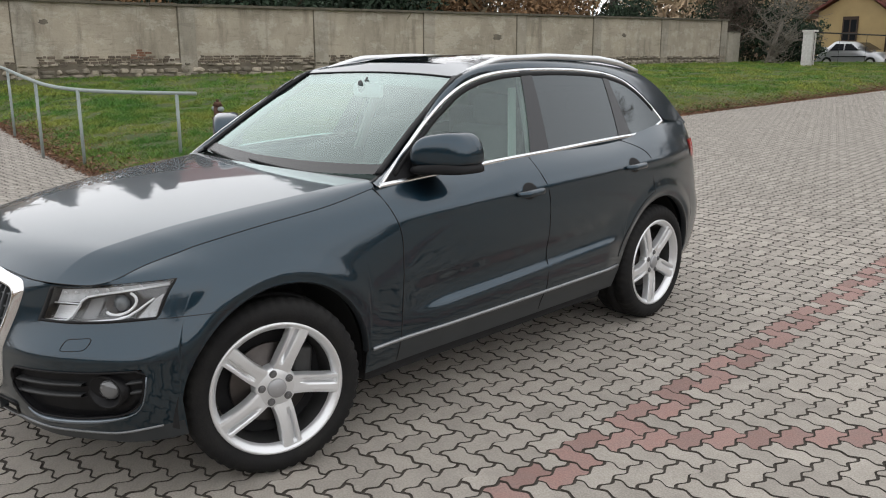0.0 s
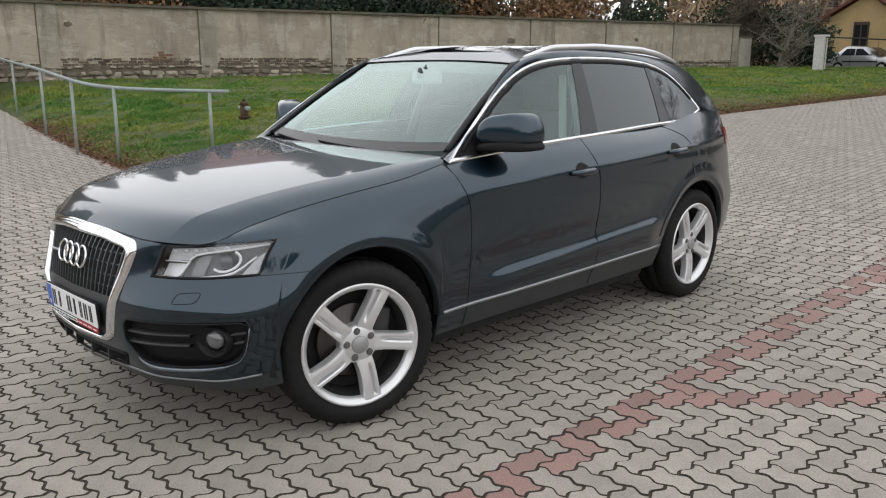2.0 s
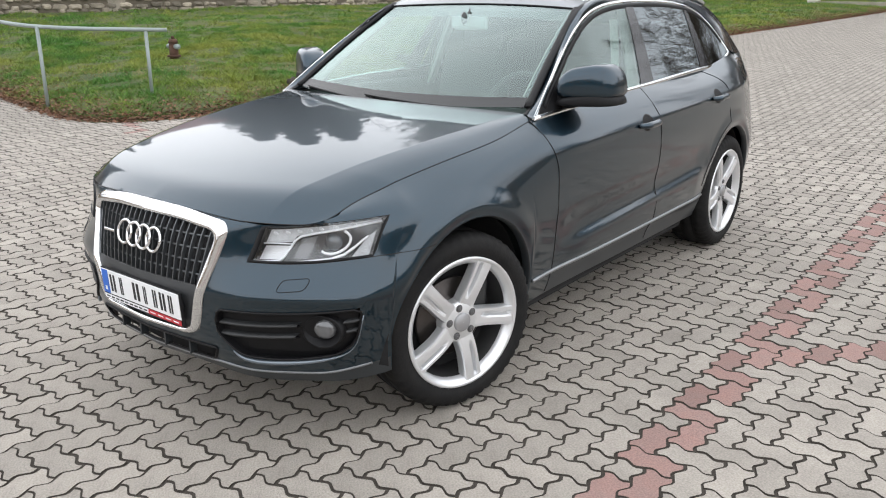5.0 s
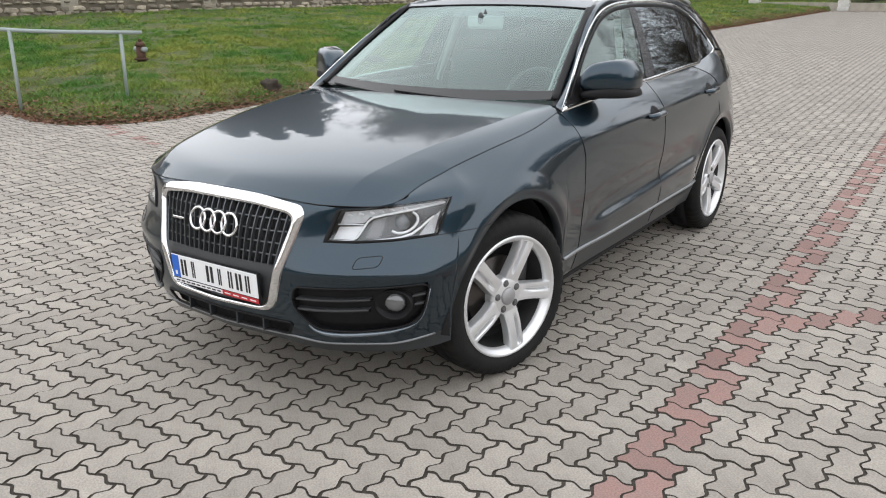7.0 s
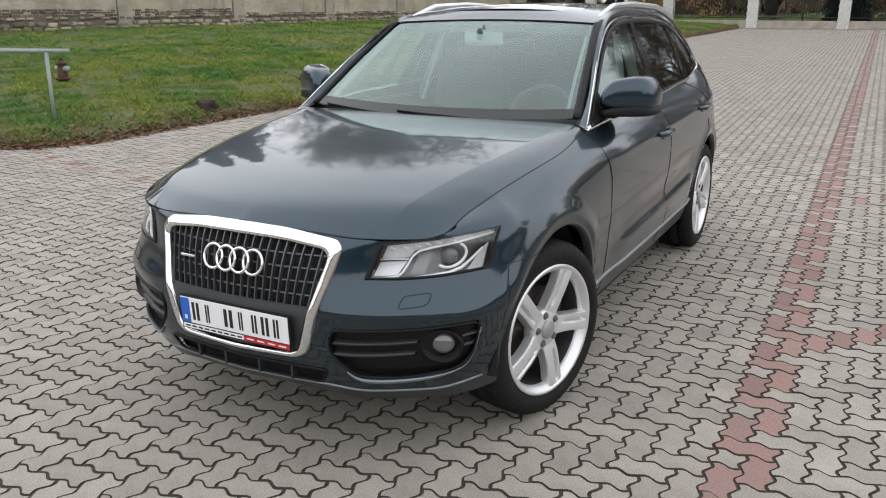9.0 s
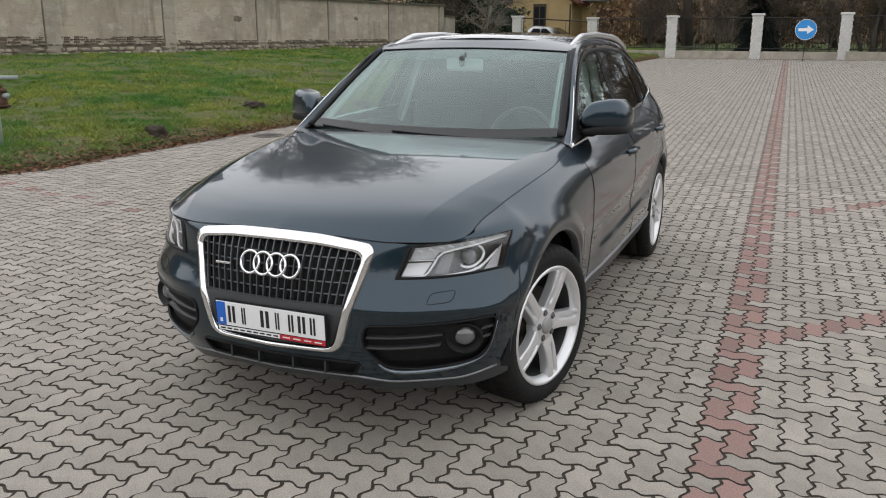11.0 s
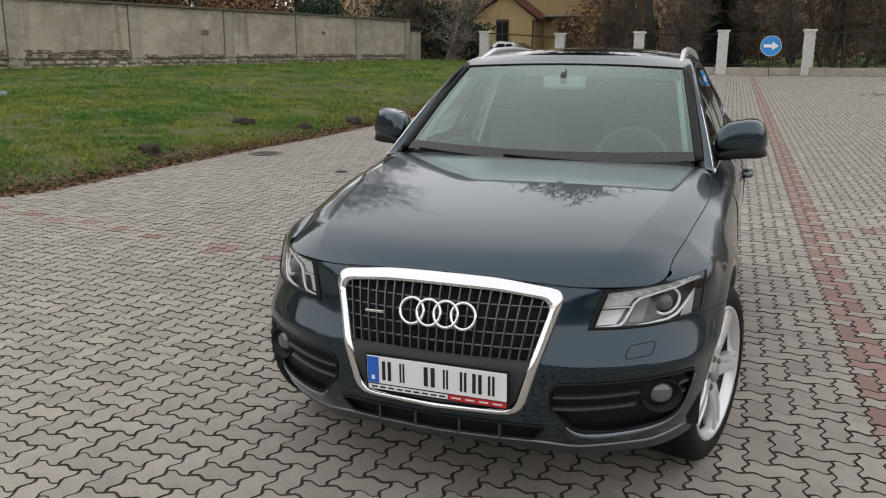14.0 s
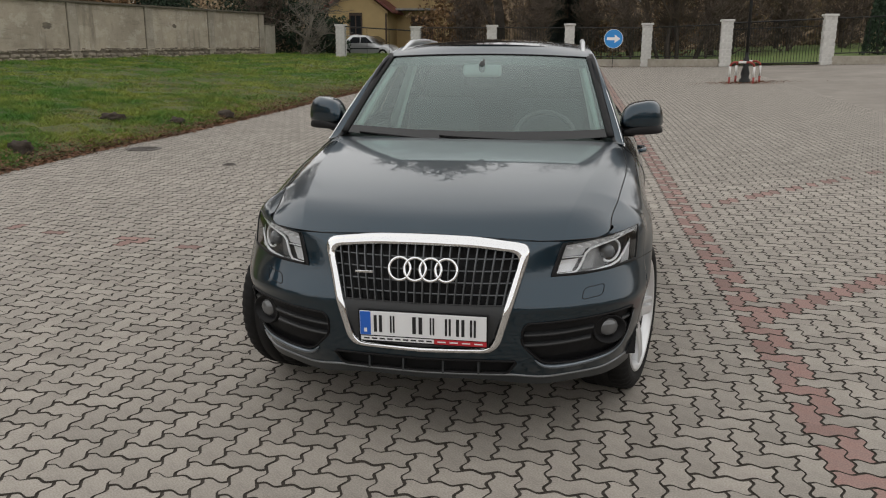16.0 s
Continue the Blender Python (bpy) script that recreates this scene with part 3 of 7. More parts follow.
rows = []
for w in np.linspace(0, 1, 90):
    v = w ** 1.5
    ym, yc, ys = -0.762 + 1.307 * v, -0.685 + 1.295 * v, -0.563 + 1.148 * v
    c = CREASE(yc)[0]
    zm = float(bon_mid(ym)[0])
    h = shut_pt(ys)
    row = [(float(c[0]) * k, ym + (yc - ym) * k * k, zm + (float(c[1]) - zm) * k * k) for k in 1 - np.linspace(1, 0, 46) ** 1.25]
    C = Vector(row[-1])
    for m in np.linspace(0, 1, 26)[1:]:
        p = C.lerp(h, m)
        p += Vector((0.004, -0.010 * (1 - v) ** 6, 0.007 * min(1.0, 8 * v))) * math.sin(math.pi * m)
        row.append(tuple(p))
    h = Vector(row[-1])
    row.append((h.x - 0.002, h.y, h.z - 0.012))
    rows.append(row)
# the leading edge lies on the nose
front = TOPLINE[TOPLINE[:, 1] < -0.5]
shift = [(float(np.interp(x, front[:, 0], front[:, 1])) - y, float(np.interp(x, front[:, 0], front[:, 2])) + 0.002 - z) for x, y, z in rows[0][:-1]]
for i, w in enumerate(np.linspace(0, 1, 90)):
    f = max(0.0, 1 - w ** 1.5 / 0.05)
    rows[i] = [(x, y + f * a[0], z + f * a[1]) for (x, y, z), a in zip(rows[i], shift + shift[-1:])]
full = [[(-x, y, z) for x, y, z in r[:0:-1]] + r for r in rows]
V, Fc = grid_mesh(full)
mesh_ob("bonnet", V, Fc, PAINT, car, "glossy slate-blue bonnet with two creases", True)
for s in (1, -1):
    edge = [shut_pt(y) for y in np.linspace(-0.552, 0.575, 50)]
    seam([(s * p.x, p.y, p.z + 0.0005) for p in edge], 0.0038)
    # folded shelf of the fender under the bonnet's edge
    top = [c[-1] for c in DENSE if c[-1][1] < 0.74]
    rows = [[(s * p[0], p[1], p[2] - 0.001), (s * p[0] * 0.985, p[1] + 0.008 * (p[1] < -0.3), p[2] - 0.006), (s * p[0] * 0.90, p[1] + 0.05 * (p[1] < -0.3), p[2] - 0.04 + 0.02 * smooth01(0.4, 0.55, p[1]))] for p in top]
    V, Fc = grid_mesh(rows)
    mesh_ob("fender_shelf", V, Fc, PAINT, car, "", True)
seam([(x, bon_front(x) - 0.001, float(np.interp(abs(x), TOPLINE[:60, 0], TOPLINE[:60, 2])) - 0.002) for x in np.linspace(-0.69, 0.69, 70)], 0.0045)

# ---- cabin ----
TR_Y = [0.60, 0.75, 0.908, 1.163, 1.393, 1.714, 2.05, 2.465, 2.708, 2.912, 3.06]
trim_z = spline(TR_Y, [1.085, 1.192, 1.300, 1.447, 1.524, 1.562, 1.567, 1.548, 1.508, 1.400, 1.232])
belt_z = spline([0.60, 1.34, 1.82, 2.577, 2.974, 3.06], [1.083, 1.124, 1.138, 1.160, 1.200, 1.230])


def tumble(y, z):
    """Half-width of the glasshouse side."""
    base = float(np.interp(y, [0.60, 1.2, 2.0, 2.6, 3.06], [0.795, 0.818, 0.803, 0.788, 0.755]))
    zb = float(belt_z(y)[0])
    h = max(z - zb, 0)
    return base - 0.40 * h - 0.22 * h * h + 0.004


def glasshouse(y, z, out=0.0, s=1):
    return Vector((s * (tumble(y, z) + out), y, z))


def side_window(name, ya, yb, material, s, label):
    """Pane between two slanted lines ya, yb: functions of height."""
    rows = []
    for t in np.linspace(0, 1, 40):
        row = []
        for k in np.linspace(0, 1, 16):
            y = ya(0) + (yb(0) - ya(0)) * t
            for _ in range(3):
                zb, zt = float(belt_z(y)[0]) + 0.006, float(trim_z(y)[0]) - 0.006
                z = zb + (max(zt, zb + 0.001) - zb) * k
                f = (z - 1.1) / 0.45
                y = ya(f) + (yb(f) - ya(f)) * t
            zb, zt = float(belt_z(y)[0]) + 0.004, float(trim_z(y)[0]) - 0.004
            z = min(max(z, zb), max(zt, zb))
            row.append(glasshouse(y, z, 0.001, s))
        rows.append(row)
    V, Fc = grid_mesh(rows)
    ob = mesh_ob(name, V, Fc if s < 0 else [f[::-1] for f in Fc], material, car, label, True)
    return ob


for s in (1, -1):
    side_window("front_side_window", lambda f: 0.615, lambda f: 1.635 + 0.15 * f, SIDEGLASS, s, "clear side window").visible_shadow = False
    side_window("rear_side_window", lambda f: 1.79 + 0.08 * f, lambda f: 2.50 + 0.04 * f, PRIVACY, s, "dark tinted side window")
    side_window("quarter_window", lambda f: 2.63 - 0.08 * f, lambda f: 3.05, PRIVACY, s, "dark tinted quarter window")
    # pillars between the panes
    for ya, yb, wid in ((1.63, 1.785, 0.16), (2.495, 2.54, 0.105), (2.60, 2.55, 0.04)):
        rows = []
        top = 1.79 if ya < 2 else (2.545 if ya < 2.55 else 2.56)
        for k in np.linspace(0, 1, 12):
            rows.append([])
            for t in (0, 0.5, 1):
                y = ya + (top - ya) * k + wid * (1 - 0.45 * k if ya < 2 else 1 - 0.55 * k) * t
                zb, zt = float(belt_z(y)[0]), float(trim_z(y)[0])
                rows[-1].append(glasshouse(y, zb + (zt - zb) * k, 0.004, s))
        V, Fc = grid_mesh(rows)
        mesh_ob("window_pillar", V, Fc if s < 0 else [f[::-1] for f in Fc], GLOSSBLACK, car, "black window pillar", True)
    # mirror triangle
    rows = [[glasshouse(0.62 + 0.25 * t, float(belt_z(0.62 + 0.25 * t)[0]) + (min(float(trim_z(0.62 + 0.25 * t)[0]), 1.25 - 0.0 * t) - float(belt_z(0.62 + 0.25 * t)[0])) * k, 0.003, s) for k in np.linspace(0, 1, 6)] for t in np.linspace(0, 1, 8)]
    V, Fc = grid_mesh(rows)
    mesh_ob("window_corner", V, Fc if s > 0 else [f[::-1] for f in Fc], BLACK, car, "black mirror triangle", True)
    # bright trim all round the side windows, black seal inside it
    ring = [glasshouse(y, float(trim_z(y)[0]) - 0.012, 0.0, s) for y in np.concatenate([np.linspace(0.60, 0.95, 12), np.linspace(1.0, 2.8, 40), np.linspace(2.83, 3.05, 14)])]
    ring += [glasshouse(y, float(belt_z(y)[0]), 0.004, s) for y in np.linspace(3.04, 0.61, 60)]
    V, Fc = tube(ring, 0.0115, 8, 0.35, True, (1, 0, 0.3))
    mesh_ob("window_trim", V, Fc, CHROME, car, "bright chrome window surround", True)
    seal = [glasshouse(y, float(trim_z(y)[0]) - 0.034 - 0.004 * (y < 1.2), 0.003, s) for y in np.linspace(0.70, 2.98, 60)]
    V, Fc = tube(seal, 0.013, 6, 0.3, False, (1, 0, 0.3))
    mesh_ob("window_seal", V, Fc, BLACK, car, "", True)

# roof sides: from the trim's arc to the windscreen edge and the roof
SK_Y = [0.60, 0.70, 0.98, 1.285, 1.6, 2.1, 2.6, 2.95, 3.15, 3.30]
top_curve = spline([0, 0.08, 0.25, 0.42, 0.52, 0.64, 0.78, 0.88, 0.95, 1.0],
                   [(0.745, 0.60, 1.098), (0.728, 0.672, 1.120), (0.668, 0.985, 1.338), (0.606, 1.285, 1.527), (0.555, 1.60, 1.588), (0.512, 2.1, 1.606), (0.517, 2.6, 1.590), (0.55, 2.98, 1.540), (0.61, 3.28, 1.40), (0.70, 3.48, 1.18)])
low_curve = spline([0, 0.08, 0.25, 0.42, 0.52, 0.64, 0.78, 0.88, 0.95, 1.0], [0.585, 0.70, 0.97, 1.29, 1.6, 2.05, 2.5, 2.83, 2.98, 3.07])


def roof_side(s):
    rows = []
    for u in np.linspace(0, 1, 90):
        y = float(low_curve(u)[0])
        yy = min(max(y, 0.60), 3.06)
        a = glasshouse(yy, float(trim_z(yy)[0]), 0.008)
        a.y = y
        b = Vector(top_curve(u)[0])
        bulge = 0.018 * math.sin(math.pi * min(max(u, 0.05), 0.97)) * (0.6 + 0.4 * smooth01(0.30, 0.46, u))
        row = []
        for k in np.linspace(0, 1, 12):
            p = a.lerp(b, k)
            w = math.sin(math.pi * k)
            p += Vector((bulge * w * 0.8, 0, bulge * w * 0.8 if u > 0.4 else bulge * w * 0.4))
            row.append((s * p.x, p.y, p.z))
        rows.append(row)
    V, Fc = grid_mesh(rows)
    mesh_ob("roof_side", V, [f[::-1] for f in Fc] if s < 0 else Fc, PAINT, car, "", True)
    # black moulding along the windscreen's edge
    V, Fc = grid_mesh([[(p[0] + s * 0.002, p[1] - 0.002, p[2] + 0.003) for p in r[8:]] for r in rows[:40]])
    mesh_ob("screen_moulding", V, [f[::-1] for f in Fc] if s < 0 else Fc, BLACK, car, "black windscreen moulding", True)


for s in (1, -1):
    roof_side(s)
    # quarter between the flank's top and the rear of the trim
    rows = []
    for t in np.linspace(0, 1, 20):
        y = 3.05 + 0.30 * t
        base = side_pt(y, float(np.interp(y, FY, TOPZ)) - 0.004, 0, 1)
        a = glasshouse(min(y, 3.055), float(trim_z(min(y, 3.055))[0]), 0.002)
        if y > 3.055:
            a = Vector((a.x - 0.25 * (y - 3.055), y, 1.228))
        rows.append([(s * (base.x + (a.x - base.x) * k), base.y + (a.y - base.y) * k, base.z + (a.z - base.z) * k) for k in np.linspace(0, 1, 6)])
    V, Fc = grid_mesh(rows)
    mesh_ob("rear_pillar", V, Fc if s > 0 else [f[::-1] for f in Fc], PAINT, car, "", True)

rows = []
for u in np.linspace(0.42, 0.955, 60):
    b = top_curve(u)[0]
    row = []
    for k in np.linspace(-1, 1, 33):
        crown = (1 - k * k)
        row.append((b[0] * k, b[1] + (0.055 * crown if u < 0.6 else 0.0) * (1 - smooth01(0.42, 0.55, u)), b[2] + 0.03 * crown * (1 - 0.5 * (1 - smooth01(0.42, 0.5, u)))))
    rows.append(row)
V, Fc = grid_mesh(rows)
mesh_ob("roof", V, [f[::-1] for f in Fc], PAINT, car, "", True)
rows = [[(0.43 * k, y, float(np.interp(y, [1.285, 1.6, 2.1, 2.6], [1.53, 1.59, 1.606, 1.59])) + 0.030 * (1 - (0.43 * k / 0.515) ** 2) + 0.004) for k in np.linspace(-1, 1, 17)] for y in np.linspace(1.48, 2.62, 24)]
V, Fc = grid_mesh(rows)
mesh_ob("glass_roof", V, Fc, mat("glass_roof_panel", (0.01, 0.012, 0.014), 0.08, coat=1.0), car, "dark panoramic roof panel", True)

# windscreen
def screen_pt(k, t, out=0.0):
    """k across from -1 to 1, t up from 0 to 1."""
    a = Vector((0.730 * k, 0.565 + 0.095 * k * k, 1.092 + 0.026 * k * k))
    b = Vector((0.602 * k, 1.345 - 0.055 * k * k, 1.541 - 0.017 * k * k))
    p = a.lerp(b, t)
    w = math.sin(math.pi * t)
    return p + Vector((0, -0.62, 0.78)) * (0.028 * w * (1 - 0.6 * k * k) + out)


def screen_patch(name, k0, k1, t0, t1, material, label, out=0.0, nk=30, nt=16):
    V, Fc = grid_mesh([[screen_pt(k, t, out) for k in np.linspace(k0, k1, nk)] for t in np.linspace(t0, t1, nt)])
    return mesh_ob(name, V, Fc, material, car, label, True)


screen_patch("windscreen", -0.995, 0.995, 0.0, 1.0, SCREEN, "clear windscreen reflecting the sky").visible_shadow = False
screen_patch("screen_border", -0.985, 0.985, 0.004, 0.088, mat("baked_black_border", (0.010, 0.011, 0.012), 0.25), "black lower border", 0.002, 40, 4)
screen_patch("screen_border", -0.995, 0.995, 0.965, 1.0, GLOSSBLACK, "", -0.003, 40, 3)
for s in (1, -1):
    V, Fc = grid_mesh([[screen_pt(s * k, t, -0.003) for k in np.linspace(0.945, 0.995, 4)] for t in np.linspace(0, 1, 20)])
    mesh_ob("screen_border", V, Fc if s > 0 else [f[::-1] for f in Fc], GLOSSBLACK, car, "", True)
    V, Fc = tube([screen_pt(s * 1.005, t, 0.004) for t in np.linspace(0, 1, 24)], 0.021, 6, 0.5)
    mesh_ob("screen_seal", V, Fc, BLACK, car, "", True)
V, Fc = tube([screen_pt(k, 1.0, 0.002) for k in np.linspace(-1, 1, 30)], 0.006, 6, 0.6)
mesh_ob("screen_seal", V, Fc, BLACK, car, "", True)
# tinted band under the roof edge
screen_patch("shade_band", -0.94, 0.94, 0.85, 0.965, glass("shade_band_tint", (0.30, 0.33, 0.36), -0.05), "", -0.004, 30, 4).visible_shadow = False
# scuttle between bonnet and screen
V, Fc = grid_mesh([[(x, bonnet_rear(x) + 0.10 * t - 0.005, bonnet_z(x, 0.6) - 0.012 - 0.012 * t) for x in np.linspace(-0.72, 0.72, 30)] for t in np.linspace(0, 1, 5)])
mesh_ob("scuttle", V, Fc, BLACK, car, "black scuttle panel", True)


def wiper(x0, x1, t0, t1):
    arm = [screen_pt(x0 + (x1 - x0) * k, t0 + (t1 - t0) * k, 0.012 - 0.005 * abs(2 * k - 1)) for k in np.linspace(0, 1, 12)]
    V, Fc = tube(arm, [0.010 - 0.005 * k for k in np.linspace(0, 1, 12)], 6, 0.7)
    mesh_ob("wiper", V, Fc, BLACK, car, "black wiper", True)


wiper(0.50, -0.25, -0.012, 0.035)
wiper(-0.22, -0.88, -0.012, 0.015)

# rear window and spoiler
rows = []
for t in np.linspace(0, 1, 12):
    row = []
    for k in np.linspace(-1, 1, 21):
        a = Vector((0.605 * k, 3.275 + 0.04 * (1 - k * k), 1.398 + 0.02 * (1 - k * k)))
        b = Vector((0.69 * k, 3.455 + 0.085 * (1 - k * k), 1.195 - 0.015 * (1 - k * k)))
        row.append(a.lerp(b, t))
    rows.append(row)
V, Fc = grid_mesh(rows)
mesh_ob("rear_window", V, Fc, REARGLASS, car, "dark rear window", True)

# roof rails
for s in (1, -1):
    pts, rad = [], []
    for t in np.linspace(0, 1, 40):
        y = 1.42 + 1.62 * t
        x = 0.565 - 0.012 * math.sin(math.pi * t)
        base = float(np.interp(y, [1.42, 1.7, 2.1, 2.6, 3.04], [1.552, 1.585, 1.597, 1.583, 1.53]))
        lift = 0.026 * min(1, 7 * t, 7 * (1 - t)) ** 0.8
        pts.append((s * x, y, base + lift))
        rad.append(0.011 + 0.006 * min(1, 6 * t, 6 * (1 - t)))
    V, Fc = tube(pts, rad, 10, 1.15)
    mesh_ob("roof_rail", V, Fc, SATIN, car, "silver roof rail", True)

# ---- grille ----
def rounded(poly, r, n=5):
    out = []
    k = len(poly)
    for i in range(k):
        p, a, b = Vector(poly[i]), Vector(poly[i - 1]), Vector(poly[(i + 1) % k])
        u, v = (a - p), (b - p)
        c = min(r, 0.45 * u.length, 0.45 * v.length)
        u, v = p + u.normalized() * c, p + v.normalized() * c
        for t in np.linspace(0, 1, n):
            out.append((u.lerp(p, t)).lerp(p.lerp(v, t), t))
    return out


def dens(poly, n):
    """Even points round a closed outline."""
    P = [Vector(p) for p in poly]
    L = [0]
    for a, b in zip(P, P[1:] + P[:1]):
        L.append(L[-1] + (b - a).length)
    P.append(P[0])
    L = np.array(L)
    return [Vector((float(np.interp(s, L, [p.x for p in P])), float(np.interp(s, L, [p.y for p in P])))) for s in np.linspace(0, L[-1], n, endpoint=False)]


FRAME_O = dens(rounded([(-0.420, 0.846), (-0.2, 0.872), (0, 0.878), (0.2, 0.872), (0.420, 0.846), (0.298, 0.424), (0, 0.418), (-0.298, 0.424)], 0.055), 160)
FRAME_I = dens(rounded([(-0.372, 0.812), (-0.2, 0.832), (0, 0.838), (0.2, 0.832), (0.372, 0.812), (0.266, 0.449), (0, 0.443), (-0.266, 0.449)], 0.045), 160)
rows = []
for o, i in zip(FRAME_O, FRAME_I):
    row = []
    for t, d in ((0, -0.01), (0.05, 0.008), (0.25, 0.018), (0.6, 0.022), (0.9, 0.014), (1.0, 0.004), (1.02, -0.03)):
        q = o.lerp(i, t)
        row.append(front_pt(q.x, q.y, d))
    rows.append(row)
rows.append(rows[0])
V, Fc = grid_mesh(rows)
mesh_ob("grille_frame", V, Fc, CHROME, car, "chrome grille surround", True)
# backing, upper mesh field and lower plate panel
half = spline([0.44, 0.62, 0.83], [0.272, 0.322, 0.378])
V, Fc = grid_mesh([[front_pt(float(half(z)[0]) * k, z, -0.04) for k in np.linspace(-1, 1, 15)] for z in np.linspace(0.43, 0.86, 8)])
mesh_ob("grille_back", V, Fc, GAP, car, "")
V, Fc = grid_mesh([[front_pt(float(half(z)[0]) * k, z, -0.002 + (0.006 if 0.47 < z < 0.6 else 0)) for k in np.linspace(-1, 1, 21)] for z in (0.438, 0.455, 0.475, 0.53, 0.595, 0.617)])
mesh_ob("plate_panel", V, Fc, PANEL, car, "dark grey panel behind the number plate", True)
for i in range(-10, 11):
    x0 = i * 0.0345
    zt = 0.846 - 0.024 * (abs(x0) / 0.37) ** 1.6
    zb = 0.617
    xb = x0 * 0.90
    V1 = []
    for z in np.linspace(zb, zt, 7):
        t = (z - zb) / (zt - zb)
        x = xb + (x0 - xb) * t
        V1.append([front_pt(x - 0.0042, z, -0.012), front_pt(x - 0.0024, z, 0.003), front_pt(x + 0.0024, z, 0.003), front_pt(x + 0.0042, z, -0.012)])
    V, Fc = grid_mesh(V1)
    mesh_ob("grille_bar", V, Fc, GRILLEMETAL, car, "")
for z in (0.655, 0.700, 0.745, 0.790):
    h = float(half(z)[0])
    V, Fc = tube([front_pt(h * k, z, -0.008) for k in np.linspace(-1, 1, 25)], 0.0035, 6)
    mesh_ob("grille_crossbar", V, Fc, GRILLEMETAL, car, "")
seam([front_pt(float(half(0.62)[0]) * k, 0.62, 0.004) for k in np.linspace(-1, 1, 25)], 0.006, "panel_rib", 0, PANEL)
# emblem: four plain rings and a small bar
for i in range(4):
    c = front_pt(-0.0905 + 0.0605 * i + 0.003, 0.752, 0.020)
    ring = [c + Vector((0.042 * math.cos(a), -0.16 * 0 + 0.012 * math.sin(a), 0.042 * math.sin(a))) for a in np.linspace(0, 2 * math.pi, 36, endpoint=False)]
    V, Fc = tube(ring, 0.0062, 8, 0.9, True, (0, 1, 0))
    mesh_ob("emblem_ring", V, Fc, CHROME, car, "chrome emblem ring", True)
bm = bmesh.new()
c = front_pt(-0.235, 0.728, 0.004)
box(bm, c.x, c.y, c.z, 0.07, 0.008, 0.010, 0.002)
part("badge", bm, CHROME, car, "small chrome badge bar")

# ---- number plate, characters as bars ----
def plate():
    yc = float(front_pt(0, 0.53, 0.0).y) - 0.010
    holder = new("number_plate")
    holder.parent = car
    holder.matrix_basis = pose(0.006, yc - 0.002, 0.524, 3, 0, 0)
    bm = bmesh.new()
    box(bm, 0, 0.004, -0.002, 0.512, 0.012, 0.132, 0.003)
    frame_ob = part("plate_frame", bm, BLACK, car, "black plate holder")
    frame_ob.matrix_basis = holder.matrix_basis
    m = holder.matrix_basis.copy()
    bpy.data.objects.remove(holder)
    bm = bmesh.new()
    box(bm, 0, -0.003, 0.010, 0.498, 0.004, 0.100, 0.0015)
    p = part("number_plate", bm, PLATE, car, "white number plate with a blue band")
    p.matrix_basis = m

    def mark(name, x, z, w, h, material, y=-0.0058):
        b = bmesh.new()
        box(b, x, y, z, w, 0.0012, h)
        return part(name, b, material, p)
    mark("plate_band", -0.226, 0.010, 0.042, 0.096, PLATEBLUE)
    mark("plate_mark", -0.226, -0.018, 0.012, 0.016, WHITEINK, -0.0066)
    for x, w in ((-0.176, 0.040), (-0.119, 0.022), (-0.020, 0.048), (0.038, 0.022), (0.100, 0.028), (0.148, 0.040), (0.197, 0.028)):
        mark("plate_bar", x - w * 0.26, 0.010, w * 0.30, 0.070, INK)
        mark("plate_bar", x + w * 0.26, 0.010, w * 0.30, 0.070, INK)
    mark("holder_strip", -0.10, -0.052, 0.29, 0.017, PLATE)
    mark("holder_strip", 0.148, -0.052, 0.204, 0.020, REDSTRIP)
    for i in range(9):
        mark("strip_bar", -0.222 + i * 0.031, -0.052, 0.022, 0.006, INK, -0.0066)
    for i in range(4):
        mark("strip_bar", 0.075 + i * 0.048, -0.052, 0.032, 0.005, WHITEINK, -0.0066)


plate()

# ---- headlamps ----
FROST = mat("frosted_lamp_band", (0.66, 0.67, 0.68), 0.45, 0.0, var=0.25, scale=60)
SHROUD = mat("lamp_shroud", (0.22, 0.225, 0.23), 0.3, 0.5, var=0.3, scale=20)


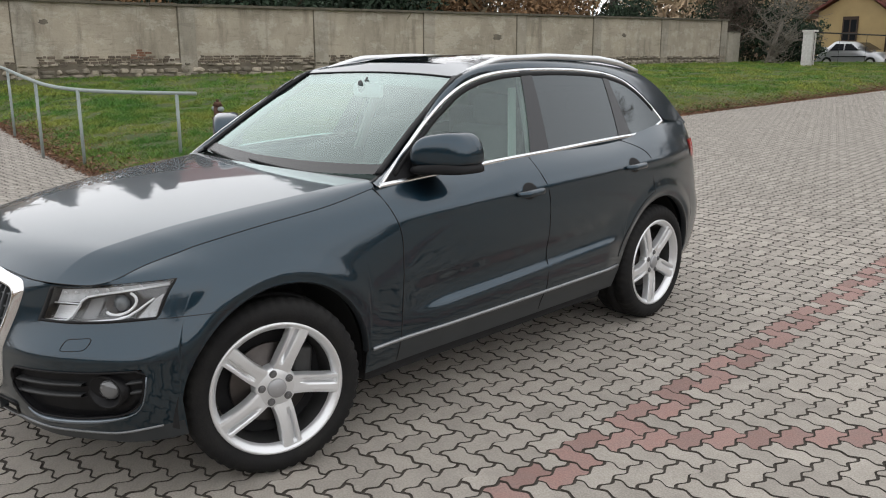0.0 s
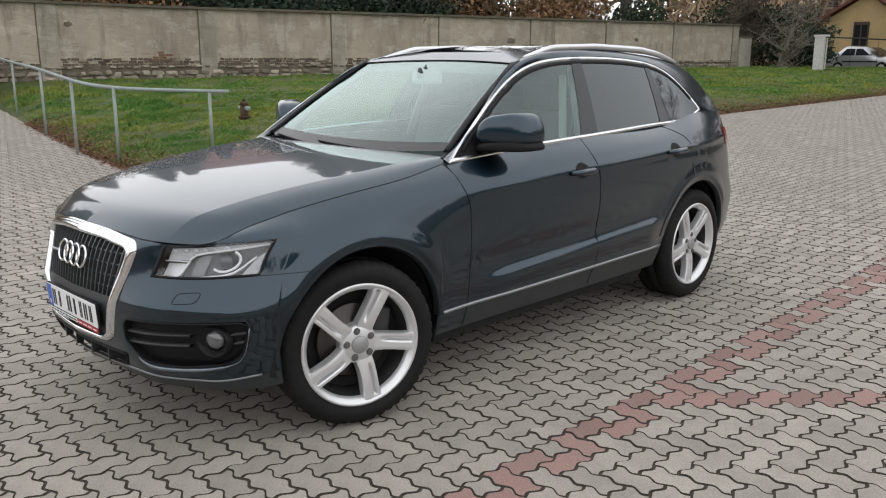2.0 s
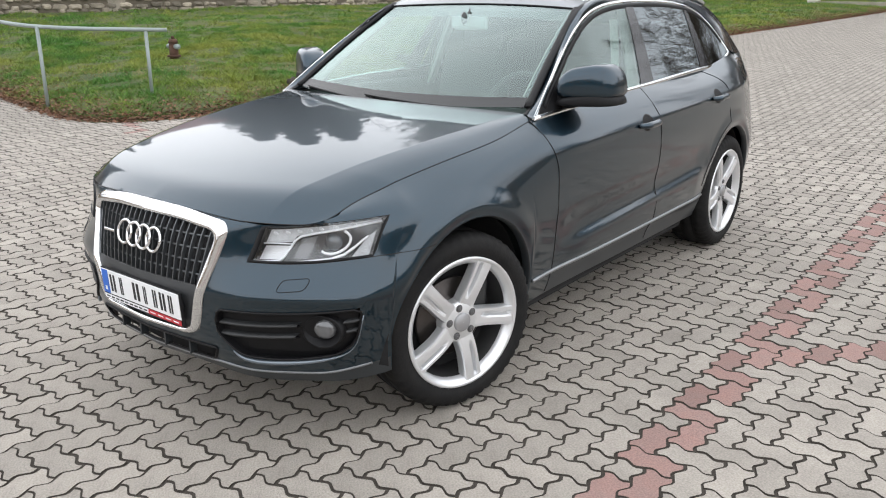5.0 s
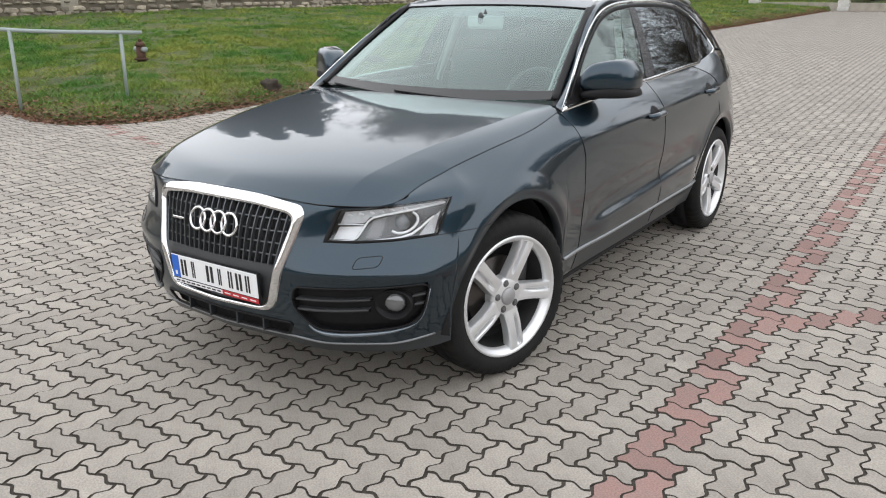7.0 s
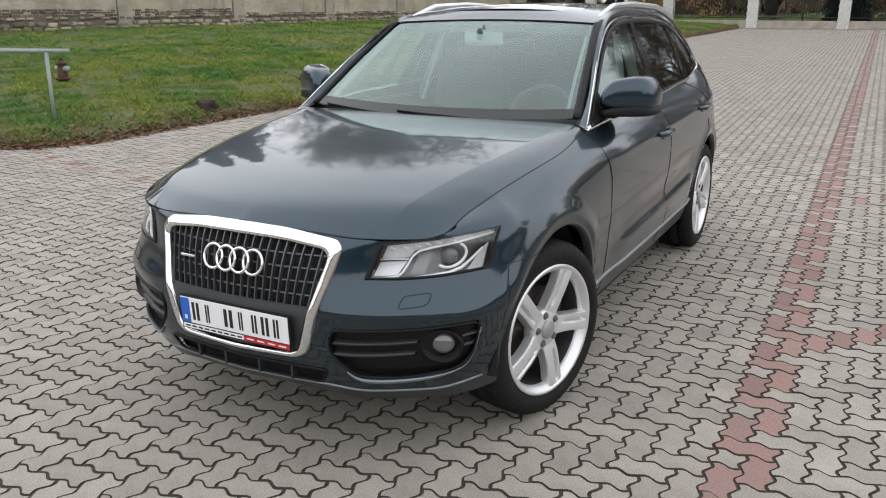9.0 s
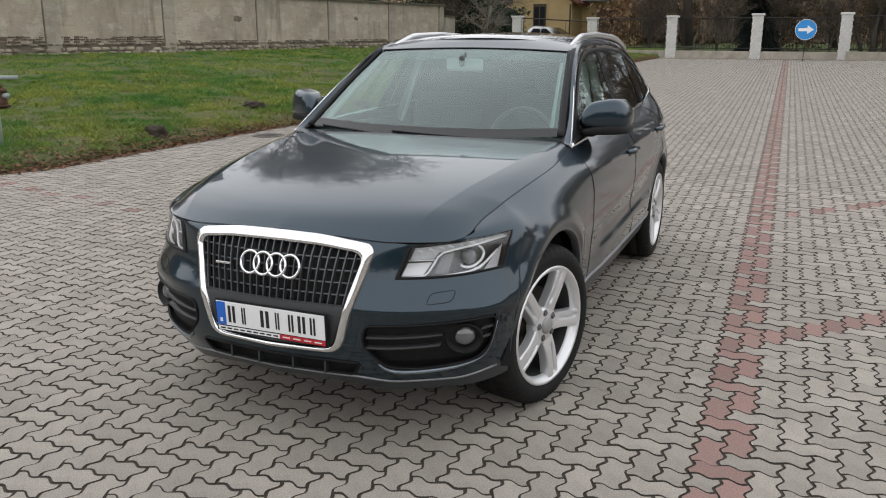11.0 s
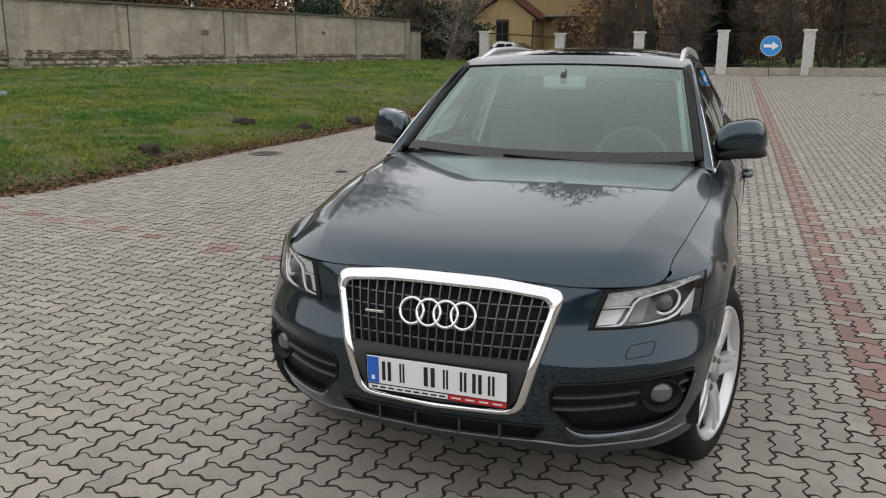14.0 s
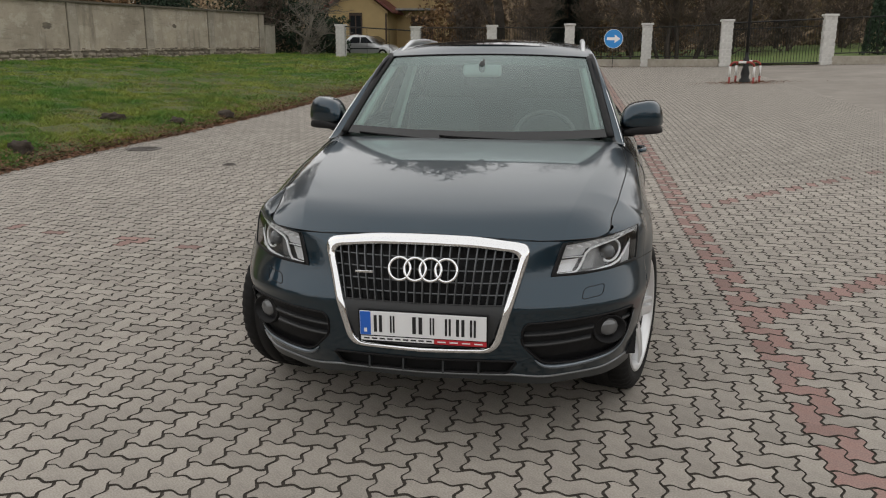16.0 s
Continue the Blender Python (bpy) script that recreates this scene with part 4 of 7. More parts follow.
def lamp(s):
    top = [(0.526, 0.844), (0.62, 0.851), (0.70, 0.857), (0.830, 0.868)]
    bot = [(0.484, 0.718), (0.60, 0.719), (0.71, 0.724), (0.821, 0.732)]

    def at(u, v, out):
        u = min(max(u, 0.008 * (2 * v - 1) ** 6), 1 - 0.012 * (2 * v - 1) ** 8)
        a = (np.interp(u, [0, 0.3, 0.63, 1], [p[0] for p in bot]), np.interp(u, [0, 0.3, 0.63, 1], [p[1] for p in bot]))
        b = (np.interp(u, [0, 0.3, 0.63, 1], [p[0] for p in top]), np.interp(u, [0, 0.3, 0.63, 1], [p[1] for p in top]))
        x, z = a[0] + (b[0] - a[0]) * v, a[1] + (b[1] - a[1]) * v
        p = front_pt(x, z)
        n = Vector((0.35 + 0.35 * u, -0.85 + 0.25 * u, 0.34)).normalized()
        p = p + n * out
        return Vector((s * p.x, p.y, p.z))
    US_, VS_ = np.linspace(0, 1, 22), np.linspace(0, 1, 10)
    flip = s < 0
    fix = lambda Fc: [f[::-1] for f in Fc] if flip else Fc
    V, Fc = grid_mesh([[at(u, v, 0.003) for u in US_] for v in VS_])
    h = mesh_ob("headlamp", V, fix(Fc), LENS, car, "clear headlamp lens", True)
    h.visible_shadow = False
    V, Fc = grid_mesh([[at(u, v, -0.055) for u in US_] for v in VS_])
    mesh_ob("lamp_housing", V, fix(Fc), LAMPDARK, h, "grey lamp housing", True)
    rim = [(0, v) for v in VS_] + [(u, 1) for u in US_] + [(1, v) for v in VS_[::-1]] + [(u, 0) for u in US_[::-1]]
    rows = [[at(u, v, 0.004), at(u, v, -0.06)] for u, v in rim]
    V, Fc = grid_mesh(rows)
    mesh_ob("lamp_wall", V, Fc, LAMPDARK, h, "", True)
    rows = []
    for u, v in rim:
        ui, vi = min(max(u, 0.050), 0.984), min(max(v, 0.075), 0.984)
        rows.append([at(u, v, 0.0), at(u, v, 0.005), at(ui, vi, 0.006), at(ui, vi, 0.001)])
    V, Fc = grid_mesh(rows)
    mesh_ob("lamp_rim", V, Fc, BLACK, h, "black lamp rim", True)

    def strip(name, uv, r, d, material, flat=0.8):
        V, Fc = tube([at(u, v, d) for u, v in uv], r, 8, flat)
        mesh_ob(name, V, Fc, material, h, "", True)
    def patch(name, quad, d, material, label=""):
        (a, b, c, e) = [Vector(q) for q in quad]
        rows = []
        for i in np.linspace(0, 1, 5):
            rows.append([at(*((a.lerp(b, j)).lerp(e.lerp(c, j), i)), d) for j in np.linspace(0, 1, 9)])
        V, Fc = grid_mesh(rows)
        mesh_ob(name, V, fix(Fc), material, h, label, True)
    # projector: ring, bowl and lens
    ring = [(0.70 + 0.118 * math.cos(a), 0.52 + 0.30 * math.sin(a)) for a in np.linspace(0.75 - math.pi, 0.95, 24)]
    V, Fc = tube([at(u, v, -0.022) for u, v in ring], 0.0055, 8, 0.9)
    mesh_ob("projector_ring", V, Fc, LAMPIN, h, "bright projector ring", True)
    bm = bmesh.new()
    ellipsoid(bm, at(0.70, 0.53, -0.046), (0.034, 0.028, 0.034), 18, 12)
    part("projector_lens", bm, mat("projector_glass", (0.10, 0.11, 0.12), 0.05, coat=1.0) if s > 0 else bpy.data.materials["projector_glass"], h, "dark glass projector", True)
    # light signature: long upper strip, indicator box below it, lower blade sweeping up
    strip("light_strip", [(0.04, 0.06), (0.16, 0.07), (0.26, 0.10), (0.29, 0.20), (0.32, 0.42), (0.345, 0.60), (0.40, 0.71), (0.52, 0.76), (0.75, 0.82), (0.97, 0.89)], 0.0052, -0.016, LAMPIN)
    strip("light_blade", [(0.42, 0.07), (0.56, 0.075), (0.70, 0.09), (0.79, 0.16), (0.85, 0.31), (0.89, 0.45), (0.925, 0.57)], [0.003, 0.006, 0.0065, 0.0065, 0.0055, 0.005, 0.004], -0.016, LAMPIN)
    strip("box_edge", [(0.06, 0.55), (0.18, 0.55), (0.315, 0.53)], 0.0035, -0.018, LAMPIN)
    patch("frosted_band", [(0.07, 0.58), (0.31, 0.58), (0.36, 0.76), (0.08, 0.93)], -0.026, FROST, "frosted upper lamp band")
    patch("frosted_band", [(0.36, 0.74), (0.96, 0.90), (0.96, 0.96), (0.08, 0.93)], -0.026, FROST, "frosted upper lamp band")
    patch("side_reflector", [(0.845, 0.06), (0.965, 0.06), (0.965, 0.68), (0.925, 0.55)], -0.026, FROST, "pale side reflector")
    patch("indicator_reflector", [(0.05, 0.12), (0.25, 0.14), (0.30, 0.50), (0.06, 0.50)], -0.042, LAMPIN, "bright indicator reflector")
    patch("projector_shroud", [(0.36, 0.16), (0.50, 0.14), (0.56, 0.72), (0.40, 0.66)], -0.040, SHROUD)
    for k in range(7):
        bm = bmesh.new()
        ellipsoid(bm, at(0.13 + 0.115 * k, 0.83 + 0.014 * k, -0.025), (0.017, 0.004, 0.0055), 8, 6)
        part("diode", bm, LAMPIN, h, "", True)


for s in (1, -1):
    lamp(s)

# ---- lower air intakes with fog lamps ----
SLAT = mat("satin_black_slat", (0.022, 0.023, 0.024), 0.38, spec=0.4)
def intake(s):
    poly = dens(rounded([Vector(p) for p in INTAKE], 0.03), 60)
    rows = [[(lambda p: (s * p.x, p.y, p.z))(front_pt(q.x, q.y, d)) for d in (0.003, -0.02, -0.05)] for q in poly]
    rows.append(rows[0])
    V, Fc = grid_mesh(rows)
    mesh_ob("intake_wall", V, Fc, BLACK, car, "", True)
    V, Fc = tube([(lambda p: (s * p.x, p.y, p.z))(front_pt(q.x, q.y, 0.0)) for q in poly], 0.0075, 6, 0.6, True)
    mesh_ob("intake_rim", V, Fc, BLACK, car, "", True)
    V, Fc = grid_mesh([[(lambda p: (s * p.x, p.y, p.z))(front_pt(x, z, -0.028)) for x in np.linspace(0.37, float(np.interp(z, [0.36, 0.42, 0.50, 0.58], [0.74, 0.79, 0.82, 0.82])), 16)] for z in np.linspace(0.35, 0.585, 6)])
    mesh_ob("intake_back", V, Fc if s > 0 else [f[::-1] for f in Fc], BLACK, car, "")
    for z0, xa, x1 in ((0.495, 0.395, 0.660), (0.452, 0.392, 0.650), (0.490, 0.775, 0.812), (0.452, 0.775, 0.798)):
        rows = []
        for x in np.linspace(xa, x1, 16):
            z = z0 + 0.022 * ((x - 0.40) / 0.40) ** 2
            rows.append([(lambda p: (s * p.x, p.y, p.z))(front_pt(x, z + dz, d)) for dz, d in ((0.010, -0.030), (0.0035, -0.006), (-0.003, -0.004), (-0.006, -0.030))])
        V, Fc = grid_mesh(rows)
        mesh_ob("intake_slat", V, Fc, SLAT, car, "", True)
    c = front_pt(0.722, 0.482, -0.012)
    n = Vector((0.42, -0.88, 0.05)).normalized()
    q = n.to_track_quat("Z", "Y").to_matrix().to_4x4()
    bm = bmesh.new()
    prof = [(0.068, -0.03), (0.066, 0.006), (0.062, 0.010), (0.058, 0.006), (0.042, -0.010), (0.038, -0.016)]
    vs = [[bm.verts.new((r * 1.12 * math.cos(a), r * 0.92 * math.sin(a), h)) for a in np.linspace(0, 2 * math.pi, 28, endpoint=False)] for r, h in prof]
    for a, b in zip(vs, vs[1:]):
        for j in range(28):
            bm.faces.new((a[j], a[(j + 1) % 28], b[(j + 1) % 28], b[j]))
    fog = part("fog_lamp", bm, BLACK, car, "round fog lamp in a black bezel", True)
    fog.matrix_basis = Matrix.Translation((s * c.x, c.y, c.z)) @ Matrix.Diagonal((s, 1, 1, 1)) @ q
    bm = bmesh.new()
    ellipsoid(bm, (0.004, 0.006, -0.012), (0.043, 0.038, 0.020), 20, 10)
    part("fog_glass", bm, mat("dim_fog_glass", (0.13, 0.133, 0.137), 0.12, 0.3, coat=0.6) if s > 0 else bpy.data.materials["dim_fog_glass"], fog, "clear fog lamp glass", True)
    # bright body-coloured blade under the opening, colour lightened for the sky light on it
    line = spline([0, 0.18, 0.5, 0.75, 0.9, 1], [(0.440, 0.392), (0.475, 0.362), (0.62, 0.356), (0.745, 0.376), (0.796, 0.430), (0.822, 0.535)])(np.linspace(0, 1, 30))
    V, Fc = tube([(lambda p: (s * p.x, p.y, p.z))(front_pt(x, z, 0.004)) for x, z in line], [0.003 + 0.009 * math.sin(math.pi * min(1, 1.25 * t)) ** 0.7 if t < 0.8 else 0.003 for t in np.linspace(0, 1, 30)], 8, 0.8)
    mesh_ob("bumper_blade", V, Fc, mat("blue_grey_blade", (0.16, 0.19, 0.22), 0.3, 0.6, coat=0.5) if s > 0 else bpy.data.materials["blue_grey_blade"], car, "body-coloured blade below the air intake, painted paler for sky light", True)
    # washer flap
    fl = dens(rounded([Vector(p) for p in ((0.618, 0.670), (0.697, 0.678), (0.690, 0.638), (0.608, 0.630))], 0.014), 30)
    V, Fc = tube([(lambda p: (s * p.x, p.y, p.z))(front_pt(q.x, q.y, 0.0005)) for q in fl], 0.0018, 5, 0.8, True)
    mesh_ob("washer_flap", V, Fc, GAP, car, "", True)


for s in (1, -1):
    intake(s)
# bright lower lip and centre intake
for s in (1, -1):
    V, Fc = tube([(lambda p: (s * p.x, p.y, p.z))(front_pt(x, split_z(x), 0.002)) for x in np.linspace(0.0, 0.80, 40)], 0.005, 6, 1.0)
    mesh_ob("lower_lip", V, Fc, mat("worn_lip", (0.22, 0.23, 0.24), 0.4, 0.5) if s > 0 else bpy.data.materials["worn_lip"], car, "", True)
V, Fc = grid_mesh([[front_pt(x, z, -0.03) for x in np.linspace(-0.38, 0.38, 9)] for z in (0.31, 0.40)])
mesh_ob("intake_back", V, Fc, GAP, car, "")
rim = dens(rounded([Vector(p) for p in ((-0.335, 0.332), (0.335, 0.332), (0.370, 0.389), (-0.370, 0.389))], 0.008), 90)
V, Fc = tube([front_pt(q.x, q.y, 0.0) for q in rim], 0.0075, 6, 0.7, True)
mesh_ob("intake_rim", V, Fc, BLACK, car, "", True)
for x in (-0.22, -0.08, 0.08, 0.22):
    bm = bmesh.new()
    c = front_pt(x, 0.360, -0.010)
    box(bm, c.x, c.y, c.z, 0.008, 0.03, 0.060)
    part("intake_web", bm, CLAD, car)

# ---- tail lamps, handles, mirrors ----
for s in (1, -1):
    rows = [[side_pt(y, z - 0.03 * (y - 3.2), 0.004, s) for z in np.linspace(0.985, 1.095, 8)] for y in np.linspace(3.33, 3.47, 10)]
    V, Fc = grid_mesh(rows)
    mesh_ob("tail_lamp", V, Fc if s > 0 else [f[::-1] for f in Fc], REDLAMP, car, "red tail lamp", True)
    for yc, zc in ((1.49, 0.965), (2.475, 1.003)):
        rows = []
        for t in np.linspace(0, 2 * math.pi, 24):
            rows.append([side_pt(yc + r * 0.058 * math.cos(t), zc + 0.006 + r * 0.042 * math.sin(t), 0.0012 if r > 0.9 else 0.0016, s) for r in (1.0, 0.6, 0.02)])
        V, Fc = grid_mesh(rows)
        # flat black oval on the door, put in for the shade behind the handle
        cup = mesh_ob("handle_cup", V, Fc if s > 0 else [f[::-1] for f in Fc], GAP, car, "", True)
        pts = [side_pt(yc - 0.105 + 0.21 * t, zc + 0.004 * t, 0.004 + 0.030 * min(1, 5 * t, 5 * (1 - t)), s) for t in np.linspace(0, 1, 14)]
        V, Fc = tube(pts, [0.011 + 0.007 * min(1, 4 * t, 4 * (1 - t)) for t in np.linspace(0, 1, 14)], 8, 1.0)
        mesh_ob("door_handle", V, Fc, PAINT, car, "", True)


def wing_mirror(s):
    def shell(zlo, zhi, material, name, label, grow):
        rows = []
        for a in np.linspace(-0.5 * math.pi, 0.5 * math.pi, 20):
            row = []
            for b in np.linspace(0, 2 * math.pi, 40):
                e = 0.60
                ca, sa = math.copysign(abs(math.cos(a)) ** 0.36, math.cos(a)), math.copysign(abs(math.sin(a)) ** 0.62, math.sin(a))
                cb, sb = math.copysign(abs(math.cos(b)) ** e, math.cos(b)), math.copysign(abs(math.sin(b)) ** e, math.sin(b))
                zz = sa
                taper = 1.0 - 0.20 * max(zz, 0) ** 1.5
                x = 0.906 + 0.121 * ca * cb * taper * (1.0 + 0.06 * grow)
                y = 0.925 + (0.112 if sb < 0 else 0.085) * ca * sb * (1.0 + 0.03 * grow) + 0.55 * (x - 0.9)
                z = zlo + (zhi - zlo) * (0.26 + (0.74 * zz if zz > 0 else 0.26 * zz))
                drop = 0.16 * max(0.0, 0.93 - x) * max(0.0, zz)
                row.append((s * x, y, z - drop))
            rows.append(row)
        V, Fc = grid_mesh(rows)
        return mesh_ob(name, V, Fc if s > 0 else [f[::-1] for f in Fc], material, car, label, True)
    cap = shell(1.150, 1.300, PAINT, "wing_mirror", "slate-blue wing mirror", 0)
    base = shell(1.116, 1.182, BLACK, "mirror_base", "black lower mirror shell", 0.06)
    base.parent = cap
    bm = bmesh.new()
    box(bm, s * 0.815, 0.86, 1.135, 0.12, 0.10, 0.055, 0.02)
    part("mirror_foot", bm, BLACK, cap, "black mirror foot", True)
    bm = bmesh.new()
    box(bm, 0, 0, 0, 0.165, 0.006, 0.092, 0.002, Matrix.Translation((s * 0.900, 1.012, 1.208)) @ Matrix.Rotation(s * math.atan(0.55), 4, "Z"))
    part("mirror_glass", bm, CHROME, cap, "mirror glass")


for s in (1, -1):
    wing_mirror(s)

# ---- wheels ----
def lathe(profile, n=72, ripple=None):
    V, Fc = [], []
    k = len(profile)
    for i in range(n):
        a = 2 * math.pi * i / n
        for j, (x, r) in enumerate(profile):
            rr = r + (ripple(i, j) if ripple else 0)
            V.append((x, rr * math.cos(a), rr * math.sin(a)))
    for i in range(n):
        b = (i + 1) % n
        for j in range(k - 1):
            Fc.append((i * k + j, b * k + j, b * k + j + 1, i * k + j + 1))
    return V, Fc


def spoke_rows():
    section = ((-1, -0.045), (-0.98, -0.008), (-0.90, -0.001), (-0.60, 0.001), (-0.10, 0.0), (0.10, -0.003), (0.20, -0.022), (0.44, -0.023), (0.54, -0.005), (0.66, -0.001), (0.92, -0.001), (0.98, -0.008), (1, -0.045))
    rows = []
    for t in np.linspace(0, 1, 22):
        r = 0.040 + 0.220 * t
        w = 0.034 + 0.009 * (1 - t) ** 2 + 0.009 * t ** 2
        face = -0.034 + 0.024 * t + 0.008 * math.sin(math.pi * t)
        depth = 1 - smooth01(0.90, 0.96, t) if t > 0.5 else smooth01(0.22, 0.46, t)
        bend = 0.012 * math.sin(math.pi * t) * (1 - t)
        rows.append([(face + (d if abs(u) > 0.9 or u < 0 else d * depth), r, u * w + bend) for u, d in section])
    return rows


def make_wheel(m, steer_label):
    w = new("wheel")
    w.parent = car
    w.matrix_basis = m
    w["label"] = steer_label
    prof = [(-0.235, 0.262), (-0.252, 0.285), (-0.256, 0.318), (-0.246, 0.346), (-0.222, 0.360), (-0.175, 0.362), (-0.172, 0.354), (-0.162, 0.354), (-0.159, 0.362), (-0.098, 0.362), (-0.095, 0.354), (-0.085, 0.354), (-0.082, 0.362), (-0.040, 0.360), (-0.016, 0.349), (-0.004, 0.328), (0.0, 0.306), (-0.003, 0.288), (-0.006, 0.284), (-0.009, 0.270), (-0.020, 0.262)]
    V, Fc = lathe(prof, 150, lambda i, j: -0.008 if (i % 3 == 0 and j in (4, 5, 13, 14)) else 0.0)
    mesh_ob("tyre", V, Fc, TYRE, w, "black tyre", True)
    V, Fc = lathe([(-0.010, 0.272), (-0.004, 0.269), (-0.003, 0.262), (-0.010, 0.254), (-0.016, 0.250), (-0.020, 0.243), (-0.045, 0.237)], 96)
    mesh_ob("rim", V, Fc, RIM, w, "silver alloy rim", True)
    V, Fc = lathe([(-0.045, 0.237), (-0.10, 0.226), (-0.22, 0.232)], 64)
    mesh_ob("rim_barrel", V, Fc, RIMDARK, w, "dark inner barrel", True)
    V, Fc = grid_mesh(spoke_rows())
    first = None
    for k in range(5):
        a = radians(72 * k)
        if first is None:
            first = mesh_ob("spoke", V, [f[::-1] for f in Fc], RIM, w, "silver spoke with a recessed channel")
            first.matrix_basis = Matrix.Rotation(a, 4, "X")
        else:
            share(first, Matrix.Rotation(a, 4, "X"), w, "silver spoke with a recessed channel")
    V, Fc = lathe([(-0.075, 0.090), (-0.046, 0.088), (-0.031, 0.083), (-0.027, 0.077), (-0.027, 0.001)], 40)
    mesh_ob("hub", V, Fc, RIM, w, "", True)
    V, Fc = lathe([(-0.030, 0.039), (-0.019, 0.038), (-0.015, 0.034), (-0.014, 0.001)], 32)
    mesh_ob("hub_cap", V, Fc, mat("grey_cap", (0.34, 0.34, 0.345), 0.4, 0.4), w, "grey centre cap", True)
    b0 = None
    for k in range(5):
        a = radians(36 + 72 * k)
        if b0 is None:
            V, Fc = lathe([(-0.050, 0.0160), (-0.0262, 0.0160), (-0.0260, 0.0115), (-0.0200, 0.0105), (-0.0190, 0.001)], 14)
            b0 = mesh_ob("wheel_bolt", V, Fc, BOLT, w, "dull grey wheel bolt")
            b0.matrix_basis = Matrix.Translation((0, 0.0605 * math.cos(a), 0.0605 * math.sin(a)))
        else:
            share(b0, Matrix.Translation((0, 0.0605 * math.cos(a), 0.0605 * math.sin(a))), w)
    V, Fc = lathe([(-0.115, 0.165), (-0.105, 0.165), (-0.102, 0.160), (-0.102, 0.095), (-0.085, 0.085), (-0.085, 0.001)], 48)
    mesh_ob("brake_disc", V, Fc, DISC, w, "rusty brake disc", True)
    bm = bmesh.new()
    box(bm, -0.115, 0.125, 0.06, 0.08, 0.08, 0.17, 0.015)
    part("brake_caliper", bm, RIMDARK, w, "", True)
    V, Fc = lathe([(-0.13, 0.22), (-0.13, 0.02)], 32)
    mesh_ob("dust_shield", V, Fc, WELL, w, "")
    return w


STEER = -15.0
for s in (1, -1):
    flip = Matrix.Identity(4) if s > 0 else Matrix.Rotation(math.pi, 4, "Z")
    pivot = Matrix.Translation((s * 0.77, 0.012, TYRE_R)) @ Matrix.Rotation(radians(STEER), 4, "Z")
    make_wheel(pivot @ Matrix.Translation((s * 0.140, 0, 0)) @ flip @ Matrix.Rotation(radians(-6), 4, "X"), "alloy wheel turned to one side")
    make_wheel(Matrix.Translation((s * 0.918, WHEELBASE, TYRE_R)) @ flip @ Matrix.Rotation(radians(-24), 4, "X"), "five-spoke alloy wheel")
    for cy, cz in ARCHES:
        rows = []
        for a in np.linspace(-0.12, math.pi + 0.12, 40):
            rows.append([(s * x, cy + r * math.cos(a), cz + r * math.sin(a)) for x, r in ((0.50, ARCH_R + 0.02), (0.80, ARCH_R + 0.02), (0.845, ARCH_R + 0.008))])
        V, Fc = grid_mesh(rows)
        mesh_ob("wheel_well", V, Fc, WELL, car, "black wheel-arch liner", True)
        # folded lip of the arch
        lip = [side_pt(cy + ARCH_R * math.cos(a), cz + ARCH_R * math.sin(a), 0.0) for a in np.linspace(0.08, math.pi - 0.08, 40)]
        rows = [[(s * p.x, p.y, p.z), (s * (p.x - 0.006), cy + (p.y - cy) * 0.985, cz + (p.z - cz) * 0.985), (s * (p.x - 0.035), cy + (p.y - cy) * 0.985, cz + (p.z - cz) * 0.985)] for p in lip]
        V, Fc = grid_mesh(rows)
        mesh_ob("arch_lip", V, Fc, CLAD, car, "", True)
bm = bmesh.new()
box(bm, 0, 1.40, 0.30, 1.66, 1.85, 0.16, 0.03)
box(bm, 0, -0.28, 0.33, 0.98, 0.72, 0.14, 0.03)
box(bm, 0, 3.10, 0.36, 1.0, 0.8, 0.14, 0.03)
box(bm, 0, 0.0, 0.7, 1.0, 0.9, 0.4)
part("underbody", bm, WELL, car, "black underbody")

# ---- cabin fittings ----
rows = []
for t in np.linspace(0, 1, 10):
    rows.append([(x, 0.66 + 0.36 * t, 1.085 - 0.02 * t - 0.20 * smooth01(0.85, 1.0, t) + 0.045 * math.exp(-((x - 0.36) / 0.2) ** 2) * smooth01(0.35, 0.8, t)) for x in np.linspace(-0.70, 0.70, 30)])
V, Fc = grid_mesh(rows)
mesh_ob("dashboard", V, Fc, CABIN, car, "grey dashboard", True)
c, ax = Vector((0.36, 1.15, 1.035)), Matrix.Rotation(radians(-24), 3, "X")
V, Fc = tube([c + ax @ Vector((0.185 * math.cos(a), 0, 0.185 * math.sin(a))) for a in np.linspace(0, 2 * math.pi, 36, endpoint=False)], 0.014, 8, 1.0, True, (0, 1, 0))
sw = mesh_ob("steering_wheel", V, Fc, mat("worn_leather", (0.10, 0.10, 0.098), 0.5), car, "grey leather steering wheel", True)
bm = bmesh.new()
for a in (0, math.pi, 1.5 * math.pi):
    cyl(bm, c, c + ax @ Vector((0.18 * math.cos(a), 0, 0.18 * math.sin(a))), 0.018, n=8)
ellipsoid(bm, c, (0.07, 0.035, 0.06), 14, 10)
part("steering_hub", bm, CABIN, sw, "", True)


